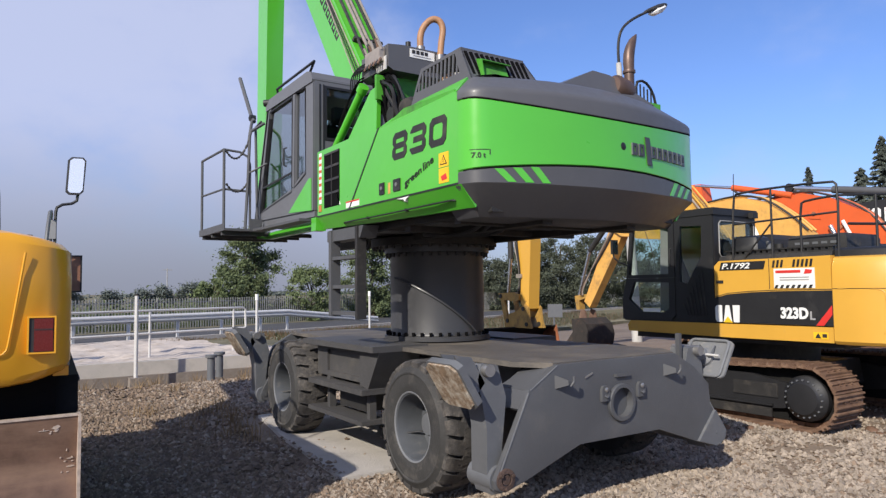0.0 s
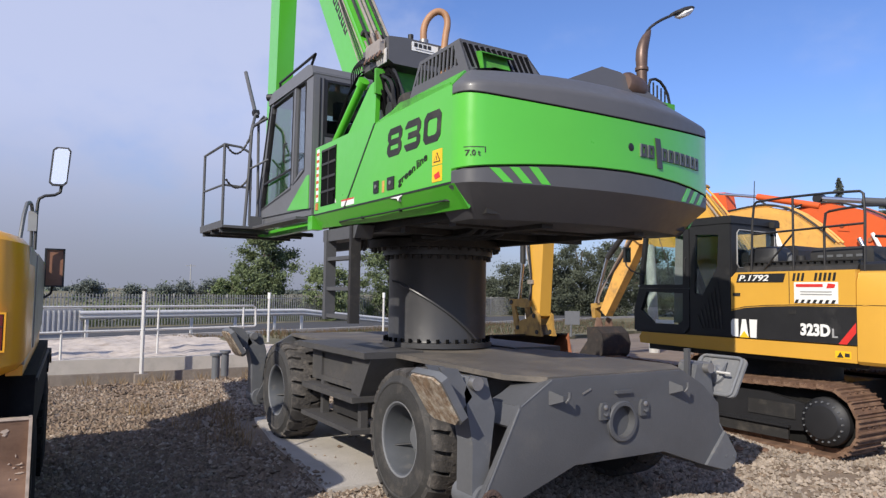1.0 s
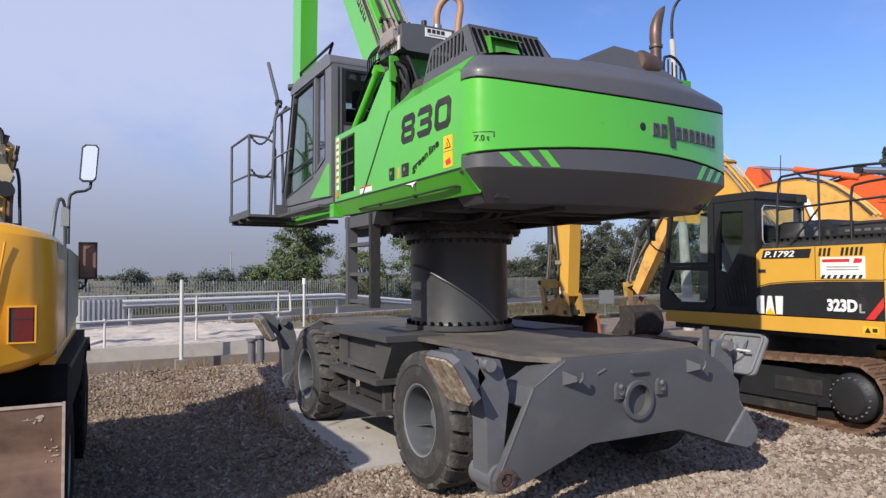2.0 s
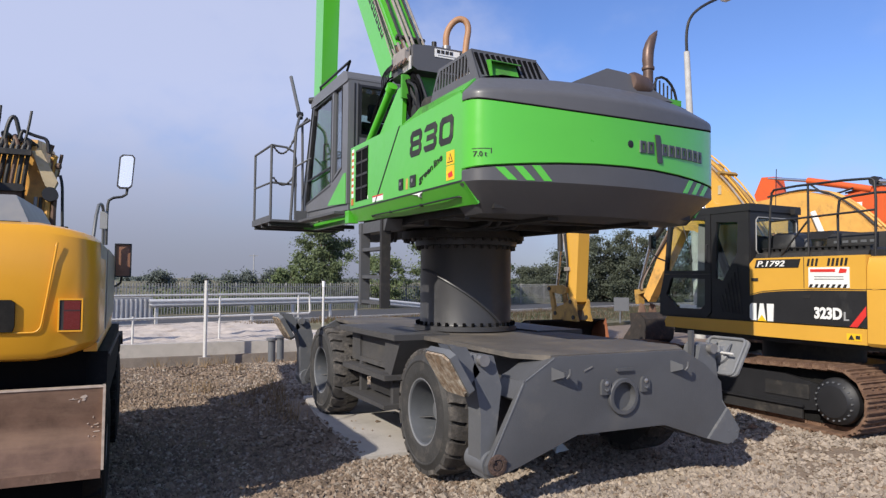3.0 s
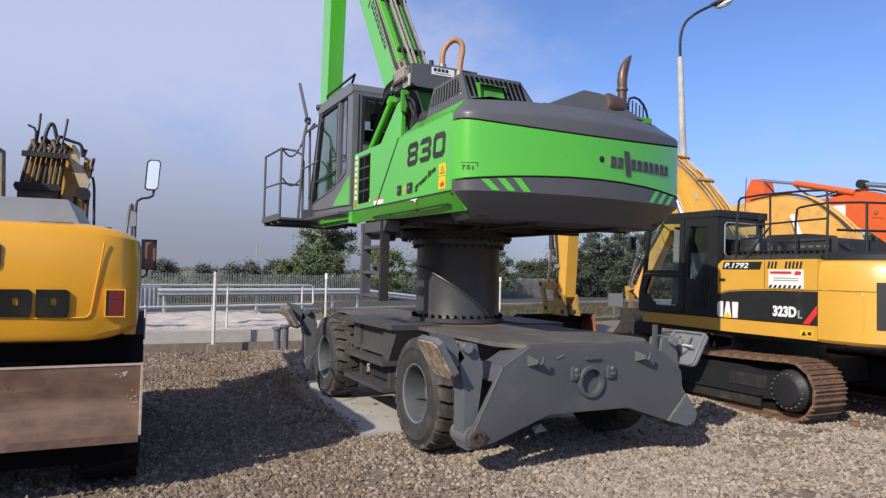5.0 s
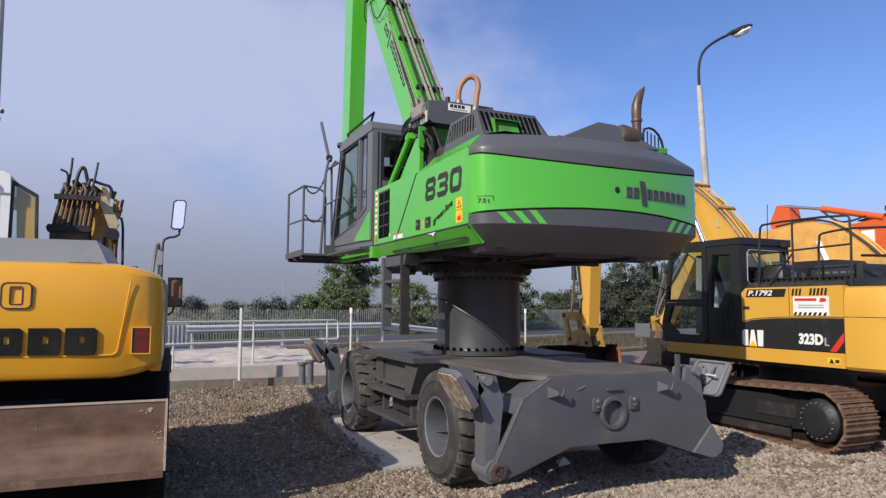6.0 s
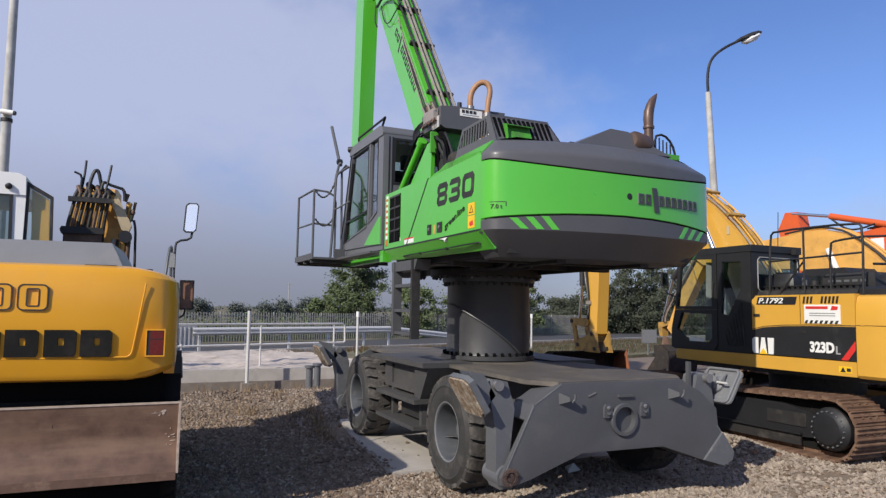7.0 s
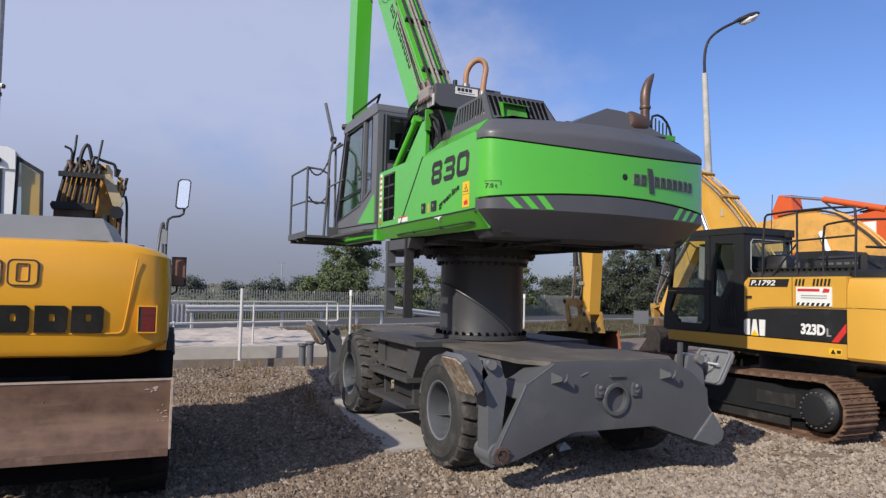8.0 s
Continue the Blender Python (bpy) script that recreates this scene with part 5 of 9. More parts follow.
# boom foot plates and lift cylinders
for x in (-0.42, 0.42):
    part("boom_tower", prism(B(), [(CY + 0.25, 2.6), (CY + 1.7, 2.6), (CY + 1.35, 3.4), (CY + 0.95, 3.7), (CY + 0.55, 3.6), (CY + 0.1, 3.1)], "x", CX + x - 0.03, CX + x + 0.03), GREEN, handler, "green boom mounting plate", bevel=0.01)
part("green_mast_plate", prism(B(), [(CY + 0.12, 3.45), (CY + 0.06, 3.60), (CY - 0.62, 4.12), (CY - 0.78, 4.14), (CY - 0.74, 3.45)], "x", 3.99, 4.04), GREEN, handler, "green upright support plate", bevel=0.01)
strut = part("green_cylinder", cyl(B(), (3.965, CY + 0.24, 3.64), (3.99, CY - 0.45, 4.20), 0.047, seg=18), GREEN, handler, "green gas strut housing", bevel=0.01)
part("cylinder_flange", cyl(B(), (3.987, CY - 0.40, 4.16), (3.99, CY - 0.46, 4.21), 0.065, seg=18), GREEN, strut, bevel=0.008)
hose_rng = np.random.default_rng(12)
for k in range(13):
    j = hose_rng.normal(size=8) * 0.05
    x, y = 4.04 + 0.02 * (k % 4), CY - 0.76 - 0.028 * k
    part("engine_hose", tube(B(), [(x + 0.12, CY - 0.30 - 0.03 * k + j[0], 4.28 + j[1]), (x - 0.03 + 0.3 * j[2], y + 0.14 + j[3], 4.25 + j[4]), (x - 0.02, y + j[5], 4.08 + j[6]), (x + 0.03, y - 0.04 + j[7], 3.82), (x + 0.12, y - 0.05 + 2 * j[0], 3.45)], 0.012 + 0.005 * (k % 3), 7, 2), (VOID, VOID, BLACK)[k % 3], handler)
for k in range(5):
    part("engine_hose", tube(B(), [(4.0, CY - 0.30 + 0.05 * k, 4.22), (3.96, CY - 0.42 + 0.06 * k, 4.42), (4.02, CY - 0.55, 4.38 + 0.03 * k), (4.12, CY - 0.78, 4.30)], 0.008, 7, 2), BLACK, handler)
for k in range(4):
    part("engine_hose", tube(B(), [(3.96, CY + 0.2 - 0.06 * k, 3.75 + 0.05 * k), (3.93, CY + 0.05 - 0.08 * k, 3.92 + 0.07 * k), (3.95, CY - 0.12 - 0.1 * k, 4.12 + 0.06 * k), (4.05, CY - 0.4, 4.34)], 0.009, 6, 2), VOID, handler)
part("pump_block", box(B(), 4.10, 4.5, CY - 1.15, CY - 0.8, 3.45, 3.88), SOOT, handler, "oily pump block", bevel=0.03)
part("pump_cover", lathe(B(), [(0, -0.1), (0.11, -0.08), (0.13, 0.0), (0.11, 0.08), (0, 0.1)], (4.16, CY - 1.22, 3.80), (1, 0.3, 0.2), 18), SOOT, handler)

# hydraulic box with hose loops
bx0, bx1, by0, by1 = 4.02, 4.95, 6.52, 7.15
hb = part("filter_box", prism(B(), [(bx0, 4.31), (bx0 + 0.06, 4.275), (bx1, 4.275), (bx1, 4.575), (bx0 + 0.2, 4.575), (bx0, 4.555)], "y", by0, by1), GREY, handler, "grey filter system box", bevel=0.012)
part("box_label", box(B(), 4.29, 4.61, by0 - 0.006, by0 + 0.002, 4.455, 4.55), WHITE, hb, "white maker's label")
for k in range(4):
    part("label_mark", box(B(), 4.315 + 0.055 * k, 4.355 + 0.055 * k, by0 - 0.01, by0 - 0.005, 4.50, 4.54), SOOT, hb)
part("label_mark", box(B(), 4.33, 4.56, by0 - 0.01, by0 - 0.005, 4.475, 4.483), SIGNGREY, hb)
part("box_cap", cyl(B(), (4.33, by0 + 0.1, 4.57), (4.33, by0 + 0.1, 4.66), 0.03, seg=12), BLACK, hb)
part("hose_loop", tube(B(), [(4.47, by0 + 0.06, 4.57), (4.46, by0 + 0.06, 4.74), (4.50, by0 + 0.04, 4.86), (4.585, by0 + 0.0, 4.95), (4.67, by0 - 0.04, 4.93), (4.70, by0 - 0.06, 4.83), (4.665, by0 - 0.06, 4.66), (4.65, by0 - 0.06, 4.45)], 0.037, 12, 2), HOSE, hb, "tan looped hose")
part("hose_collar", cyl(B(), (4.47, by0 + 0.06, 4.56), (4.47, by0 + 0.06, 4.62), 0.05, seg=14), STEEL, hb)
part("hose_collar", cyl(B(), (4.652, by0 - 0.06, 4.44), (4.652, by0 - 0.06, 4.52), 0.047, seg=14), STEEL, hb)
man = part("valve_manifold", box(B(), bx0 - 0.075, bx0 - 0.012, by0 + 0.06, by0 + 0.40, 4.38, 4.53), PIPE, hb, "rusty valve manifold", bevel=0.012)
for k in range(7):
    y = by0 + 0.06 + 0.052 * k
    part("manifold_stub", cyl(B(), (bx0 - 0.05, y, 4.50), (bx0 - 0.09 + 0.01 * (k % 3), y + 0.02, 4.60 + 0.03 * (k % 2)), 0.014 + 0.004 * (k % 2), seg=8), (PIPE, RUST, BLACK)[k % 3], man)
    part("manifold_stub", cyl(B(), (bx0 - 0.06, y, 4.40), (bx0 - 0.10, y, 4.33), 0.015, seg=8), (RUST, BLACK)[k % 2], man)
part("pale_shield", prism(B(), [(by0 + 0.02, 4.28), (by0 + 0.22, 4.28), (by0 + 0.26, 4.40), (by0 + 0.02, 4.43)], "x", bx0 - 0.022, bx0 - 0.010), GALV, hb, "pale scuffed shield plate", bevel=0.004)
part("box_post", box(B(), 4.62, 4.74, by0 + 0.1, by0 + 0.25, 3.4, 4.28), SOOT, handler)
# darker green stands for the shade below the filter box
part("under_box_panel", prism(B(), [(3.96, 3.98), (4.95, 3.9), (4.95, 4.26), (3.96, 4.25)], "y", by0 + 0.16, by0 + 0.20), GREEN_OLD_SHADE, handler)
part("air_duct", cyl(B(), (4.1, by0 + 0.45, 4.0), (4.9, by0 + 0.5, 4.02), 0.10, seg=18), BLACK, handler, "black air duct")
part("engine_pipe", cyl(B(), (4.05, 6.55, 3.78), (4.7, 6.5, 3.8), 0.09, seg=18), SOOT, handler, "sooty engine pipe")

# intake hood with slots
hx0, hx1, hy0, hy1 = 4.0, 4.78, 5.03, 5.99
hood = part("intake_hood", prism(B(), [(hy0 + 0.09, 4.06), (5.80, 4.05), (5.80, 4.066), (hy0 + 0.09, 4.08)], "x", hx0 - 0.014, hx1 - 0.06), GREY, handler, "grey slotted air intake hood", bevel=0.005)
part("hood_side", ring_panel(B(), [(hy1, 3.74), (5.80, 4.06), (hy0 + 0.10, 4.078), (hy0 - 0.07, 3.74)], [(5.89, 3.85), (5.765, 4.03), (hy0 + 0.14, 4.045), (hy0 + 0.03, 3.85)], "x", hx0 - 0.018, hx0 + 0.004), GREY, hood, bevel=0.004)
part("hood_rear", loft(B(), [[(hx0 - 0.01, hy0 - 0.07 + o, 3.74), (hx1 + 0.08, hy0 - 0.07 + o, 3.74), (hx1 - 0.06, hy0 + 0.10 + o, 4.078), (hx0 - 0.01, hy0 + 0.10 + o, 4.078)] for o in (0, 0.02)]), GREY, hood, bevel=0.004)
part("hood_end", loft(B(), [[(hx1 + 0.08 + o, hy0 - 0.07, 3.74), (hx1 + 0.08 + o, 5.9, 3.74), (hx1 - 0.06 + o, 5.8, 4.06), (hx1 - 0.06 + o, hy0 + 0.10, 4.078)] for o in (0, -0.02)]), GREY, hood, bevel=0.004)
for k in range(12):
    y = hy0 + 0.075 + 0.066 * k
    top = min(4.055, 3.85 + (y - hy0 - 0.02) * 1.9, 4.05 - (y - 5.75) * 1.44)
    part("hood_slat", loft(B(), [[(hx0 - x, y + 0.02 + d, 3.835) for x, d in ((0.016, -0.013), (0.016, 0.013), (0.006, 0.013), (0.006, -0.013))], [(hx0 - x, y + d, top) for x, d in ((0.016, -0.013), (0.016, 0.013), (0.006, 0.013), (0.006, -0.013))]]), GREY, hood, bevel=0.004)
# added black filling that paints the shade inside the hood
part("hood_dark_core", box(B(), hx0 + 0.16, hx1 - 0.06, hy0 + 0.16, 5.74, 3.74, 4.03), VOID, hood, "added black block for the dark behind the slots")
part("hood_gusset", prism(B(), [(hy0 - 0.04, 3.76), (hy0 + 0.12, 4.07), (hy0 + 0.19, 4.07), (hy0 + 0.07, 3.76)], "x", hx0 - 0.0185, hx0 + 0.002), GREY, hood)
part("pale_joint", tube(B(), [(4.06, 5.62, 3.78), (4.08, 5.55, 3.90), (4.10, 5.44, 3.86), (4.10, 5.36, 3.92)], 0.022, 8, 1), WHITE, hood, "pale hose behind the slots")
part("copper_pipe", tube(B(), [(4.1, 5.75, 3.75), (4.12, 5.62, 3.93), (4.2, 5.45, 3.96), (4.2, 5.30, 3.82)], 0.04, 10, 2), HOSE, hood, "copper-coloured pipe behind the slots")
part("pale_joint", cyl(B(), (4.08, 5.36, 3.88), (4.2, 5.34, 3.90), 0.045, seg=12), WHITE, hood)
part("hood_floor", box(B(), hx0 + 0.02, hx1, hy0 + 0.02, 5.9, 3.66, 3.75), SOOT, hood)


def slot(name, a, b, w, out, mat, parent):
    """A dark slit from a to b in a sloping face."""
    d = (Vector(b) - Vector(a)).normalized()
    n = Vector(out).normalized()
    s = d.cross(n) * (w / 2)
    part(name, loft(B(), [[Vector(p) + s * i + n * h for p, i in ((a, -1), (a, 1), (b, 1), (b, -1))] for h in (-0.01, 0.004)]), mat, parent)


for k in range(12):
    x = hx0 + 0.025 + k * 0.060
    z0 = 3.80 if k < 2 else (3.975 if k < 7 else 3.83)
    slot("intake_slit", (x + 0.02, hy0 - 0.06 + (z0 - 3.74) * 0.48 - 0.004, z0), (x, hy0 + 0.076, 4.045), 0.034, (0, -1, 0.47), VOID, hood)
# flap, lid and cheek: the lid's shade is painted as darker green
flap = part("green_flap", loft(B(), [[(hx0 + 0.12, hy0 - 0.085, 3.72), (hx0 + 0.44, hy0 - 0.085, 3.725), (hx0 + 0.43, hy0 + 0.015, 3.955), (hx0 + 0.12, hy0 + 0.015, 3.96)], [(hx0 + 0.12, hy0 - 0.065, 3.72), (hx0 + 0.44, hy0 - 0.065, 3.725), (hx0 + 0.43, hy0 + 0.035, 3.955), (hx0 + 0.12, hy0 + 0.035, 3.96)]]), GREEN_OLD_SHADE, hood, "green hooded flap over the slots")
part("flap_lid", loft(B(), [[(hx0 + 0.11, hy0 - 0.055, 3.945 + o), (hx0 + 0.445, hy0 - 0.055, 3.94 + o), (hx0 + 0.435, hy0 + 0.03, 3.96 + o), (hx0 + 0.11, hy0 + 0.03, 3.965 + o)] for o in (0, 0.008)]), GREEN_OLD_SHADE, flap)
part("flap_cheek", prism(B(), [(hy0 - 0.055, 3.944), (hy0 + 0.02, 3.962), (hy0 - 0.07, 3.74), (hy0 - 0.10, 3.74)], "x", hx0 + 0.11, hx0 + 0.12), GREEN_OLD_SHADE, flap)
# hump before the exhaust
part("exhaust_hump", loft(B(), [[(CX - 0.42, CY - 2.72, 3.77), (CX + 0.95, CY - 2.72, 3.77), (CX + 0.95, CY - 2.1, 3.77), (CX - 0.42, CY - 2.1, 3.77)], [(CX + 0.12, CY - 2.66, 4.02), (CX + 0.38, CY - 2.64, 4.02), (CX + 0.38, CY - 2.1, 4.02), (CX + 0.12, CY - 2.1, 4.02)]]), GREY, handler, "grey raised cover", bevel=0.02)
part("cover_back", box(B(), CX - 0.1, CX + 1.1, CY - 2.2, CY - 1.3, 3.5, 3.95), GREY, handler, bevel=0.03)
ex = part("exhaust", lathe(B(), [(0, 0), (0.10, 0.01), (0.125, 0.05), (0.125, 0.22), (0.10, 0.30), (0, 0.31)], (CX + 0.42, CY - 2.62, 3.925), (1, 0.15, -0.10), 24), BRONZE, handler, "heat-stained exhaust pipe with a bent tip")
part("exhaust_pipe", loft(B(), [[Vector((CX + 0.725 + dx + r * math.cos(a), CY - 2.59 + r * math.sin(a), z - lean * r * math.cos(a))) for a in [k * math.tau / 18 for k in range(18)]] for dx, z, r, lean in ((0, 3.96, 0.052, 0), (0, 4.105, 0.052, 0), (0, 4.11, 0.064, 0), (0, 4.125, 0.066, 0), (0, 4.14, 0.064, 0), (0, 4.145, 0.054, 0), (-0.004, 4.22, 0.058, 0.05), (0.004, 4.31, 0.057, 0.2), (0.030, 4.39, 0.050, 0.4), (0.064, 4.46, 0.038, 0.55), (0.100, 4.51, 0.022, 0.6), (0.128, 4.55, 0.005, 0.6))]), BRONZE, ex, "bent pipe with a pointed tip")
gr = part("exhaust_guard", tube(B(), [(CX + 0.80, CY - 2.62, 3.78), (CX + 0.78, CY - 2.62, 4.02), (CX + 0.92, CY - 2.62, 4.06), (CX + 1.05, CY - 2.62, 3.96), (CX + 1.10, CY - 2.62, 3.80)], 0.014, 8, 1), BLACK, handler, "black wire guard")
for k in range(5):
    part("guard_wire", tube(B(), [(CX + 0.80 + 0.055 * k, CY - 2.62, 3.79), (CX + 0.80 + 0.055 * k, CY - 2.62, 4.03 - 0.02 * k)], 0.009, 6), BLACK, gr)
part("guard_bracket", box(B(), CX + 0.78, CX + 1.12, CY - 2.66, CY - 2.58, 3.76, 3.82), GREEN_OLD_SHADE, gr, bevel=0.006)
part("cover_ridge", beam(B(), (CX + 0.40, CY - 2.70, 3.80), (CX + 0.46, CY - 2.68, 3.83), 0.01, 0.03), STEEL, handler)
# ---- yellow tracked excavator ----
EX, EY, EZ = 9.98, 5.9, 0.17
XS = 8.56
trk = thing("tracked_excavator", (EX, EY, EZ), "yellow tracked excavator with black cab and black side panel on gravel", "excavator")
# tracks
TR, TY0, TY1, TZ = 0.37, 4.58, 8.05, 0.57


def track(x0, x1, outer):
    """Shoes round a sprocket behind and an idler before, with the frame between them."""
    tf = part("track_frame", prism(B(), [(TY0 + 0.25, 0.42), (TY0 + 0.25, 0.72), (TY0 + 0.7, 0.80), (TY1 - 0.6, 0.80), (TY1 - 0.2, 0.70), (TY1 - 0.2, 0.44), (TY1 - 0.8, 0.38), (TY0 + 0.6, 0.38)], "x", x0 + 0.10, x1 - 0.10), BLACK, trk, "black dusty track frame", bevel=0.02)
    so = x0 if outer < 0 else x1
    xm = (x0 + x1) / 2
    # added black web between the runs, painting the shade under the body
    part("frame_web", prism(B(), [(TY0 + 0.30 * math.cos(radians(a)), TZ + 0.30 * math.sin(radians(a))) for a in range(90, 271, 20)] + [(TY1 + 0.30 * math.cos(radians(a)), TZ + 0.30 * math.sin(radians(a))) for a in range(-90, 91, 20)], "x", xm - 0.12, xm + 0.12), MATTBLACK, tf, "added inner frame, blackened for shade")
    part("final_drive", lathe(B(), [(0.265, -0.14), (0.265, -0.06), (0.24, -0.03), (0.20, 0.0), (0.18, 0.03), (0.11, 0.04), (0, 0.04)], (so, TY0, TZ), (outer, 0, 0), 32), BLACK, tf, "black final drive hub")
    for k in range(20):
        a = k * math.tau / 20
        p = Vector((so, TY0 + 0.215 * math.cos(a), TZ + 0.215 * math.sin(a)))
        part("drive_bolt", cyl(B(), p + Vector((outer * -0.02, 0, 0)), p + Vector((outer * 0.006, 0, 0)), 0.011, seg=6), RIM, tf)
    part("frame_ledge", box(B(), *sorted((so - outer * 0.115, so - outer * 0.05)), TY0 + 0.42, TY1 - 0.5, 0.43, 0.455), BLACK, tf, bevel=0.006)
    part("frame_cover", box(B(), *sorted((so - outer * 0.11, so - outer * 0.085)), TY0 + 0.36, TY0 + 0.95, 0.53, 0.70), SOOT, tf, "dusty cover plate", bevel=0.01)
    part("idler", lathe(B(), [(0.29, -0.35), (0.29, -0.12), (0.2, -0.08), (0, -0.08)], (so, TY1, TZ - 0.02), (outer, 0, 0), 28), SOOT, tf, "idler wheel")
    for k in range(7):
        part("track_roller", lathe(B(), [(0, -0.42), (0.085, -0.42), (0.085, -0.12), (0, -0.10)], (so, TY0 + 0.65 + k * 0.41, 0.36), (outer, 0, 0), 16), SOOT, tf)
    part("track_guard", box(B(), *sorted((so - outer * 0.12, so - outer * 0.09)), TY0 + 0.45, TY1 - 0.5, 0.29, 0.43), SOOT, tf, "dusty roller guard", bevel=0.01)
    # shoes
    n = 49
    straight, arc = TY1 - TY0, math.pi * TR
    total = 2 * straight + 2 * arc
    sm = None
    for k in range(n):
        d = total * k / n
        if d < straight:
            y, z, a = TY0 + d, TZ - TR, 0.0
        elif d < straight + arc:
            w = (d - straight) / TR
            y, z, a = TY1 + TR * math.sin(w), TZ - TR * math.cos(w), w
        elif d < 2 * straight + arc:
            u = (d - straight - arc) / straight
            y, z, a = TY1 - (d - straight - arc), TZ + TR - 0.05 * math.sin(math.pi * u), math.pi
        else:
            w = (d - 2 * straight - arc) / TR + math.pi
            y, z, a = TY0 + TR * math.sin(w), TZ - TR * math.cos(w), w
        if sm is None:
            L = total / n * 0.485
            bm = B()
            prism(bm, [(-L, 0.02), (L, 0.02), (L, -0.005), (L * 0.72, -0.008), (L * 0.62, -0.035), (L * 0.5, -0.035), (L * 0.4, -0.008), (-L * 0.1, -0.008), (-L * 0.2, -0.03), (-L * 0.32, -0.03), (-L * 0.42, -0.008), (-L * 0.72, -0.008), (-L * 0.8, -0.035), (-L, -0.03)], "x", 0, x1 - x0)
            for bx in (0.17, 0.29, x1 - x0 - 0.29, x1 - x0 - 0.17):
                for by in (-L * 0.05, L * 0.55):
                    box(bm, bx - 0.014, bx + 0.014, by - 0.012, by + 0.012, -0.022, 0.0)
            box(bm, 0.2, 0.26, -L, L, 0.02, 0.075)
            box(bm, x1 - x0 - 0.26, x1 - x0 - 0.2, -L, L, 0.02, 0.075)
            bmesh.ops.recalc_face_normals(bm, faces=bm.faces)
            sm = bpy.data.meshes.new("track_shoe")
            bm.to_mesh(sm)
            bm.free()
            sm.materials.append(TRACK)
        ob = new("track_shoe", sm)
        ob.parent = tf
        ob.matrix_basis = Matrix.Translation((x0 - EX, y - EY, z - EZ)) @ Matrix.Rotation(a, 4, "X")


track(8.42, 9.02, -1)
track(10.94, 11.54, 1)
part("undercarriage_frame", loft(B(), [[(EX - 1.0, y, 0.50), (EX + 1.0, y, 0.50), (EX + 0.9, y, 0.85), (EX - 0.9, y, 0.85)] for y in (EY - 0.8, EY + 0.8)]), SOOT, trk, "black undercarriage frame", bevel=0.05)
part("slew_ring", lathe(B(), [(0, 0.84), (0.65, 0.84), (0.65, 1.16), (0, 1.16)], (EX, EY, 0), (0, 0, 1), 32), SOOT, trk)
XR = EX + 1.40
part("upper_frame", box(B(), XS + 0.10, XR - 0.10, 4.2, 7.2, 1.16, 1.235), SOOT, trk, "black upper frame", bevel=0.02)
sill = part("sill", prism(B(), [(7.28, 1.245), (7.30, 1.33), (7.25, 1.40), (4.27, 1.405), (4.27, 1.225), (5.6, 1.225)], "x", XS, XS + 0.12), GOLDYEL, trk, "yellow side sill", bevel=0.02)
ws = part("warning_sticker", box(B(), XS - 0.003, XS + 0.002, 4.33, 4.50, 1.265, 1.345), STICKER, sill)
part("sticker_sign", prism(B(), [(4.48, 1.275), (4.41, 1.275), (4.445, 1.335)], "x", XS - 0.006, XS - 0.002), SOOT, ws)
part("sticker_sign", box(B(), XS - 0.006, XS - 0.002, 4.345, 4.395, 1.285, 1.325), SOOT, ws)
hood = part("side_hood", prism(B(), [(5.79, 1.415), (5.79, 2.16), (5.72, 2.225), (4.27, 2.235), (4.27, 1.415)], "x", XS, XS + 0.10), GOLDYEL, trk, "yellow engine side door", bevel=0.02)
part("black_panel", prism(B(), [(5.795, 1.418), (5.795, 1.74), (5.60, 1.785), (5.3, 1.81), (4.9, 1.825), (4.262, 1.83), (4.262, 1.418)], "x", XS - 0.006, XS + 0.01), BLACK, hood, "black decal panel")
part("panel_line", prism(B(), [(5.79, 1.75), (5.60, 1.795), (5.3, 1.82), (4.9, 1.835), (4.27, 1.84), (4.27, 1.848), (4.9, 1.843), (5.3, 1.828), (5.60, 1.803), (5.79, 1.758)], "x", XS - 0.004, XS + 0.01), SOOT, hood)
part("red_slash", prism(B(), [(4.27, 1.66), (4.27, 1.55), (4.37, 1.42), (4.46, 1.42)], "x", XS - 0.010, XS + 0.0), RED, hood, "red slanted stripe")
writing("model_number", "323D", WHITE, hood, face_matrix((XS - 0.006, 4.885, 1.49), (0, -1, 0.0), (0, 0, 1)), 0.34, 0.14, bold=0.045)
writing("model_suffix", "L", SIGNGREY, hood, face_matrix((XS - 0.006, 4.525, 1.485), (0, -1, 0), (0, 0, 1)), 0.06, 0.10, bold=0.02)
for pts in (((0.0, 0.03), (0.03, 0.0), (0.10, 0.0), (0.10, 0.22), (0.03, 0.22), (0.0, 0.19)), ((0.12, 0.0), (0.24, 0.0), (0.205, 0.22), (0.155, 0.22)), ((0.255, 0.22), (0.265, 0.0), (0.345, 0.0), (0.355, 0.22))):
    part("mark_shape", prism(B(), [(5.785 - a, 1.425 + b) for a, b in pts], "x", XS - 0.014, XS - 0.004), WHITE, hood)
part("mark_triangle", prism(B(), [(5.665, 1.42), (5.535, 1.42), (5.60, 1.50)], "x", XS - 0.018, XS - 0.008), STICKER, hood)
plate = part("inscription_panel", prism(B(), [(5.71, 2.10), (5.68, 2.205), (5.06, 2.205), (5.09, 2.10)], "x", XS - 0.006, XS + 0.004), BLACK, hood, "black panel with a white inscription")
writing("plate_writing", "P.1792", WHITE, plate, face_matrix((XS - 0.006, 5.67, 2.115), (0, -1, 0), (0, 0, 1)), 0.40, 0.075, bold=0.02, shear=0.25)
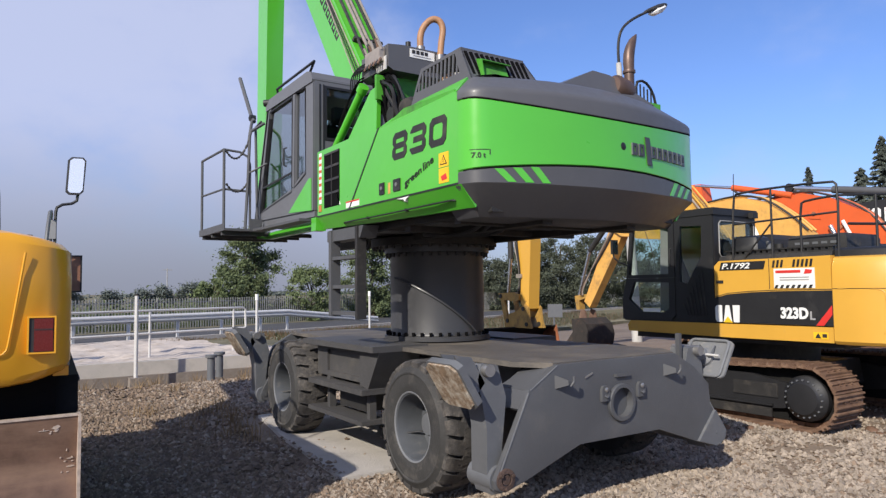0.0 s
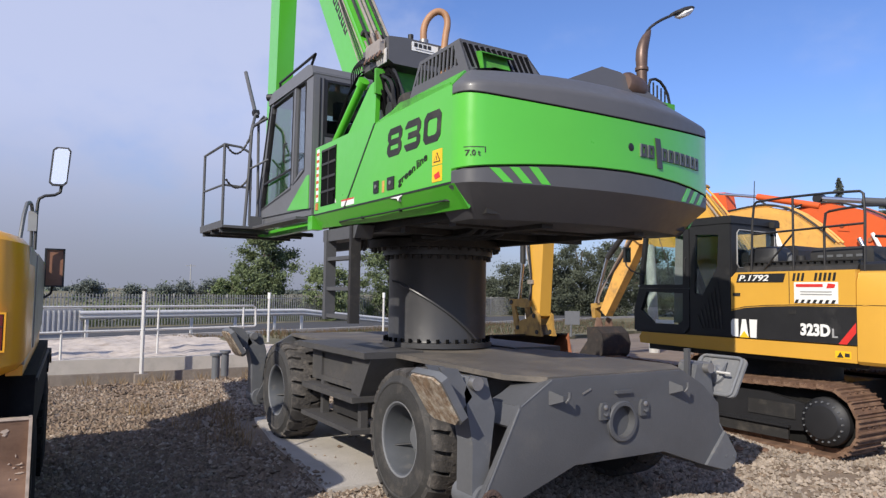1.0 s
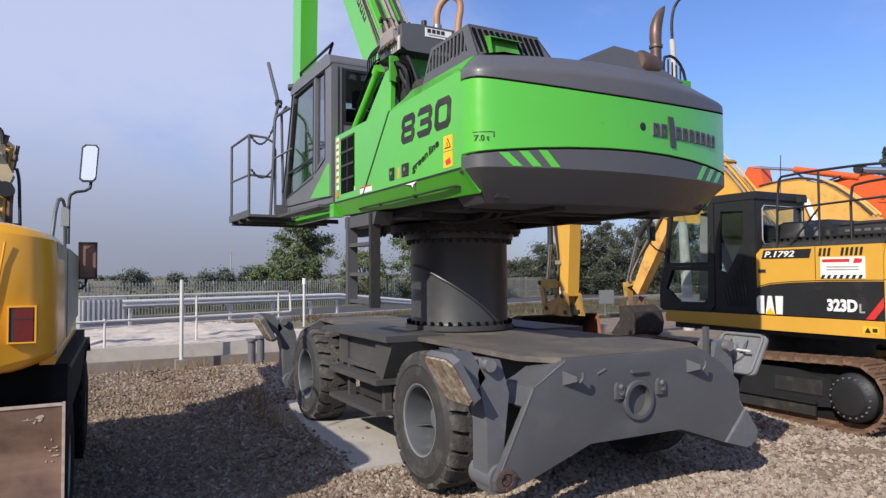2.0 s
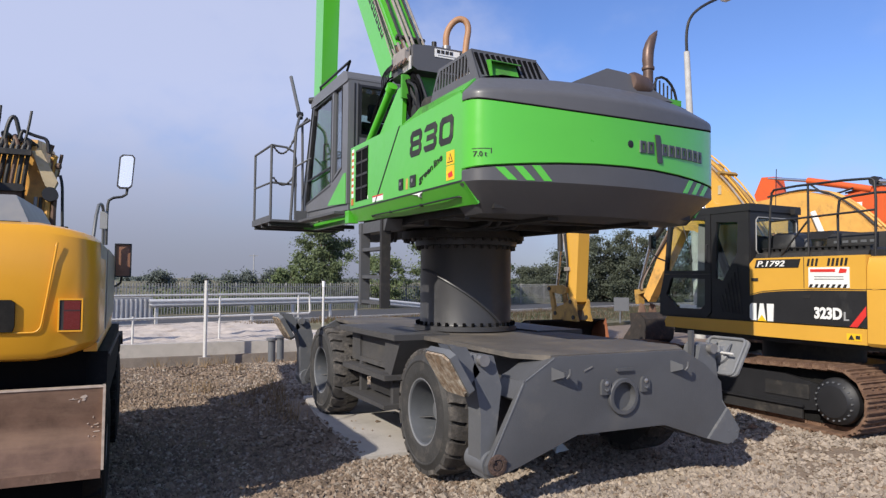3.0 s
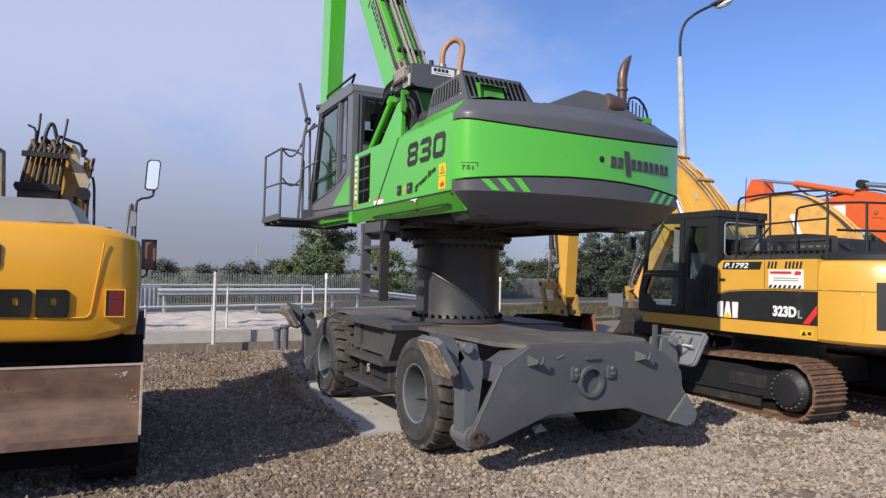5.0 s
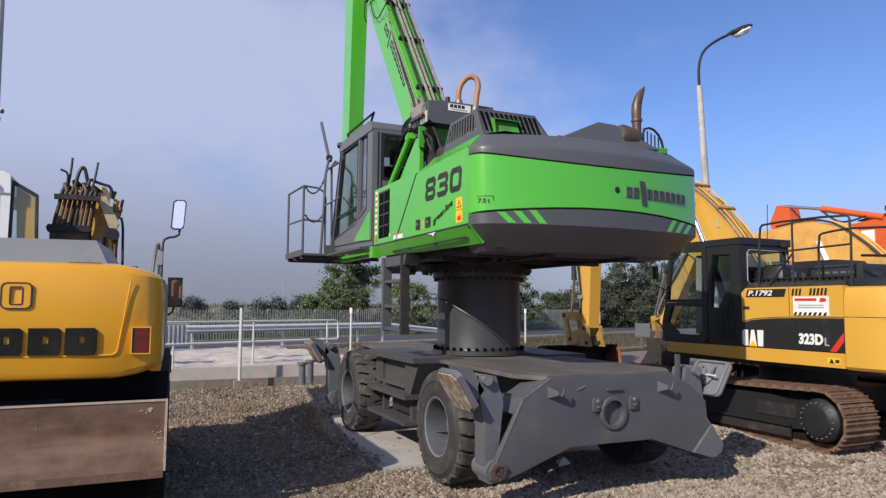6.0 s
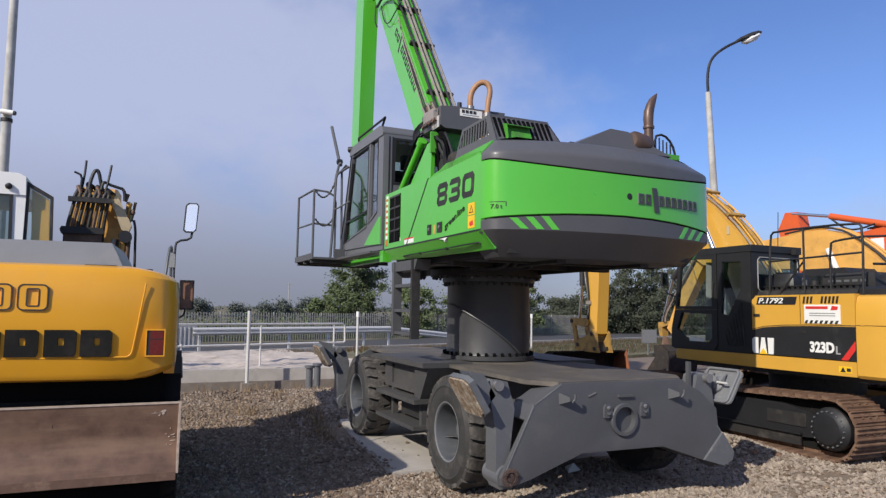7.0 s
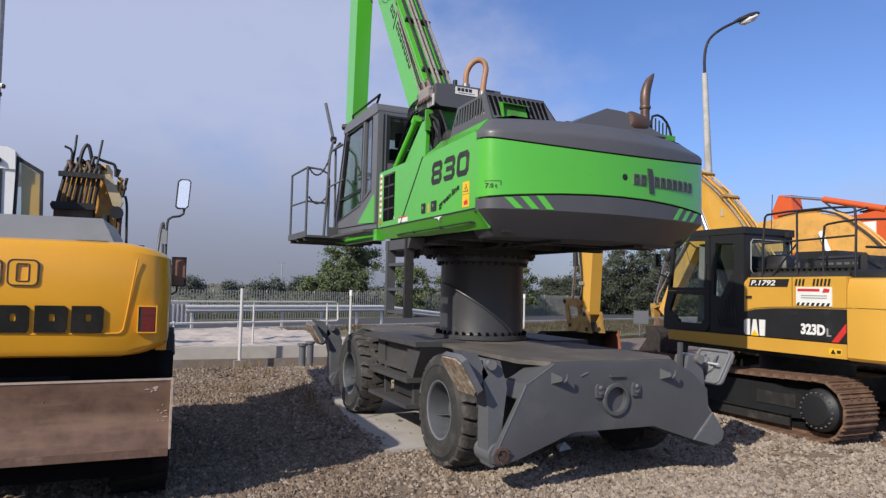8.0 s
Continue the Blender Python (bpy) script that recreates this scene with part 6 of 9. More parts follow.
for k in range(8):
    y = 4.98 - 0.052 * k - (0.10 if k > 2 else 0)
    part("hood_slit", prism(B(), [(y, 2.115), (y - 0.028, 2.115), (y - 0.045, 2.205), (y - 0.017, 2.205)], "x", XS - 0.004, XS + 0.01), BLACK, hood)
sign = part("sale_sign", box(B(), XS - 0.008, XS + 0.002, 4.455, 4.955, 1.86, 2.10), WHITE, hood, "white sign with red bars and a striped edge")
part("sign_bar", box(B(), XS - 0.012, XS - 0.006, 4.62, 4.93, 2.045, 2.078), RED, sign)
part("sign_bar", prism(B(), [(4.58, 2.03), (4.49, 2.035), (4.48, 2.075), (4.56, 2.085)], "x", XS - 0.012, XS - 0.006), RED, sign)
for z in (1.985, 1.955):
    part("sign_bar", box(B(), XS - 0.012, XS - 0.006, 4.52, 4.88, z, z + 0.012), SIGNGREY, sign)
for k in range(7):
    part("sign_stripe", prism(B(), [(4.95 - 0.07 * k, 1.862), (4.915 - 0.07 * k, 1.862), (4.895 - 0.07 * k, 1.90), (4.93 - 0.07 * k, 1.90)], "x", XS - 0.012, XS - 0.006), BLACK, sign)
part("door_latch", box(B(), XS - 0.012, XS, 4.93, 5.03, 1.73, 1.77), SOOT, hood, bevel=0.006)
part("side_marker", box(B(), XS - 0.008, XS, 5.66, 5.76, 1.93, 1.97), SOOT, hood)
part("door_gap", box(B(), XS - 0.003, XS + 0.01, 5.015, 5.022, 1.85, 2.225), SOOT, hood)
# far side, so that the body is closed
part("right_door", box(B(), XR - 0.1, XR, 4.27, 7.0, 1.24, 2.1), GOLDYEL, trk, bevel=0.03)
part("engine_cover", prism(B(), [(XS + 0.08, 2.20), (XS + 0.12, 2.29), (XS + 0.3, 2.30), (XR - 0.3, 2.36), (XR - 0.08, 2.25), (XR - 0.08, 1.4), (XS + 0.08, 1.4)], "y", 4.3, 5.78), SOOT, trk, "black engine cover", bevel=0.02)
grate = part("cover_grating", box(B(), XS + 0.15, XS + 0.24, 4.30, 5.72, 2.345, 2.36), BLACK, trk, "black non-slip grating")
for k in range(17):
    part("grating_slat", box(B(), XS + 0.16, XS + 0.22, 4.32 + 0.083 * k, 4.365 + 0.083 * k, 2.29, 2.345), BLACK, grate)
part("cover_step", box(B(), XS + 0.14, XS + 0.5, 4.3, 5.7, 2.29, 2.31), SOOT, trk)
# counterweight
plan = [(XS, 4.262), (XS + 0.005, 4.0), (XS + 0.05, 3.72), (XS + 0.16, 3.48), (XS + 0.36, 3.30), (XS + 0.7, 3.18), (EX, 3.12)]
plan = plan + [(2 * EX - x, y) for x, y in plan[-2::-1]]


def cw2(i, z):
    return [(EX + (x - EX) * (1.4 - i) / 1.4, y + i * (0 if y > 4.2 else 1), z) for x, y in plan]


cwt = part("counterweight", loft(B(), [cw2(0.12, 1.20), cw2(0.03, 1.215), cw2(0.0, 1.25), cw2(0.0, 1.84), cw2(0.01, 2.10), cw2(0.05, 2.20), cw2(0.12, 2.235)]), GOLDYEL, trk, "smooth yellow counterweight")
part("rear_cover", loft(B(), [cw2(0.09, 2.22), cw2(0.09, 2.29), cw2(0.12, 2.315), cw2(0.2, 2.325)]), BLACK, trk, "glossy black rear engine cover")
part("casting_line", loft(B(), [[(x, y - 0.002, 1.845) for x, y in plan[:7]] + [(x + 0.02, y + 0.02, 1.845) for x, y in plan[6::-1]], [(x - 0.004, y - 0.002, 1.853) for x, y in plan[:7]] + [(x + 0.02, y + 0.02, 1.853) for x, y in plan[6::-1]]]), SOOT, cwt)
wrap = [(8.655, 3.605), (8.72, 3.48), (8.92, 3.30), (9.26, 3.18), (9.75, 3.14)]


def wrapped(name, pts, z0, z1, mat, proud, label=""):
    """A thin plate that follows the rounded rear corner."""
    return part(name, loft(B(), [[(x - proud, y - proud, z) for x, y in pts] + [(x + 0.02, y + 0.02, z) for x, y in pts[::-1]] for z in (z0, z1)]), mat, cwt, label)


wrapped("rear_decal", wrap, 1.42, 1.96, BLACK, 0.012, "black rear decal panel")
wrapped("mark_shape", [(8.70, 3.515), (8.72, 3.48), (8.79, 3.417)], 1.47, 1.90, WHITE, 0.017)
part("crease", tube(B(), [(XS + 0.0, 4.2, 1.845), (XS + 0.03, 3.85, 1.845), (XS + 0.045, 3.75, 1.83), (XS + 0.05, 3.72, 1.78), (XS + 0.05, 3.72, 1.40), (XS + 0.045, 3.76, 1.35)], 0.006, 6, 1), GOLDYEL, cwt)
# cab
c0, c1 = 5.80, 7.37
cb = part("cab", box(B(), XS + 0.02, XS + 1.0, c0, c1, 1.40, 1.48), BLACK, trk, "black operator cab with large windows", bevel=0.02)
upper_hole = [(7.248, 2.075), (7.15, 2.81), (6.515, 2.79), (6.53, 2.075)]
lower_hole = [(7.155, 1.975), (7.262, 1.715), (7.03, 1.53), (6.60, 1.53), (6.53, 1.595), (6.525, 1.955)]
rear_hole = [(6.325, 2.74), (5.97, 2.72), (5.99, 2.30), (6.22, 1.93), (6.345, 1.96)]
far_hole = [(7.30, 1.60), (7.30, 1.78), (7.13, 2.80), (5.92, 2.80), (5.92, 1.60)]
part("cab_door", ring_panel(B(), [(7.30, 2.025), (7.20, 2.90), (6.425, 2.90), (6.425, 2.025)], upper_hole, "x", XS - 0.006, XS + 0.05), BLACK, cb, bevel=0.01)
part("cab_door", ring_panel(B(), [(7.30, 2.022), (7.385, 1.715), (7.385, 1.42), (6.50, 1.42), (6.425, 1.50), (6.425, 2.022)], lower_hole, "x", XS - 0.006, XS + 0.05), BLACK, cb, bevel=0.01)
part("cab_frame", ring_panel(B(), [(6.415, 2.90), (c0, 2.90), (c0, 2.25), (c0, 1.42), (6.415, 1.42)], rear_hole, "x", XS, XS + 0.05), BLACK, cb, bevel=0.01)
part("cab_frame", ring_panel(B(), [(7.385, 1.42), (7.385, 1.75), (7.20, 2.90), (c0, 2.90), (c0, 1.42)], far_hole, "x", XS + 0.95, XS + 1.0), BLACK, cb, bevel=0.01)
for hole, x in ((upper_hole, XS + 0.02), (lower_hole, XS + 0.02), (rear_hole, XS + 0.02), (far_hole, XS + 0.97)):
    cy, cz = sum(p[0] for p in hole) / len(hole), sum(p[1] for p in hole) / len(hole)
    g = part("window_pane", prism(B(), [(cy + (a - cy) * 1.05, cz + (b - cz) * 1.05) for a, b in hole], "x", x, x + 0.006), GLASS, cb)
    g.visible_shadow = False
part("door_grip", tube(B(), [(XS - 0.006, 6.47, 2.18), (XS - 0.04, 6.47, 2.2), (XS - 0.04, 6.47, 2.42), (XS - 0.006, 6.47, 2.44)], 0.009, 6), SOOT, cb)
part("wiper", tube(B(), [(XS - 0.012, 6.95, 2.80), (XS - 0.018, 6.80, 2.45), (XS - 0.014, 6.74, 2.2)], 0.006, 5), SOOT, cb)
for k in range(7):
    part("panel_louvre", beam(B(), (XS - 0.004, 5.92 + 0.05 * k, 1.50), (XS - 0.004, 5.90 + 0.05 * k + 0.09, 2.12 - 0.075 * k), 0.012, 0.02), SOOT, cb)
part("cab_roof", prism(B(), [(c0 - 0.03, 2.86), (c0 - 0.03, 2.955), (7.10, 2.955), (7.24, 2.90), (7.24, 2.86)], "x", XS - 0.01, XS + 1.01), BLACK, cb, bevel=0.02)
part("roof_lamp", box(B(), XS + 0.80, XS + 0.92, c0 - 0.10, c0 - 0.03, 2.84, 2.92), SOOT, cb, bevel=0.01)
part("cab_rear", ring_panel(B(), [(XS + 0.02, 1.46), (XS + 0.98, 1.46), (XS + 0.98, 2.9), (XS + 0.02, 2.9)], [(XS + 0.135, 2.30), (XS + 0.93, 2.32), (XS + 0.93, 2.77), (XS + 0.135, 2.77)], "y", c0 - 0.01, c0 + 0.05), BLACK, cb, bevel=0.012)
gasket = [(XS + 0.13, 2.34), (XS + 0.17, 2.29), (XS + 0.90, 2.31), (XS + 0.94, 2.35), (XS + 0.94, 2.74), (XS + 0.90, 2.78), (XS + 0.17, 2.78), (XS + 0.13, 2.74)]
# grey paints the pale reflection along a black rubber seal
part("rear_gasket", tube(B(), [(x, c0 - 0.014, z) for x, z in gasket + gasket[:1]], 0.008, 6), SIGNGREY, cb, "rubber window seal, greyed for its reflection")
g = part("rear_pane", box(B(), XS + 0.12, XS + 0.95, c0 + 0.01, c0 + 0.016, 2.28, 2.80), GLASS, cb)
g.visible_shadow = False
g = part("windscreen", loft(B(), [[(XS + 0.06, c1 - 0.04 + o, 1.75), (XS + 0.94, c1 - 0.04 + o, 1.75), (XS + 0.94, 7.18 + o, 2.87), (XS + 0.06, 7.18 + o, 2.87)] for o in (0, 0.006)]), GLASS, cb)
g.visible_shadow = False
st = part("operator_seat", box(B(), XS + 0.25, XS + 0.75, 6.1, 6.6, 1.75, 1.9), SEATCLOTH, cb, "dark seat with a pale cover", bevel=0.05)
part("seat_back", loft(B(), [[(XS + 0.27, 6.05 - k, z), (XS + 0.73, 6.05 - k, z), (XS + 0.73, 6.2 - k, z), (XS + 0.27, 6.2 - k, z)] for k, z in ((0, 1.85), (0.05, 2.3), (0.08, 2.55))]), SEATCLOTH, st, bevel=0.05)
part("sun_curtain", loft(B(), [[(XS + 0.10, 6.75 + dy, z), (XS + 0.16, 6.62 + dy, z), (XS + 0.12, 6.55 + dy, z), (XS + 0.11, 6.56 + dy, z), (XS + 0.13, 6.62 + dy, z), (XS + 0.09, 6.74 + dy, z)] for dy, z in ((0.02, 1.55), (0, 2.1), (-0.02, 2.75))]), HOODGREY, cb, "pale folded curtain", bevel=0)
bm = B()
box(bm, XS - 0.0, XS + 0.016, 6.70, 7.0, 1.535, 1.585)
part("door_sticker", bm, WHITE, cb)
# fixtures on the cover
part("air_intake", loft(B(), [[(XS + 0.44 + dx * k, 5.52 + dy * k, z) for dx, dy in ((-0.17, -0.2), (0.17, -0.2), (0.2, -0.16), (0.2, 0.16), (0.17, 0.2), (-0.17, 0.2), (-0.2, 0.16), (-0.2, -0.16))] for k, z in ((0.85, 2.29), (1.0, 2.33), (0.97, 2.44), (0.80, 2.53), (0.60, 2.555))]), BLACK, trk, "black domed air intake", bevel=0.012)
hump = part("engine_hump", loft(B(), [[(XS + 0.42 + a, 4.28 + a, z), (XS + 1.25, 4.28 + a, z), (XS + 1.25, 5.0 - a, z), (XS + 0.42 + a, 5.0 - a, z)] for a, z in ((0, 2.30), (0.0, 2.46), (0.04, 2.52))]), SOOT, trk, "black raised engine hump", bevel=0.015)
for k in range(5):
    part("hump_slot", box(B(), XS + 0.415, XS + 0.425, 4.40 + 0.11 * k, 4.47 + 0.11 * k, 2.40, 2.43), RIM, hump)
part("filler_cap", cyl(B(), (XS + 0.42, 5.12, 2.29), (XS + 0.42, 5.12, 2.43), 0.055, seg=14), SOOT, trk, bevel=0.008)
part("filler_cap", cyl(B(), (XS + 0.36, 5.22, 2.29), (XS + 0.36, 5.22, 2.47), 0.035, seg=12), RIM, trk, bevel=0.006)
rx = XS + 0.10
rails = part("hand_rail", tube(B(), [(rx, 5.57, 2.24), (rx, 5.54, 3.05), (rx, 5.47, 3.12), (rx, 4.27, 3.11), (rx, 4.20, 3.05), (rx, 4.22, 2.22)], 0.015, 8, 1), BLACK, trk, "black tubular hand rails")
part("rail_bar", tube(B(), [(rx, 5.55, 2.70), (rx, 4.21, 2.74)], 0.013, 8), BLACK, rails)
part("rail_post", tube(B(), [(rx, 5.02, 2.24), (rx, 5.02, 3.11)], 0.014, 8), BLACK, rails)
part("rail_bar", tube(B(), [(rx + 0.05, 4.68, 2.26), (rx + 0.05, 4.68, 2.88), (rx + 0.06, 4.60, 2.92), (rx + 0.1, 4.15, 2.95), (rx + 1.2, 3.7, 2.95), (rx + 1.25, 3.7, 2.26)], 0.015, 8, 1), BLACK, rails)
part("rail_post", tube(B(), [(rx + 0.45, 4.0, 2.24), (rx + 0.45, 4.0, 2.95)], 0.016, 8), BLACK, rails)
part("rail_bar", tube(B(), [(rx + 0.1, 4.15, 2.60), (rx + 1.2, 3.7, 2.60)], 0.016, 8), BLACK, rails)
part("rail_brace", tube(B(), [(rx, 5.4, 2.26), (rx, 5.02, 2.68)], 0.012, 8), BLACK, rails)
part("cab_aerial", tube(B(), [(XS + 0.8, 6.0, 2.97), (XS + 0.8, 5.98, 3.5)], 0.006, 5), BLACK, cb)
dm = part("rear_mirror", box(B(), XS - 0.16, XS - 0.04, 7.42, 7.46, 2.40, 2.62), BLACK, cb, "black door mirror", bevel=0.02)
part("mirror_glass", box(B(), XS - 0.15, XS - 0.05, 7.414, 7.42, 2.42, 2.60), DARKGLASS, dm)
part("mirror_stay", tube(B(), [(XS, 7.2, 2.2), (XS - 0.12, 7.42, 2.3), (XS - 0.14, 7.45, 2.5)], 0.012, 6, 1), BLACK, cb)
# boom, stick and a wide ditching bucket
b0, b1 = 9.68, 10.12
bp = [(6.35, 1.75), (6.75, 1.65), (7.5, 2.65), (8.2, 3.35), (8.9, 3.72), (9.8, 3.85), (11.05, 3.98), (11.35, 4.2), (11.2, 4.45), (9.9, 4.55), (8.9, 4.50), (8.2, 4.25), (7.6, 3.85), (7.0, 3.25), (6.45, 2.35)]
bo = part("boom", prism(B(), bp, "x", b0, b1), GOLDYEL, trk, "arched yellow boom", bevel=0.02)
for k in range(4):
    x = b0 + 0.06 + 0.1 * k
    part("boom_pipe", tube(B(), [(x, y - 0.03, z + 0.06 + 0.02 * (k % 2)) for y, z in ((6.5, 2.5), (7.0, 3.25), (7.6, 3.85), (8.2, 4.25), (8.9, 4.50), (9.9, 4.55), (11.1, 4.42))], 0.015, 7, 1), (PIPE, GOLDYEL, DIRTYEL, OLDYEL)[k], bo)
for y, z, a in ((7.3, 3.6, 0.75), (7.85, 4.08, 0.60), (8.5, 4.42, 0.35), (9.3, 4.58, 0.1)):
    part("pipe_clamp", beam(B(), (b0 + 0.02, y - 0.03, z + 0.05), (b1 - 0.02, y - 0.03, z + 0.05), 0.06, 0.045, up=(0, -math.sin(a), math.cos(a))), DIRTYEL, bo, bevel=0.006)
    part("pipe_clamp", box(B(), b0 - 0.012, b0, y - 0.10, y - 0.04, z - 0.30, z - 0.16), PALEYEL, bo)
s0, s1 = 9.76, 10.04
sk = part("stick", prism(B(), [(10.80, 4.75), (11.25, 4.85), (11.50, 4.2), (11.31, 2.9), (11.22, 1.60), (11.10, 1.42), (10.98, 1.48), (10.88, 2.9), (10.62, 4.2)], "x", s0, s1), GOLDYEL, trk, "yellow stick hanging upright", bevel=0.02)
part("bucket_cylinder", cyl(B(), (9.9, 11.72, 3.9), (9.9, 11.70, 2.55), 0.06), SOOT, sk)
part("cylinder_rod", cyl(B(), (9.9, 11.70, 2.55), (9.9, 11.80, 1.80), 0.035), CHROME, sk)
for k in range(3):
    part("stick_hose", tube(B(), [(s0 - 0.02, 11.46 - 0.04 * k, 3.7), (s0 - 0.03, 11.38 - 0.05 * k, 2.8), (s0 - 0.03, 11.26 - 0.03 * k, 2.45 - 0.1 * k), (s0 - 0.02, 11.22, 2.05 - 0.06 * k), (s0 - 0.03, 11.28 - 0.03 * k, 1.85), (s0 + 0.02, 11.32, 1.68)], 0.014, 7, 2), (PIPE, SOOT, BLACK)[k], sk)
part("hose_clamp", box(B(), s0 - 0.04, s0, 11.16, 11.32, 2.12, 2.2), PIPE, sk, bevel=0.006)
for x in (s0 - 0.06, s1 + 0.0):
    part("bucket_link", prism(B(), [(11.90, 1.80), (11.86, 1.68), (11.35, 1.62), (11.22, 1.66), (11.22, 1.76), (11.35, 1.82)], "x", x, x + 0.06), DIRTYEL, sk, "grimy ochre bucket linkage", bevel=0.01)
    part("bucket_link", prism(B(), [(11.86, 1.78), (11.76, 1.78), (11.60, 1.30), (11.52, 1.12), (11.66, 1.10), (11.74, 1.28)], "x", x + 0.005, x + 0.055), DIRTYEL, sk, bevel=0.01)
    part("coupler_cheek", prism(B(), [(11.72, 1.16), (11.55, 1.36), (11.30, 1.42), (11.05, 1.58), (10.95, 1.50), (10.92, 1.25), (10.85, 1.08), (11.70, 1.08)], "x", x, x + 0.06), DIRTYEL, sk, "grimy ochre quick coupler", bevel=0.012)
    for y, z in ((11.82, 1.74), (11.60, 1.22), (11.08, 1.48), (10.98, 1.16)):
        part("link_pin", cyl(B(), (x - 0.02, y, z), (x + 0.08, y, z), 0.045, seg=12), SOOT, sk)
part("coupler_core", prism(B(), [(11.5, 1.10), (11.4, 1.28), (11.1, 1.30), (11.0, 1.10)], "x", s0, s1), SOOT, sk, bevel=0.01)
arc = [(11.35 + 0.50 * math.cos(radians(a)), 0.74 + 0.36 * math.sin(radians(a))) for a in range(-110, 110, 20)]
bk = part("bucket", loft(B(), [[(x, y, z) for y, z in arc] + [(x, 11.35 + (y - 11.35) * 0.93, 0.74 + (z - 0.74) * 0.92) for y, z in arc[::-1]] for x in (8.85, 10.87)]), MUDSTEEL, trk, "dark wide ditching bucket with its mouth towards the machine", bevel=0.008)
for x in (8.85, 10.84):
    part("bucket_side", prism(B(), arc, "x", x, x + 0.03), REDRUST if x > 10 else MUDSTEEL, bk, "rusty orange bucket side" if x > 10 else "")
for s in (-0.36, 0.36):
    part("lift_cylinder", cyl(B(), (9.9 + s, 6.75, 1.5), (9.9 + s, 7.33, 2.85), 0.065), SOOT, trk)
    part("lift_rod", cyl(B(), (9.9 + s, 7.33, 2.85), (9.9 + s, 7.78, 3.80), 0.05), CHROME, trk)
    part("rod_eye", cyl(B(), (9.9 + s - 0.06, 7.79, 3.82), (9.9 + s + 0.06, 7.79, 3.82), 0.10, seg=18), DIRTYEL, trk, bevel=0.008)
# ---- yellow wheeled excavator, seen from behind ----
LX, LY = -0.45, 7.2
XR2, XL2, YB = 0.93, -1.59, 5.05
whl = thing("wheeled_excavator", (LX, LY, 0), "deep yellow wheeled excavator with a raised dozer blade at its rear", "excavator")


TURN = Matrix.Translation((XR2, YB, 0)) @ Matrix.Rotation(radians(-3.3), 4, "Z") @ Matrix.Translation((-XR2, -YB, 0))


def turned(ob):
    """The upper carriage is slewed a little against the chassis."""
    shift = Matrix.Translation(-base_of(ob)) @ TURN @ Matrix.Translation(base_of(ob))
    ob.data.transform(shift)
    return ob


def rear_plan(i):
    half = [(0.0, 0.0), (0.55, 0.005), (0.95, 0.02), (1.12, 0.05), (1.20, 0.11), (1.245, 0.20), (1.26, 0.34)]
    cx = (XR2 + XL2) / 2
    pts = [(cx - x, y) for x, y in half[:0:-1]] + half_shift(half, cx)
    return [(cx + (x - cx) * (1.26 - i) / 1.26, YB + y + i * (1 if y < 0.3 else 0)) for x, y in pts] + [(XR2 - i, YB + 1.0), (XL2 + i, YB + 1.0)]


def half_shift(half, cx):
    return [(cx + x, y) for x, y in half]


def lz(f):
    cx = (XR2 + XL2) / 2
    return lambda x: f(abs(x - cx) / 1.26)


def lring(i, f):
    g = lz(f)
    return [(x, y, g(x)) for x, y in rear_plan(i)]


tail = turned(part("counterweight", loft(B(), [lring(0.10, lambda u: 1.325 + 0.07 * max(0, u - 0.75) / 0.25), lring(0.03, lambda u: 1.345 + 0.07 * max(0, u - 0.75) / 0.25), lring(0.0, lambda u: 1.39 + 0.07 * max(0, u - 0.75) / 0.25), lring(0.0, lambda u: 2.0), lring(0.012, lambda u: 2.22 - 0.05 * max(0, u - 0.72) / 0.28), lring(0.05, lambda u: 2.275 - 0.07 * max(0, u - 0.72) / 0.28), lring(0.12, lambda u: 2.295 - 0.08 * max(0, u - 0.72) / 0.28)]), DEEPYEL, whl, "smooth deep yellow counterweight"))
turned(part("raised_crease", tube(B(), [(XR2 - 0.262, YB + 0.012, 2.15), (XR2 - 0.338, YB + 0.006, 1.60), (XR2 - 0.352, YB + 0.005, 1.545), (XR2 - 0.40, YB + 0.004, 1.522), (XL2 + 0.4, YB + 0.004, 1.515)], 0.007, 8, 1), DEEPYEL, tail))
lampf = turned(part("rear_light", ring_panel(B(), [(XR2 - 0.245, 1.53), (XR2 - 0.09, 1.53), (XR2 - 0.09, 1.76), (XR2 - 0.245, 1.76)], [(XR2 - 0.235, 1.54), (XR2 - 0.10, 1.54), (XR2 - 0.10, 1.75), (XR2 - 0.235, 1.75)], "y", YB - 0.004, YB + 0.09), DEEPYEL, tail, "red rear light in a recess"))
turned(part("light_well", box(B(), XR2 - 0.237, XR2 - 0.098, YB + 0.004, YB + 0.088, 1.538, 1.752), SOOT, lampf))
turned(part("light_lens", box(B(), XR2 - 0.208, XR2 - 0.106, YB - 0.006, YB + 0.06, 1.545, 1.745), REDLENS, lampf, "dark red lens", bevel=0.008))
turned(part("light_divider", box(B(), XR2 - 0.206, XR2 - 0.108, YB - 0.0085, YB + 0.0, 1.675, 1.682), BLACK, lampf))
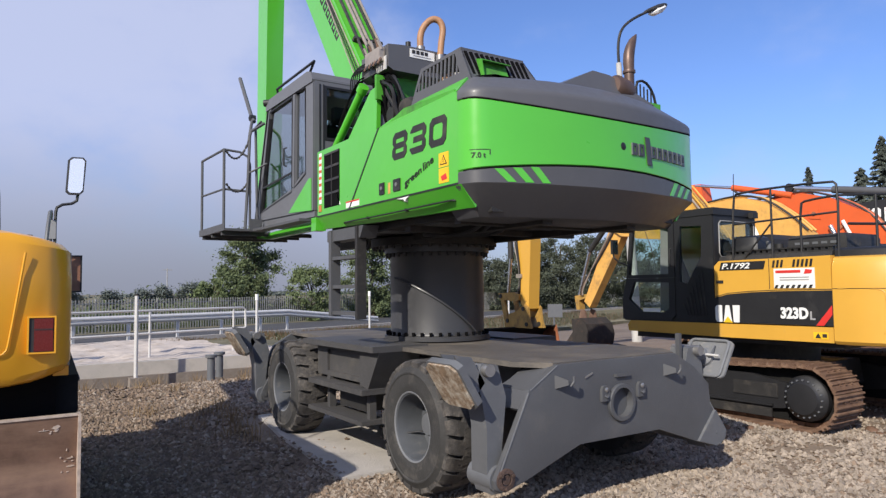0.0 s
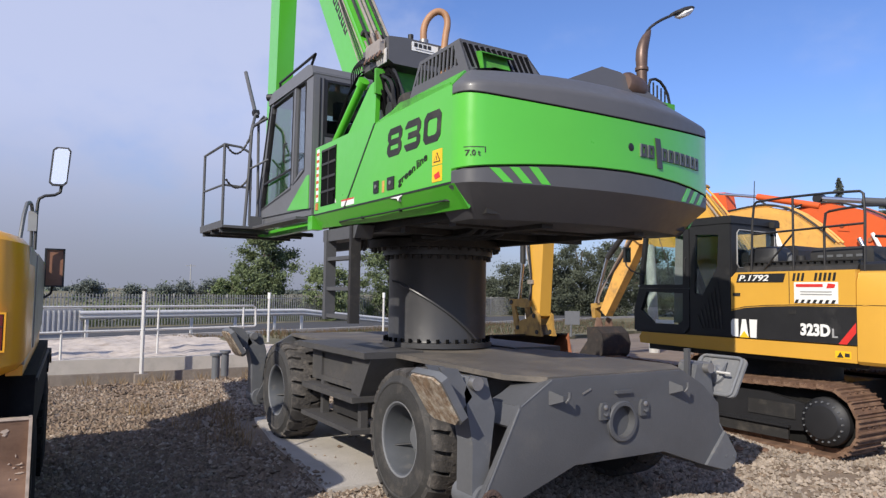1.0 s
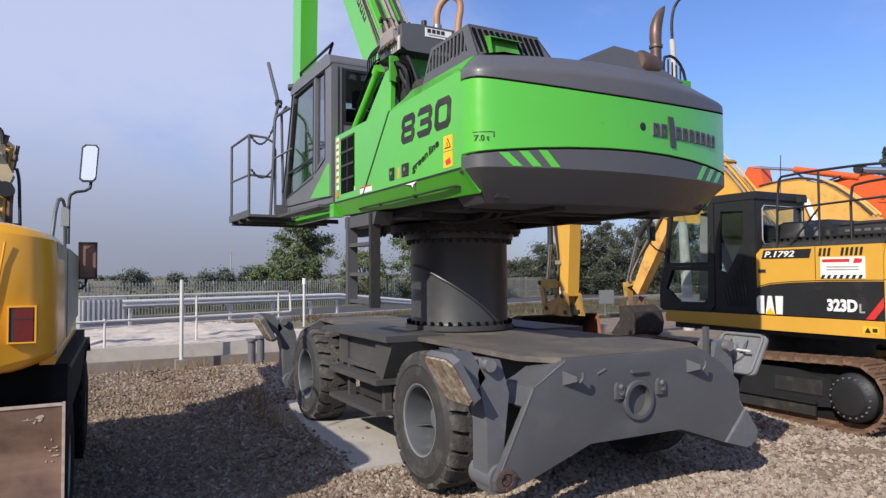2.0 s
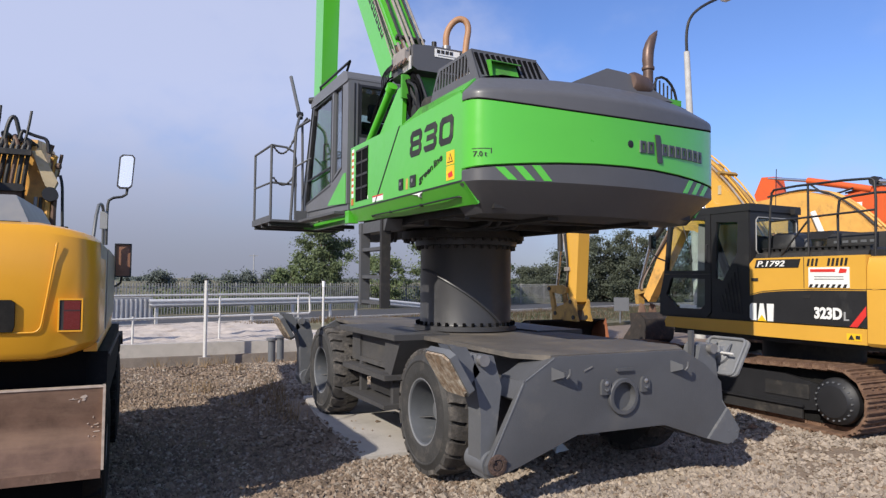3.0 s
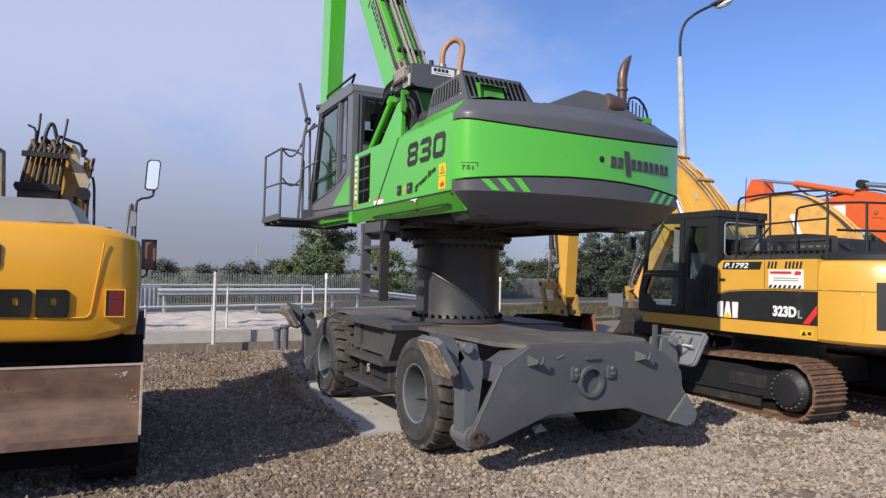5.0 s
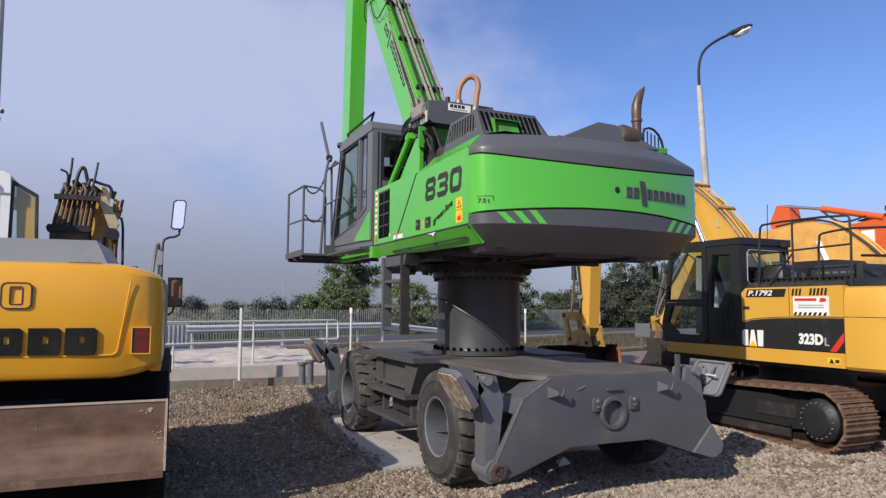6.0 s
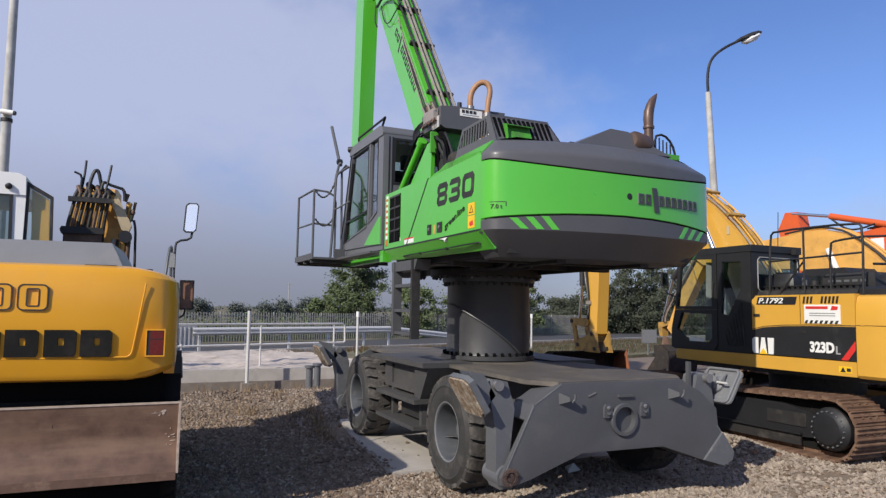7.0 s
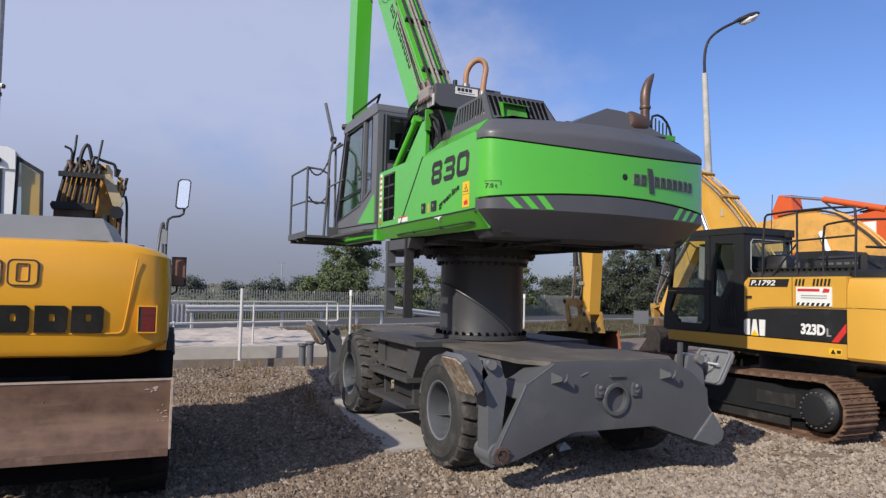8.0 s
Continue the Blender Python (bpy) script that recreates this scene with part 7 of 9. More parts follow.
# maker's mark as plain blocks; the model number above it in raised outline
for x0 in (-1.80, -1.535, -1.27, -0.998, -0.735):
    x0 += XR2
    turned(part("mark_block", ring_panel(B(), [(x0, 1.535), (x0 + 0.222, 1.535), (x0 + 0.234, 1.57), (x0 + 0.234, 1.73), (x0 + 0.21, 1.752), (x0, 1.752)], [(x0 + 0.10, 1.625), (x0 + 0.14, 1.625), (x0 + 0.145, 1.635), (x0 + 0.145, 1.675), (x0 + 0.14, 1.685), (x0 + 0.10, 1.685)], "y", YB - 0.018, YB + 0.02), MATTBLACK, tail, bevel=0.004))


def rounded(x0, x1, z0, z1, r):
    return [(cx + r * math.cos(a), cz + r * math.sin(a)) for cx, cz, q in ((x1 - r, z1 - r, 0), (x0 + r, z1 - r, 1), (x0 + r, z0 + r, 2), (x1 - r, z0 + r, 3)) for a in [(q + k / 4) * math.pi / 2 for k in range(5)]]


for x0 in (-1.46, -1.205):
    # a squared nought: raised yellow between two dark outlines
    x0 += XR2
    turned(part("number_nought", ring_panel(B(), rounded(x0, x0 + 0.222, 1.905, 2.12, 0.045), rounded(x0 + 0.075, x0 + 0.147, 1.95, 2.075, 0.012), "y", YB - 0.010, YB + 0.02), DEEPYEL, tail, bevel=0.004))
    for a, b, z0, z1, r in ((0.0, 0.222, 1.905, 2.12, 0.045), (0.062, 0.16, 1.937, 2.088, 0.018)):
        turned(part("number_outline", ring_panel(B(), rounded(x0 + a, x0 + b, z0, z1, r), rounded(x0 + a + 0.011, x0 + b - 0.011, z0 + 0.011, z1 - 0.011, r - 0.008), "y", YB - 0.013, YB + 0.01), SOOT, tail))
# right side and fittings
turned(part("side_door", prism(B(), [(YB + 0.35, 1.42), (YB + 0.35, 2.17), (YB + 1.24, 2.16), (YB + 1.24, 1.46)], "x", XR2 - 0.05, XR2 - 0.004), SIDEGREY, whl, "grey dusty side door", bevel=0.012))
turned(part("side_door", prism(B(), [(YB + 1.255, 1.46), (YB + 1.255, 2.16), (YB + 2.78, 2.13), (YB + 2.78, 1.56), (YB + 1.9, 1.52)], "x", XR2 - 0.05, XR2 + 0.004), SIDEGREY, whl, "grey dusty side door", bevel=0.012))
turned(part("side_seam", box(B(), XR2 - 0.03, XR2 - 0.006, YB + 1.238, YB + 1.257, 1.46, 2.15), VOID, whl))
turned(part("side_sill", prism(B(), [(YB + 0.3, 1.36), (YB + 2.7, 1.40), (YB + 2.7, 1.55), (YB + 1.9, 1.51), (YB + 0.3, 1.42)], "x", XR2 - 0.10, XR2 - 0.01), DEEPYEL, whl, bevel=0.02))
turned(part("upper_body", box(B(), XL2 + 0.05, XR2 - 0.06, YB + 0.9, YB + 3.2, 1.30, 2.13), SOOT, whl, bevel=0.03))
hd = turned(part("engine_hood", loft(B(), [[(XL2 + 0.5, YB + 0.22, 2.26), (XR2 - 0.46, YB + 0.22, 2.28), (XR2 - 0.46, YB + 1.7, 2.28), (XL2 + 0.5, YB + 1.7, 2.26)], [(XL2 + 0.5, YB + 0.30, 2.40), (XR2 - 0.52, YB + 0.32, 2.40), (XR2 - 0.50, YB + 1.7, 2.40), (XL2 + 0.5, YB + 1.7, 2.40)], [(XL2 + 0.5, YB + 0.42, 2.505), (XR2 - 0.585, YB + 0.45, 2.515), (XR2 - 0.565, YB + 1.7, 2.515), (XL2 + 0.5, YB + 1.7, 2.505)]]), HOODGREY, whl, "grey engine hood", bevel=0.02))
turned(part("hood_handle", box(B(), 0.18, 0.42, YB + 0.13, YB + 0.2, 2.285, 2.30), BLACK, hd))
turned(part("filler_cap", cyl(B(), (0.66, YB + 0.35, 2.22), (0.66, YB + 0.35, 2.285), 0.04, seg=14), BLACK, whl))
# dozer blade
BY = YB + 0.35
# added black sheet: paints the deep shade between counterweight and ground
part("rear_shade_plate", box(B(), XL2 + 0.15, XR2 - 0.06, YB + 0.33, YB + 0.36, 0.27, 1.40), VOID, whl, "added black plate for the shade below the tail", bevel=0.01)
blade = part("dozer_blade", loft(B(), [[(x, BY - 0.20 + 0.05 * (1 - abs(v - 0.5) * 2), 0.517 + 0.60 * v) for v in [k / 8 for k in range(9)]] + [(x, BY - 0.15, 1.117), (x, BY - 0.13, 0.517)] for x in (-1.75, 0.996)]), BLADE, whl, "worn brown dozer blade", bevel=0.006)
scar = np.random.default_rng(4)
for k in range(18):
    x, z = (0.88 - 0.09 * scar.random(), 1.06 - 0.05 * scar.random()) if k < 6 else (0.96 - 0.10 * scar.random() ** 2, 0.92 - 0.26 * scar.random()) if k < 15 else (0.85 - 2.2 * scar.random(), 0.57 + 0.5 * scar.random())
    w, h = 0.004 + 0.03 * scar.random() ** 3, 0.003 + 0.012 * scar.random() ** 2
    j = 0.7 + 0.6 * scar.random(5)
    part("scuff_mark", prism(B(), [(x - w * j[0], z - h * 0.4), (x, z - h * j[1]), (x + w * j[2], z + h * 0.3), (x + w * 0.3, z + h * j[3]), (x - w * 0.5 * j[4], z + h * 0.6)], "y", BY - 0.2 + 0.046 * (1 - abs((z - 0.517) / 0.60 - 0.5) * 2) - 0.002, BY - 0.14), SCUFF if k < 15 else PADDIRT, blade)
part("blade_edge", box(B(), -1.74, 0.982, BY - 0.21, BY - 0.17, 0.462, 0.53), RUST, blade, "darker cutting edge", bevel=0.004)
# pale strip: bare worn edge and the light caught along it, painted together
part("blade_rim", box(B(), -1.75, 0.984, BY - 0.206, BY - 0.15, 1.112, 1.124), SCUFF, blade, "worn upper edge, paler for the light on it")
part("blade_end", box(B(), 0.984, 1.002, BY - 0.215, BY - 0.10, 0.52, 1.122), SCUFF, blade, "bright worn end plate", bevel=0.003)
for x in (-1.0, 0.25):
    part("blade_arm", beam(B(), (x, BY - 0.14, 0.75), (x, BY + 0.7, 0.85), 0.12, 0.2), SOOT, blade, bevel=0.01)
# chassis, underbody, tyres and guards carry their shade in the black
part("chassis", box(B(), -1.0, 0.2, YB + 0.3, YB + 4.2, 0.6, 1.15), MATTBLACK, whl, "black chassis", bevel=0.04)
part("underbody_plate", box(B(), XL2 + 0.1, XR2 - 0.12, YB + 0.7, YB + 0.9, 0.9, 1.42), MATTBLACK, whl, "underbody plate, blackened for shade", bevel=0.02)
part("slew_ring", lathe(B(), [(0, 1.1), (0.6, 1.1), (0.6, 1.35), (0, 1.35)], (LX + 0.05, YB + 2.3, 0), (0, 0, 1), 28), SOOT, whl)
for y in (YB + 0.95, YB + 3.6):
    turned(part("axle", cyl(B(), (-1.6, y, 0.53), (0.8, y, 0.53), 0.14), SOOT, whl))
    for x, s in ((0.99, 1), (-1.70, -1)):
        w = turned(part("wheel", lathe(B(), [(0, -0.2), (0.1, -0.2), (0.16, -0.12), (0.24, -0.1), (0.27, -0.02), (0.27, -0.4), (0, -0.4)], (x, y, 0.53), (s, 0, 0), 28), SIGNGREY, whl, "grey wheel rim"))
        turned(part("tyre", lathe(B(), [(0.27, -0.02), (0.36, 0.0), (0.47, -0.01), (0.53, -0.05), (0.545, -0.12), (0.545, -0.42), (0.5, -0.48), (0.3, -0.5), (0.27, -0.4)], (x, y, 0.53), (s, 0, 0), 40), MATTBLACK, w, "black ribbed tyre"))
        bm = B()
        for k in range(22):
            a = k * math.tau / 22
            loft(bm, [[Vector((x - s * h, y + r * math.cos(a + da + 0.4 * h), 0.53 + r * math.sin(a + da + 0.4 * h))) for r, da in ((0.5, -0.07), (0.56, -0.06), (0.56, 0.06), (0.5, 0.07))] for h in (0.02, 0.25, 0.48)])
        turned(part("tread", bm, MATTBLACK, w))
guard = turned(part("side_guard", prism(B(), [(YB + 0.42, 0.95), (YB + 0.50, 1.34), (YB + 2.95, 1.40), (YB + 3.05, 1.10), (YB + 2.2, 0.98)], "x", 0.55, 0.985), MATTBLACK, whl, "side box and mudguard, blackened for shade", bevel=0.03))
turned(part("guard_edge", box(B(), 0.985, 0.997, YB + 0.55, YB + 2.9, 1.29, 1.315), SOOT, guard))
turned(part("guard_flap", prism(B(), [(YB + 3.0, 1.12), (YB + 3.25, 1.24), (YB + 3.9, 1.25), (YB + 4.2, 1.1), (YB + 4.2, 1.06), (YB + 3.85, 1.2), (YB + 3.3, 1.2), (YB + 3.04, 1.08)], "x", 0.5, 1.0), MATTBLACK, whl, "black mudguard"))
# right-hand mirror and amber lamp bracket
mx, my = 1.17, 7.68
mi = part("mirror", loft(B(), [[(mx - 0.085 + a, my - 0.02 + o - 0.2 * a + 0.15 * b, 2.86 + b) for a, b in ((0, 0.03), (0.03, 0), (0.12, 0.0), (0.15, 0.03), (0.175, 0.34), (0.15, 0.375), (0.05, 0.375), (0.02, 0.345))] for o in (0.0, 0.06)]), BLACK, whl, "black rear-view mirror on a bent arm", bevel=0.012)
part("mirror_glass", loft(B(), [[(mx - 0.07 + a, my - 0.026 + o - 0.2 * a + 0.15 * b, 2.875 + b) for a, b in ((0, 0.02), (0.02, 0), (0.10, 0.0), (0.125, 0.03), (0.145, 0.32), (0.125, 0.345), (0.05, 0.345), (0.02, 0.32))] for o in (0.0, 0.006)]), MIRROR, mi, "mirror glass whitened for a bright sky reflection")
part("mirror_arm", tube(B(), [(mx + 0.02, my, 2.87), (mx + 0.01, my, 2.78), (mx - 0.15, my, 2.75), (mx - 0.17, my, 2.66), (mx - 0.17, my - 0.05, 2.25)], 0.014, 8, 1), BLACK, mi)
part("hand_rail", tube(B(), [(mx - 0.30, my - 0.8, 2.18), (mx - 0.26, my - 0.7, 2.60), (mx - 0.22, my - 0.3, 2.66), (mx - 0.20, my + 0.1, 2.60), (mx - 0.20, my + 0.1, 1.6)], 0.016, 8, 1), RIM, whl, "bent grey grab rail")
part("small_box", box(B(), mx - 0.235, mx - 0.165, my - 0.06, my, 2.42, 2.60), SIGNGREY, mi, bevel=0.01)
part("lamp_guard", box(B(), 1.10, 1.25, 7.9, 7.98, 1.92, 2.27), BROWNCASE, whl, "brown-painted side lamp case", bevel=0.025)
part("lamp_rim", ring_panel(B(), [(1.09, 1.91), (1.26, 1.91), (1.26, 2.28), (1.09, 2.28)], [(1.105, 1.925), (1.245, 1.925), (1.245, 2.265), (1.105, 2.265)], "y", 7.885, 8.0), BLACK, whl, bevel=0.008)
part("lamp_stay", tube(B(), [(1.0, 7.9, 1.80), (1.15, 7.94, 1.82), (1.17, 7.94, 1.93)], 0.012, 6, 1), BLACK, whl)
# white cab far side
lc = part("cab", box(B(), -1.62, -0.24, 7.2, 8.8, 1.4, 2.3), BLACK, whl, "white and yellow operator cab", bevel=0.03)
for pts in ([(-1.62, 2.2), (-1.5, 2.2), (-1.5, 3.33), (-1.62, 3.28)], [(-0.64, 2.2), (-0.55, 2.2), (-0.54, 3.30), (-0.68, 3.33)]):
    part("rear_pillar", prism(B(), pts, "y", 7.22, 7.32), WHITE, lc, bevel=0.02)
part("cab_roof", prism(B(), [(-1.64, 3.12), (-1.56, 3.30), (-1.0, 3.36), (-0.62, 3.355), (-0.55, 3.32), (-0.54, 3.12)], "y", 7.2, 8.8), WHITE, lc, "white cab roof", bevel=0.03)
g = part("rear_pane", box(B(), -1.52, -0.63, 7.255, 7.261, 2.25, 3.20), DARKGLASS, lc)
g.visible_shadow = False
part("pane_gasket", ring_panel(B(), [(-1.52, 2.25), (-0.64, 2.25), (-0.66, 3.14), (-1.52, 3.14)], [(-1.49, 2.28), (-0.67, 2.28), (-0.69, 3.11), (-1.49, 3.11)], "y", 7.205, 7.25), BLACK, lc)
part("work_lamp", lathe(B(), [(0, 0), (0.03, 0.0), (0.035, 0.03), (0, 0.06)], (-0.70, 7.2, 3.21), (0, -1, -0.3), 12), BLACK, lc)
part("right_side_frame", ring_panel(B(), [(-0.55, 2.2), (-0.545, 3.28), (-0.29, 3.13), (-0.26, 2.2)], [(-0.525, 2.3), (-0.52, 3.22), (-0.315, 3.10), (-0.285, 2.3)], "y", 7.24, 7.32), SOOT, lc, "dark cab side frame", bevel=0.01)
g = part("side_pane", prism(B(), [(-0.54, 2.28), (-0.53, 3.24), (-0.31, 3.11), (-0.275, 2.28)], "y", 7.27, 7.276), GLASS, lc)
g.visible_shadow = False
part("inner_panel", prism(B(), [(-0.46, 2.3), (-0.50, 3.20), (-0.33, 3.10), (-0.29, 2.3)], "y", 7.30, 7.34), GOLDYEL, lc, "yellow inner cab post", bevel=0.01)
part("curtain", prism(B(), [(-0.56, 2.3), (-0.55, 3.0), (-0.46, 2.98), (-0.44, 2.3)], "y", 7.9, 7.93), SIGNGREY, lc)
part("operator_seat", box(B(), -1.35, -0.85, 7.55, 7.75, 2.3, 2.95), SEATCLOTH, lc, bevel=0.06)
# boom folded over the machine, with its bundle of hoses
bo2 = part("boom", prism(B(), [(8.62, 2.0), (9.3, 2.0), (10.2, 3.2), (12.2, 3.5), (12.2, 3.9), (9.9, 3.66), (8.8, 3.50), (8.60, 3.40)], "x", -0.16, 0.27), OLDYEL, whl, "worn yellow boom", bevel=0.05)
part("valve_cross_bar", box(B(), -0.235, 0.245, 8.27, 8.35, 3.235, 3.295), SOOT, bo2, "dark hose clamp bar", bevel=0.008)
part("valve_cross_bar", prism(B(), [(-0.31, 2.88), (-0.29, 2.92), (0.17, 2.92), (0.19, 2.86), (0.17, 2.84), (-0.29, 2.83)], "y", 8.30, 8.48), SOOT, bo2, bevel=0.01)
part("valve_body", box(B(), -0.27, 0.16, 8.34, 8.6, 2.5, 2.84), RUST, bo2, "rusty valve body", bevel=0.02)
part("boom_cheek", prism(B(), [(-0.30, 2.86), (-0.17, 3.24), (-0.05, 3.24), (-0.05, 2.86)], "y", 8.56, 8.64), OLDYEL, bo2, bevel=0.01)
for k in range(8):
    xb, xt = -0.24 + 0.058 * k, -0.17 + 0.054 * k
    ht = (3.45, 3.47, 3.50, 3.52, 3.47, 3.49, 3.44, 3.46)[k]
    part("hydraulic_hose", tube(B(), [(xb, 8.40, 2.72), (xb, 8.37, 2.90), (xt, 8.36, 3.24), (xt + 0.015, 8.38, 3.36), (xt + 0.05 * (-1) ** k, 8.44, ht), (xt + 0.06, 8.62, ht - 0.06), (xt + 0.05, 8.8, 3.42)], 0.022, 8, 2), (SOOT, RUST, SOOT, MUDSTEEL)[k % 4], bo2)
    part("hose_ferrule", cyl(B(), (xt, 8.36, 3.30), (xt + 0.01, 8.375, 3.35), 0.021, seg=8), SOOT, bo2)
for pts in (((-0.11, 8.38, 3.42), (-0.10, 8.37, 3.58), (-0.19, 8.38, 3.62)), ((-0.10, 8.4, 3.4), (-0.075, 8.4, 3.6), (-0.065, 8.4, 3.78)), ((0.17, 8.4, 3.4), (0.20, 8.4, 3.55), (0.225, 8.41, 3.75))):
    part("hose_end", tube(B(), pts, 0.014, 8, 1), BLACK, bo2)
part("loop_hose", tube(B(), [(-0.02, 8.4, 3.4), (0.0, 8.4, 3.56), (0.04, 8.4, 3.67), (0.08, 8.4, 3.66), (0.11, 8.4, 3.52), (0.14, 8.42, 3.4)], 0.022, 8, 2), BLACK, bo2)
part("loop_hose", tube(B(), [(0.12, 8.4, 3.42), (0.14, 8.4, 3.53), (0.2, 8.42, 3.5), (0.3, 8.42, 3.47), (0.39, 8.42, 3.45), (0.40, 8.42, 3.3)], 0.02, 8, 2), BLACK, bo2)
part("boom_bracket", loft(B(), [[(0.24, y, 3.30), (0.33, y, 3.32), (0.50, y, 2.98), (0.46, y, 2.88), (0.38, y, 2.92)] for y in (8.38, 8.6)]), PALEYEL, bo2, "scraped pale yellow slanting bracket", bevel=0.012)
part("boom_bracket", prism(B(), [(0.17, 2.5), (0.20, 3.22), (0.32, 3.2), (0.40, 2.85), (0.42, 2.4)], "y", 8.6, 8.7), OLDYEL, bo2, bevel=0.012)
part("boom_lug", cyl(B(), (0.43, 8.36, 2.83), (0.43, 8.50, 2.83), 0.08, seg=20), BLACK, bo2)
for k, (x, mat) in enumerate(((0.40, OLDYEL), (0.46, RUST), (0.28, SIGNGREY), (0.33, SOOT))):
    part("lower_pipe", tube(B(), [(x + 0.01, 8.46, 2.80), (x, 8.47, 2.60), (x + 0.01, 8.45, 2.2)], 0.03 if k < 2 else 0.018, 8, 1), mat, bo2)
part("hanging_hose", tube(B(), [(0.52, 8.48, 3.06), (0.545, 8.46, 2.95), (0.55, 8.46, 2.75), (0.56, 8.46, 2.4)], 0.016, 8, 2), BLACK, bo2)
for k in range(5):
    part("pipe_fitting", cyl(B(), (0.40 + 0.022 * k, 8.52, 3.02 + 0.03 * (k % 3)), (0.41 + 0.03 * k, 8.48, 3.20 + 0.05 * ((k * 2) % 3)), 0.018, seg=8), (PALEYEL, RUST, OLDYEL)[k % 3], bo2)
for k in range(3):
    part("pipe_fitting", cyl(B(), (0.40 + 0.04 * k, 8.48, 3.30 - 0.07 * k), (0.43 + 0.045 * k, 8.46, 3.40 - 0.12 * k), 0.03, seg=10), OLDYEL if k % 2 else RUST, bo2)
# ---- machines farther back ----
def far_excavator(x, y, mat, label, boom, stick, bucket_at, body=True):
    """A parked excavator: tracks, body, arched boom, and a stick where it shows."""
    ob = thing("excavator", (x, y, 0), label, "excavator", "excavators parked in a row behind")
    for s in (-1, 1):
        xa, xb = sorted((x + s * 0.85, x + s * 1.4))
        tr = part("track", prism(B(), [(y - 1.9, 0.25), (y - 1.75, 0.03), (y + 1.75, 0.03), (y + 1.95, 0.3), (y + 1.9, 0.7), (y + 1.6, 0.9), (y - 1.6, 0.9), (y - 1.9, 0.7)], "x", xa, xb), TRACK, ob, "muddy steel track", bevel=0.03)
        for k in range(20):
            part("track_shoe", box(B(), xa - 0.01, xb + 0.01, y - 1.7 + 0.175 * k, y - 1.6 + 0.175 * k, 0.895, 0.925), TRACK, tr)
    part("chassis", box(B(), x - 0.9, x + 0.9, y - 0.8, y + 0.8, 0.4, 1.05), SOOT, ob, bevel=0.03)
    part("body", prism(B(), [(y - 2.6, 1.15), (y - 2.7, 1.4), (y - 2.62, 2.05), (y - 2.3, 2.2), (y + 0.2, 2.2), (y + 0.3, 1.8), (y + 1.4, 1.7), (y + 1.45, 1.1), (y - 2.2, 1.05)], "x", x - 1.35, x + 1.35), mat, ob, label.split()[0] + " machine body", bevel=0.06)
    part("engine_deck", box(B(), x - 1.1, x + 1.1, y - 2.2, y + 0.1, 2.2, 2.36), SOOT, ob, "black engine deck", bevel=0.03)
    cabp = part("cab", prism(B(), [(y + 0.15, 1.4), (y + 0.15, 2.85), (y + 0.25, 2.95), (y + 1.2, 2.95), (y + 1.6, 2.0), (y + 1.6, 1.4)], "x", x - 1.35, x - 0.4), BLACK, ob, "black operator cab", bevel=0.04)
    part("cab_glass", prism(B(), [(y + 0.3, 1.8), (y + 0.3, 2.8), (y + 1.1, 2.8), (y + 1.45, 2.0), (y + 1.45, 1.8)], "x", x - 1.358, x - 1.348), DARKGLASS, cabp)
    bm_ = part("boom", prism(B(), boom, "x", x - 0.24, x + 0.24), mat, ob, "arched boom", bevel=0.025)
    top = boom[len(boom) // 2:]
    for k in range(3 if stick else 0):
        part("boom_pipe", tube(B(), [(x - 0.16 + 0.16 * k, a, b + 0.07) for a, b in top[1:-1]], 0.025, 7, 1), mat if k else SOOT, bm_)
    if stick:
        part("boom_web", prism(B(), [(p[0] * 0.9 + 0.1 * boom[0][0], p[1] * 0.94 + 0.06 * boom[0][1]) for p in boom], "x", x - 0.255, x + 0.255), mat, bm_, bevel=0.01)
    if stick:
        sk_ = part("stick", prism(B(), stick, "x", x - 0.14, x + 0.14), mat, ob, "stick", bevel=0.02)
        a, b = stick[0], stick[2]
        part("bucket_cylinder", cyl(B(), (x, a[0] + 0.35, a[1] - 0.05), (x, (a[0] + b[0]) / 2 + 0.62, (a[1] + b[1]) / 2 + 0.2), 0.08), SOOT, sk_)
        part("cylinder_rod", cyl(B(), (x, (a[0] + b[0]) / 2 + 0.62, (a[1] + b[1]) / 2 + 0.2), (x, b[0] + 0.35, b[1] + 0.12), 0.045), CHROME, sk_)
        part("bucket_link", prism(B(), [(b[0] + 0.42, b[1] + 0.16), (b[0] - 0.1, b[1] + 0.22), (b[0] - 0.12, b[1] + 0.12), (b[0] + 0.25, b[1] + 0.02), (b[0] + 0.22, b[1] - 0.25), (b[0] + 0.36, b[1] - 0.25)], "x", x - 0.11, x + 0.11), DIRTYEL, sk_, bevel=0.02)
        for k in range(3):
            part("stick_hose", tube(B(), [(x - 0.15 - 0.02 * k, a[0] + 0.1 + 0.03 * k, a[1] - 0.35), (x - 0.17, (a[0] + b[0]) / 2 + 0.10, (a[1] + b[1]) / 2 - 0.1 + 0.1 * k), (x - 0.19, b[0] + 0.02, b[1] + 0.55 - 0.1 * k), (x - 0.17, b[0] + 0.12 - 0.05 * k, b[1] + 0.18)], 0.02, 7, 2), (BLACK, RUST, PIPE)[k], sk_)
        by, bz = bucket_at
        back_ = [(by + 0.25, bz + 0.50), (by - 0.08, bz + 0.53), (by - 0.33, bz + 0.36), (by - 0.42, bz + 0.06), (by - 0.36, bz - 0.22), (by - 0.15, bz - 0.40), (by + 0.35, bz - 0.43), (by + 0.62, bz - 0.36)]
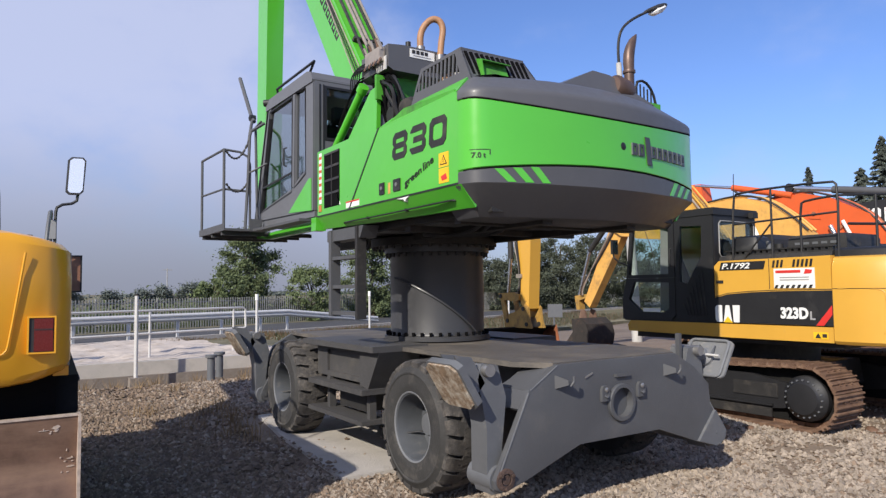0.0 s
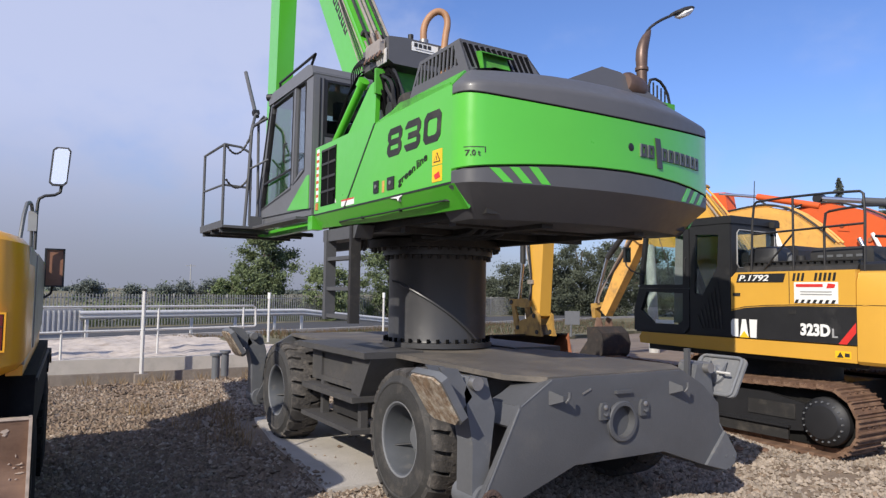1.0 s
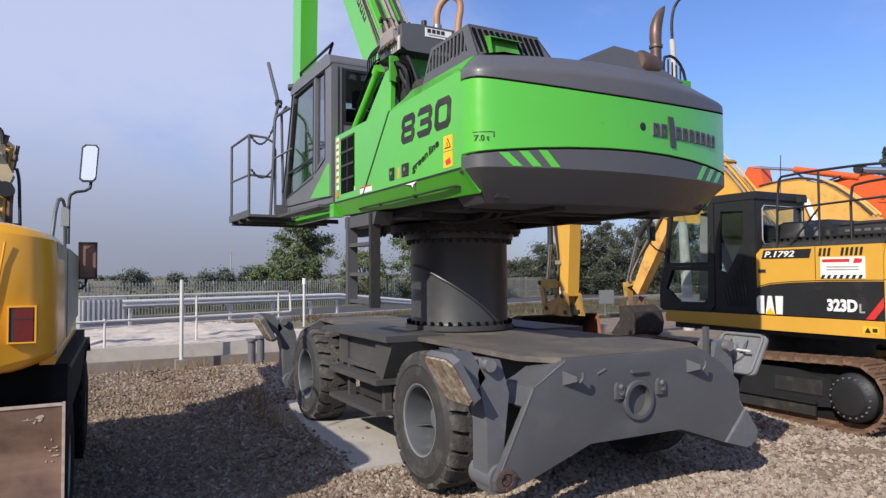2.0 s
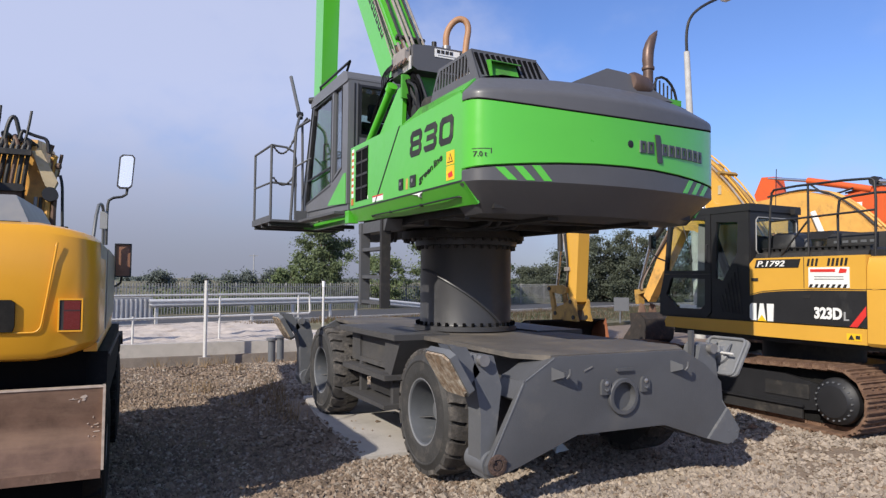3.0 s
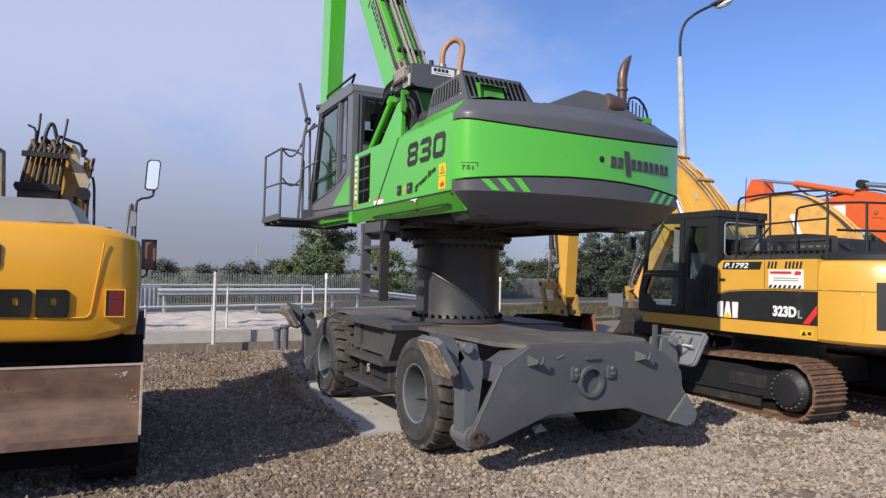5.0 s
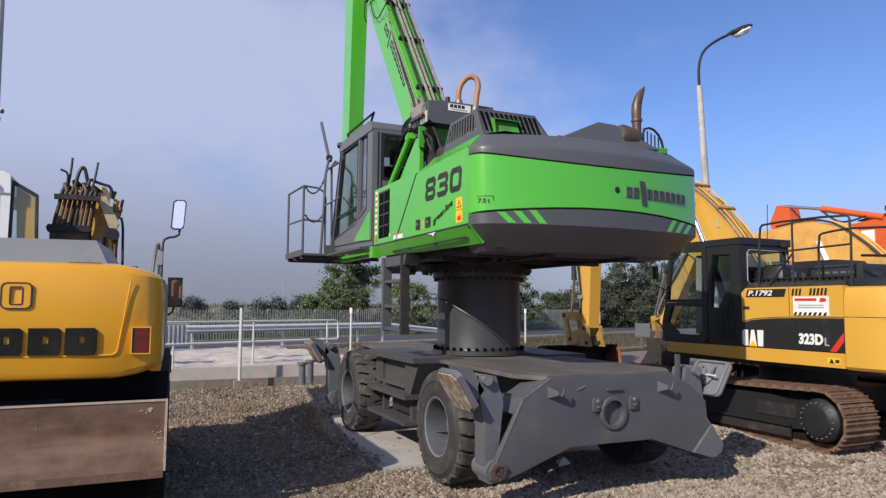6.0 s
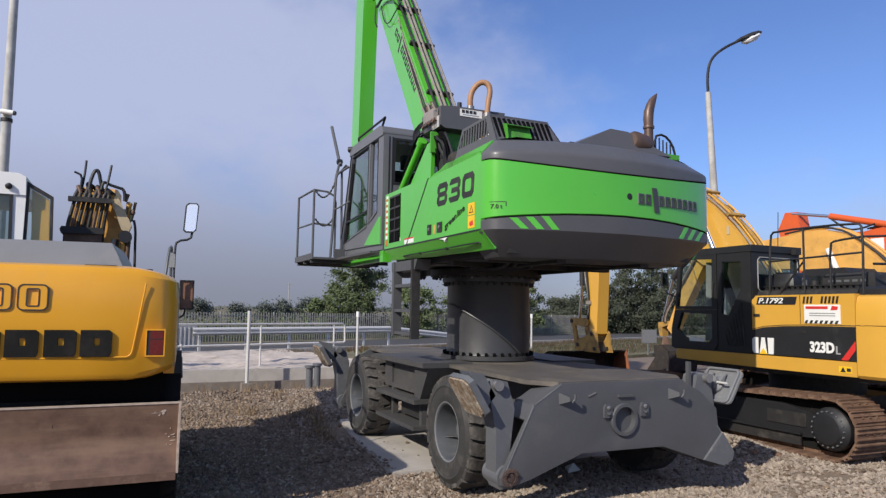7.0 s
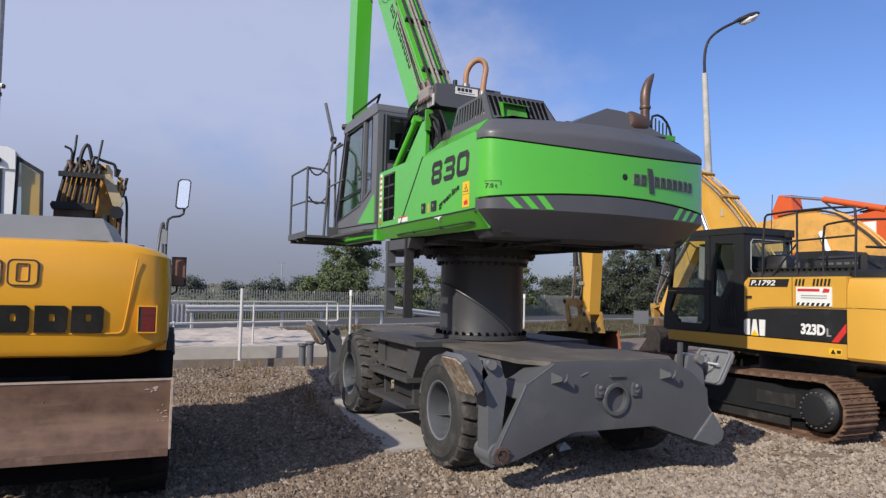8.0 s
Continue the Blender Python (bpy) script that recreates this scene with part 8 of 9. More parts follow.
        inner_ = [(p + (by - 0.3 - p) * 0.06, q + (bz + 0.1 - q) * 0.06) for p, q in back_]
        bkt = part("bucket", loft(B(), [[(xx, p, q) for p, q in back_ + inner_[::-1]] for xx in (x - 0.52, x + 0.52)]), MUDSTEEL, ob, "dark muddy digging bucket on the ground", bevel=0.01)
        for xx in (x - 0.53, x + 0.50):
            part("bucket_side", prism(B(), back_ + [(by + 0.5, bz - 0.2), (by + 0.22, bz + 0.12)], "x", xx, xx + 0.03), MUDSTEEL, bkt)
            part("bucket_ear", prism(B(), [(by - 0.05, bz + 0.48), (by + 0.02, bz + 0.74), (by + 0.18, bz + 0.78), (by + 0.28, bz + 0.46)], "x", x - 0.22 if xx < x else x + 0.18, x - 0.18 if xx < x else x + 0.22), RUST, bkt, bevel=0.01)
        for k in range(5):
            part("bucket_tooth", loft(B(), [[(x - 0.51 + 0.225 * k + i, back_[-1][0] + d, back_[-1][1] + e + j) for i, j in ((0, 0), (0.12, 0), (0.12, g), (0, g))] for d, e, g in ((-0.12, -0.02, 0.12), (0.08, 0.0, 0.10), (0.30, 0.03, 0.03))]), TRACK, bkt, bevel=0.006)
    return ob


second = far_excavator(15.2, 7.9, OLDYEL, "worn yellow excavator standing behind another one", [(7.8, 1.7), (8.2, 1.6), (9.1, 2.55), (10.3, 3.15), (11.5, 3.15), (13.1, 3.3), (13.5, 3.55), (13.2, 3.85), (11.8, 3.75), (10.5, 3.86), (9.8, 3.93), (9.4, 3.92), (8.88, 3.76), (8.3, 3.32), (7.98, 3.0), (7.7, 2.3)],
                       [(13.15, 4.05), (13.45, 3.85), (14.66, 1.50), (14.45, 1.32), (13.6, 2.62), (13.0, 3.6)], (14.55, 0.5))
part("lift_cylinder", cyl(B(), (14.85, 8.85, 2.55), (14.85, 9.24, 3.46), 0.06), WHITE, second, "bright lift cylinder rod")
orange = far_excavator(21.0, 8.4, ORANGE, "orange excavator with an arched boom", [(8.3, 1.8), (8.9, 1.6), (9.9, 2.6), (11.0, 3.4), (12.3, 4.0), (13.6, 4.3), (14.7, 4.4), (15.3, 4.45), (15.44, 4.85), (15.15, 5.43), (14.68, 5.40), (14.55, 4.75), (13.5, 4.56), (12.4, 4.52), (11.95, 4.58), (11.21, 4.66), (10.36, 4.41), (9.34, 3.86), (8.87, 3.16), (8.4, 2.4)], None, None)
part("stick", prism(B(), [(15.2, 4.9), (14.92, 4.9), (14.35, 1.7), (14.5, 1.4), (14.68, 1.7)], "x", 20.82, 21.1), ORANGE, orange, "orange stick hanging down", bevel=0.02)
part("boom_sticker", box(B(), 20.735, 20.762, 11.78, 12.18, 3.92, 4.28), WHITE, orange, "white panel on the boom")
part("arm_cylinder", cyl(B(), (20.8, 14.9, 5.37), (20.8, 13.4, 5.10), 0.05), CHROME, orange)
part("arm_cylinder", cyl(B(), (20.8, 13.5, 5.12), (20.8, 11.5, 4.62), 0.10), ORANGE, orange)
part("arm_hose", tube(B(), [(20.72, 13.4, 5.0), (20.7, 12.9, 4.62), (20.72, 12.5, 4.6), (20.72, 12.0, 4.72)], 0.03, 7, 2), SOOT, orange)
for y, z in ((10.85, 4.0), (10.1, 3.55)):
    part("boom_bolt", cyl(B(), (20.70, y, z), (20.78, y, z), 0.06, seg=12), REDRUST, orange)
part("boom_plate", prism(B(), [(11.05, 4.18), (10.72, 4.12), (10.66, 3.82), (10.98, 3.86)], "x", 20.735, 20.757), ORANGE, orange, bevel=0.008)
part("bright_rod", cyl(B(), (20.68, 10.02, 3.72), (20.68, 9.82, 3.30), 0.05, seg=10), WHITE, orange, "short bright rod")
for k in range(3):
    part("boom_pipe", tube(B(), [(20.80 + 0.12 * k, 12.3, 4.60), (20.80 + 0.12 * k, 11.3, 4.76), (20.80 + 0.12 * k, 10.4, 4.52), (20.80 + 0.12 * k, 9.4, 3.98), (20.80 + 0.12 * k, 8.9, 3.3)], 0.028, 7, 2), (SOOT, ORANGE, REDRUST)[k], orange)
part("lift_rod", cyl(B(), (20.65, 9.9, 2.6), (20.65, 10.35, 3.6), 0.07), CHROME, orange)
dark = thing("crushing_machine", (26.2, 10.0, 0), "dark grey machine with white lettering, half hidden behind", "machine")
part("body", prism(B(), [(6.2, 0.6), (6.2, 4.7), (9.5, 4.78), (11.7, 4.66), (12.2, 4.1), (13.4, 3.6), (13.6, 0.6)], "x", 25.1, 27.4), BLACK, dark, "dark grey panelled body", bevel=0.05)
part("chassis", box(B(), 25.3, 27.2, 6.2, 13.6, 0.0, 0.62), SOOT, dark)
part("jib", cyl(B(), (25.0, 13.9, 5.47), (25.0, 12.1, 5.17), 0.09), CHROME, dark, "bright piston rod")
part("jib_tube", cyl(B(), (25.0, 12.4, 5.22), (25.0, 8.7, 4.62), 0.13), CHASSIS, dark, "grey cylinder tube", bevel=0.03)
part("jib_lug", cyl(B(), (24.85, 13.9, 5.47), (25.2, 13.9, 5.47), 0.16), BLACK, dark)
part("mark_shape", ring_panel(B(), [(11.22, 4.14), (11.15, 4.08), (11.01, 4.08), (10.94, 4.14), (10.94, 4.38), (11.01, 4.44), (11.15, 4.44), (11.22, 4.38)], [(11.14, 4.18), (11.12, 4.16), (11.04, 4.16), (11.02, 4.18), (11.02, 4.34), (11.04, 4.36), (11.12, 4.36), (11.14, 4.34)], "x", 25.07, 25.11), WHITE, dark)
part("mark_shape", prism(B(), [(11.52, 4.44), (11.28, 4.44), (11.34, 4.10), (11.44, 4.10)], "x", 25.07, 25.11), WHITE, dark)
sg = part("white_sign", box(B(), 25.06, 25.1, 10.22, 10.82, 3.97, 4.43), WHITE, dark, "white sign with grey bars")
for z in (4.05, 4.16, 4.30):
    part("sign_bar", box(B(), 25.04, 25.07, 10.27, 10.77, z, z + 0.05), RED if z > 4.2 else SIGNGREY, sg)

# ---- lamp posts and poles ----
lamp = thing("street_lamp", (17.72, 15.0, 0), "tall grey street lamp with a curved arm", "street lamp")
part("pole", cyl(B(), (17.72, 15, -0.1), (17.20, 15, 9.1), 0.17, 0.085, 16), WOODPOLE, lamp, "weathered grey pole")
part("arm", tube(B(), [(17.21, 15, 9.0), (17.18, 15, 9.7), (17.35, 15, 10.25), (17.9, 15, 10.7), (18.75, 15, 11.15)], 0.045, 8, 2), SOOT, lamp, "dark curved arm")
hd_ = part("lamp_head", loft(B(), [[(18.55 + 1.1 * u, 15 + 0.17 * w * math.cos(a), 11.08 + 0.48 * u + 0.11 * w * math.sin(a)) for a in [k * math.tau / 10 for k in range(10)]] for u, w in ((0, 0.4), (0.2, 0.8), (0.55, 1.1), (0.85, 0.9), (1.0, 0.35))]), SOOT, lamp, "lamp head")
part("lamp_bowl", loft(B(), [[(18.78 + 0.85 * u, 15 + 0.19 * w * math.cos(a), 11.06 + 0.44 * u + 0.15 * w * math.sin(a)) for a in [k * math.tau / 10 for k in range(10)]] for u, w in ((0, 0.3), (0.3, 1), (0.7, 1), (1.0, 0.3))]), WHITE, hd_, "pale glass bowl")
copy_lamp = thing("street_lamp", (30.0, 12.4, 0), "slender grey street lamp far behind the machines", "street lamp")
part("pole", cyl(B(), (30, 12.4, -0.1), (30, 12.3, 7.9), 0.13, 0.07, 12), WOODPOLE, copy_lamp)
part("arm", tube(B(), [(30, 12.3, 7.8), (30, 12.25, 8.15), (30, 11.9, 8.4), (30, 11.0, 8.6)], 0.035, 8, 2), SOOT, copy_lamp)
part("lamp_head", box(B(), 29.9, 30.1, 10.5, 11.05, 8.56, 8.68), SOOT, copy_lamp, bevel=0.03)
pole = thing("utility_pole", (-2.33, 17.2, 0), "tall weathered grey pole with a small white camera", "pole")
part("pole", cyl(B(), (-2.33, 17.2, -0.1), (-2.415, 17.2, 12.5), 0.135, 0.075, 14), WOODPOLE, pole)
part("clamp", cyl(B(), (-2.37, 17.2, 6.16), (-2.37, 17.2, 6.24), 0.125, seg=14), SOOT, pole)
fit_ = part("fitting", cyl(B(), (-2.47, 17.06, 6.37), (-2.20, 16.98, 6.34), 0.06, seg=12), WHITE, pole, "small white camera housing", bevel=0.012)
part("lens_hood", cyl(B(), (-2.20, 16.98, 6.335), (-2.165, 16.97, 6.33), 0.05, seg=12), BLACK, fit_)
tele = thing("telegraph_pole", (31.2, 149.8, 0), "distant thin telegraph pole in the haze", "pole")
part("pole", cyl(B(), (31.2, 149.8, 0), (31.2, 149.8, 7.0), 0.14, 0.11, 8), SIGNGREY, tele)
part("cross_arm", box(B(), 30.2, 32.2, 149.75, 149.85, 6.6, 6.75), SIGNGREY, tele)

# ---- the yard's edge: low wall, sand, road, rails, fence ----
WD = Vector((0.945, 0.325, 0)).normalized()
WN = Vector((-WD.y, WD.x, 0))
W0 = Vector((1.86, 18.26, 0))


def wp(s, o, z=0.0):
    """A point s metres along the yard's edge, o metres beyond it."""
    p = W0 + WD * s + WN * o
    return (p.x, p.y, z)


def wbox(bm, s0, s1, o0, o1, z0, z1):
    return prism(bm, [wp(s0, o0)[:2], wp(s1, o0)[:2], wp(s1, o1)[:2], wp(s0, o1)[:2]], "z", z0, z1)


wall = part("wall_edge", box(B(), -21, 7.6, 18.16, 18.40, -0.5, 0.24), CONCRETE, bevel=0.012)
tagged(wall, "low pale concrete retaining wall", "wall", kind="structure")
foot = part("wall_footing", box(B(), -21, 7.8, 18.02, 18.16, -0.5, -0.08), FOOTING, bevel=0.01)
tagged(foot, "darker damp concrete footing of the low wall", "wall", kind="structure")
bm = B()
n = 170
rows = []
for j in range(33):
    v = j / 32
    row = []
    for i in range(n + 1):
        u = i / n
        back = wp(-24 + 31 * u, 6.52)
        edge = 0.9 * noise.noise((j * 0.18, 0, 0)) if i == n else 0
        lift = 0.09 * noise.noise((i * 0.15, j * 0.22, 1.7)) + 0.06 * noise.noise((i * 0.42, j * 0.52, 4.0)) + 0.035 * noise.noise((i * 1.1, j * 1.3, 9.0))
        row.append(((-21 + 28.6 * u) * (1 - v) + back[0] * v - edge, 18.39 * (1 - v) + back[1] * v, 0.235 + lift * min(1, 0.25 + 4 * v)))
    rows.append(row)
loft(bm, rows, closed=False, caps=False)
tagged(part("sand_patch", bm, SANDY), "trampled pale sand behind the low wall", "ground", kind="structure")
tagged(part("verge", wbox(B(), 6.8, 90, -2.0, 6.5, -0.5, 0.12), GRASS), "patchy dry grass verge", "ground", kind="structure")
tagged(part("road", wbox(B(), -120, 160, 6.55, 13.6, -0.5, 0.14), ASPHALT), "grey asphalt road", "road", kind="structure")
tagged(part("kerb", wbox(B(), -120, 160, 6.35, 6.55, -0.5, 0.28), CONCRETE, bevel=0.01), "pale concrete kerb along the road", "kerb", kind="structure")
tagged(part("road_line", wbox(B(), -120, 160, 6.8, 6.95, 0.1, 0.145), WHITE), "white road edge line", "road marking", kind="structure")
tagged(part("meadow", wbox(B(), -500, 700, 13.6, 900, -0.5, 0.12), GRASS), "dry meadow reaching to the haze", "ground", kind="structure")

hrail = thing("hand_rail", wp(0, 0.1, 0.25), "white painted tubular hand rail on the low wall", "railing")
part("top_bar", tube(B(), [wp(-14, 0.1, 1.42), wp(4.6, 0.1, 1.45), wp(5.1, 0.1, 1.45), wp(5.18, 0.1, 1.40), wp(5.2, 0.1, 0.90), wp(5.15, 0.1, 0.86), wp(-14, 0.1, 0.86)], 0.03, 8), GALV, hrail)
for s_ in (-12, -9, -6, -3, -0.07, 2.25, 4.78):
    part("rail_post", tube(B(), [wp(s_, 0.1, 0.2), wp(s_, 0.1, 1.43 if s_ > 0 else 0.92)], 0.028, 8), GALV, hrail)

for s_, o_, h_, cap in ((1.19, -1.2, 1.86, False), (7.8, 3.0, 1.79, True), (13.45, 3.0, 1.84, True), (18.0, 3.0, 1.76, True), (24.25, 3.0, 1.68, False), (-6.0, -1.2, 1.86, False)):
    po = thing("fence_post", wp(s_, o_, 0), "pale grey fence post with a white top" if cap else "pale grey steel fence post in a concrete foot", "fence post", "fence posts along the yard's edge")
    zb = -0.30 if o_ < 0 else 0.0
    part("post", tube(B(), [wp(s_, o_, zb - 0.05), wp(s_, o_, h_)], 0.045, 8), GALV, po)
    part("post_cap", cyl(B(), wp(s_, o_, h_ - 0.18 if cap else h_ - 0.02), wp(s_, o_, h_ + 0.03), 0.06 if cap else 0.05, seg=8), WHITE if cap else SOOT, po)
    part("foot", box(B(), *[v for a in (0, 1) for v in (wp(s_, o_)[a] - 0.14, wp(s_, o_)[a] + 0.14)], zb - 0.08, 0.10 if o_ > 0 else -0.06), FOOTING, po, bevel=0.02)
for q in ((1.78, -3.3), (2.30, -2.85)):
    bl = thing("bollard", wp(*q), "short dark grey steel pipe bollard", "bollard", "pipe bollards by the low wall")
    part("pipe", cyl(B(), wp(*q, -0.05), wp(*q, 0.50), 0.085, seg=18), RIM, bl)
    part("flange", cyl(B(), wp(*q, 0.46), wp(*q, 0.52), 0.125, seg=18), RIM, bl, bevel=0.008)

gr_ = thing("guard_rail", wp(8, 8.2, 0.24), "galvanised steel crash barrier along the road", "crash barrier")


def wbeam(s0, s1, z0, z1):
    prof = ((0, -0.155), (0.03, -0.14), (0.08, -0.09), (0.08, -0.05), (0.02, -0.02), (0.02, 0.02), (0.08, 0.05), (0.08, 0.09), (0.03, 0.14), (0, 0.155))
    full = [(-a, b) for a, b in prof] + [(-a + 0.006, b) for a, b in prof[::-1]]
    return loft(B(), [[wp(s, 8.2 + a, z + b) for a, b in full] for s, z in ((s0, z0), (s1, z1))])


part("beam", wbeam(3.7, 13.5, 0.93, 0.93), GALV, gr_)
part("sloping_end", wbeam(13.5, 19.5, 0.93, 0.38), GALV, gr_)
for s_ in (4, 6, 8, 10, 12, 13.5):
    part("barrier_post", wbox(B(), s_ - 0.05, s_ + 0.05, 8.22, 8.30, 0.1, 1.05), GALV, gr_)
cabn = thing("switch_box", wp(3.1, 8.5, 0.24), "grey ribbed roadside switch box", "box")
part("housing", wbox(B(), 2.3, 3.9, 8.3, 8.7, 0.1, 1.15), SIGNGREY, cabn, bevel=0.02)
for k in range(9):
    part("rib", wbox(B(), 2.38 + 0.17 * k, 2.44 + 0.17 * k, 8.27, 8.3, 0.3, 1.1), GALV, cabn)
sign_ = thing("road_sign_back", (21.22, 22.6, 0.2), "grey back of a road sign on a post", "road sign")
part("panel", loft(B(), [[(20.97, 22.75, z), (21.5, 22.4, z), (21.52, 22.44, z), (20.99, 22.79, z)] for z in (0.62, 1.2)]), RIM, sign_)
part("post", cyl(B(), (21.22, 22.64, 0.1), (21.22, 22.64, 1.0), 0.04, seg=8), RIM, sign_)

fence = thing("palisade_fence", wp(20, 15, 0.2), "grey palisade fence beyond the road", "fence")
for z in (0.55, 1.42):
    part("fence_bar", wbox(B(), -16, 80, 15.0, 15.03, z, z + 0.04), FENCEGREY, fence)
bm = B()
for k in range(640):
    s_ = -16 + 0.15 * k
    wbox(bm, s_, s_ + 0.045, 14.97, 15.0, 0.1, 1.62 + 0.01 * math.sin(k))
part("pale", bm, FENCEGREY, fence, kind="stuff")
for k in range(33):
    part("fence_post", wbox(B(), -16 + 3 * k, -15.93 + 3 * k, 15.0, 15.07, 0.1, 1.66), FENCEGREY, fence)


# ---- trees and bushes ----
def leaves(rng, clumps, n, size, flat=0.0):
    """Many small bent leaf sprays scattered through clumps (centre, radii)."""
    k = rng.integers(0, len(clumps), n)
    c = np.array([q[0] for q in clumps])[k]
    r = np.array([q[1] for q in clumps])[k]
    d = rng.normal(size=(n, 3))
    d /= np.linalg.norm(d, axis=1)[:, None]
    p = c + d * r * (0.75 * np.abs(rng.normal(size=n)))[:, None]
    u = rng.normal(size=(n, 3))
    u[:, 2] *= 1 - flat
    u /= np.linalg.norm(u, axis=1)[:, None]
    v = np.cross(u, rng.normal(size=(n, 3)))
    v /= np.linalg.norm(v, axis=1)[:, None]
    s = size * (0.5 + rng.random(n))[:, None]
    verts = np.stack([p - u * s, p + v * s * 0.45, p + u * s, p - v * s * 0.45], 1).reshape(-1, 3)
    faces = np.arange(n * 4).reshape(-1, 4)
    return verts, faces


def mesh_part(name, verts, faces, mat, parent, label="", kind=""):
    me = bpy.data.meshes.new(name)
    if parent is not None:
        verts = verts - np.array(base_of(parent))
    me.from_pydata(verts.tolist(), [], faces.tolist())
    me.materials.append(mat)
    ob = new(name, me)
    ob.parent = parent
    return tagged(ob, label, kind=kind)


def broadleaf(at, h, w, seed, mat, n, size, label, low=0.15):
    rng = np.random.default_rng(seed)
    at = Vector(at)
    ob = thing("tree", at, label, "tree", "trees beyond the road")
    part("trunk", loft(B(), [[at + Vector((r * math.cos(a) + dx, r * math.sin(a), z * h)) for a in [k * math.tau / 8 for k in range(8)]] for z, r, dx in ((-0.02, 0.035 * h, 0), (0.2, 0.025 * h, 0.01 * h), (0.5, 0.016 * h, -0.01 * h), (0.85, 0.006 * h, 0.02 * h))]), BARK, ob)
    cl = []
    for k in range(64):
        z = low + (0.95 - low) * rng.random()
        spread = w * (0.35 + 0.65 * math.sin(math.pi * min(1, (z - low) / (1.02 - low)) ** 0.75))
        a = rng.random() * math.tau
        rad = spread * rng.random() ** 0.5
        c = np.array((at.x + rad * math.cos(a), at.y + rad * math.sin(a), at.z + z * h))
        q = w * (0.13 + 0.14 * rng.random())
        cl.append((c, np.array((q, q, q * 0.75))))
        if k < 9:
            part("limb", tube(B(), [at + Vector((0, 0, 0.3 * h * z + 0.15 * h)), (Vector(c) + at) / 2 + Vector((0, 0, 0.42 * z * h)), Vector(c)], 0.008 * h, 5, 1), BARK, ob)
    dense = mat == LEAF_DARK
    if dense or h > 5:
        cl += [(np.array((at.x + w * (rng.random() - 0.5) * (1.5 if dense else 0.8), at.y + rng.random() - 0.5, at.z + h * (0.08 + 0.62 * rng.random()))), np.array((w * 0.35, w * 0.3, w * 0.3)) * (1 if dense else 0.7)) for _ in range(22 if dense else 12)]
    verts, faces = leaves(rng, cl, n, size)
    mesh_part("crown", verts, faces, mat, ob, "leafy crown", "")
    return ob


def conifer(at, h, w, seed, n, label):
    rng = np.random.default_rng(seed)
    at = Vector(at)
    ob = thing("conifer", at, label, "tree", "dark conifers far behind")
    part("trunk", cyl(B(), at, at + Vector((0, 0, h * 0.98)), 0.014 * h, 0.003 * h, 7), BARK, ob)
    verts, faces = [], []
    for k in range(120):
        z = 0.10 + 0.88 * (k / 119) ** 0.9
        a = k * 2.4 + 0.6 * rng.random()
        L = w * (1.03 - z) ** 0.8 * (0.55 + 0.6 * rng.random())
        m_ = int(n / 120)
        u = rng.random(m_) ** 0.7
        side = (rng.random(m_) - 0.5) * 0.8 * L * (1.1 - u)
        px = at.x + L * u * math.cos(a) - side * math.sin(a)
        py = at.y + L * u * math.sin(a) + side * math.cos(a)
        pz = at.z + z * h - 0.28 * L * u + 0.12 * L * u * u - 0.5 * abs(side) - 0.10 * rng.random(m_)
        p = np.column_stack([px, py, pz])
        d = np.column_stack([math.cos(a) + 0.5 * rng.normal(size=m_), math.sin(a) + 0.5 * rng.normal(size=m_), -0.5 - 0.4 * rng.random(m_)])
        d *= (0.013 * h * (0.6 + 0.8 * rng.random(m_)) / np.linalg.norm(d, axis=1))[:, None]
        s_ = np.cross(d, rng.normal(size=(m_, 3))) * 0.6
        s_ *= (0.006 * h / np.maximum(np.linalg.norm(s_, axis=1), 1e-6))[:, None]
        verts.append(np.stack([p - d, p + s_, p + d, p - s_], 1).reshape(-1, 3))
    verts = np.concatenate(verts)
    faces = np.arange(len(verts)).reshape(-1, 4)
    mesh_part("crown", verts, faces, NEEDLE, ob, "dark needle crown")
    return ob


broadleaf((13.9, 42.0, 0.1), 5.8, 2.2, 3, LEAF, 34000, 0.08, "broad green tree beyond the road", 0.08)
broadleaf((16.9, 39.4, 0.1), 3.3, 1.7, 4, LEAF_PALE, 14000, 0.07, "small pale green tree beyond the road", 0.05)
broadleaf((11.6, 41.5, 0.1), 2.6, 1.5, 5, LEAF_PALE, 11000, 0.07, "pale green bushy tree beside a larger one", 0.02)
broadleaf((21.6, 40.5, 0.1), 5.4, 2.6, 6, LEAF, 26000, 0.08, "green tree behind the palisade fence", 0.05)
broadleaf((25.5, 41.5, 0.1), 4.4, 2.2, 7, LEAF, 18000, 0.085, "green tree in the hedge beyond the road", 0.05)
for k, (x, y, h, w, lab) in enumerate(((33.6, 47.5, 2.9, 1.9, "dense dark green tree beyond the fence"), (36.3, 46.5, 4.3, 2.3, "dense dark green tree beyond the fence"), (39.2, 45.5, 5.6, 2.6, "dense dark tree among others"), (41.8, 44.0, 6.6, 2.8, "tall dark green tree beyond the fence"), (44.6, 42.5, 6.4, 2.8, "tall dark green tree beyond the fence"), (47.5, 41.0, 6.0, 2.8, "dense dark tree among others"), (50.5, 38.0, 6.9, 3.0, "tall dark green tree beyond the fence"), (53.5, 36.0, 6.2, 2.8, "dense dark tree among others"), (56.5, 33.5, 6.0, 3.2, "dark green tree behind the parked machines"))):
    broadleaf((x, y, 0.1), h, w, 30 + k, LEAF_DARK, 34000, 0.085, lab, 0.02)
conifer((60, 25.9, 0), 14.0, 3.3, 21, 10500, "tall dark conifer standing alone")
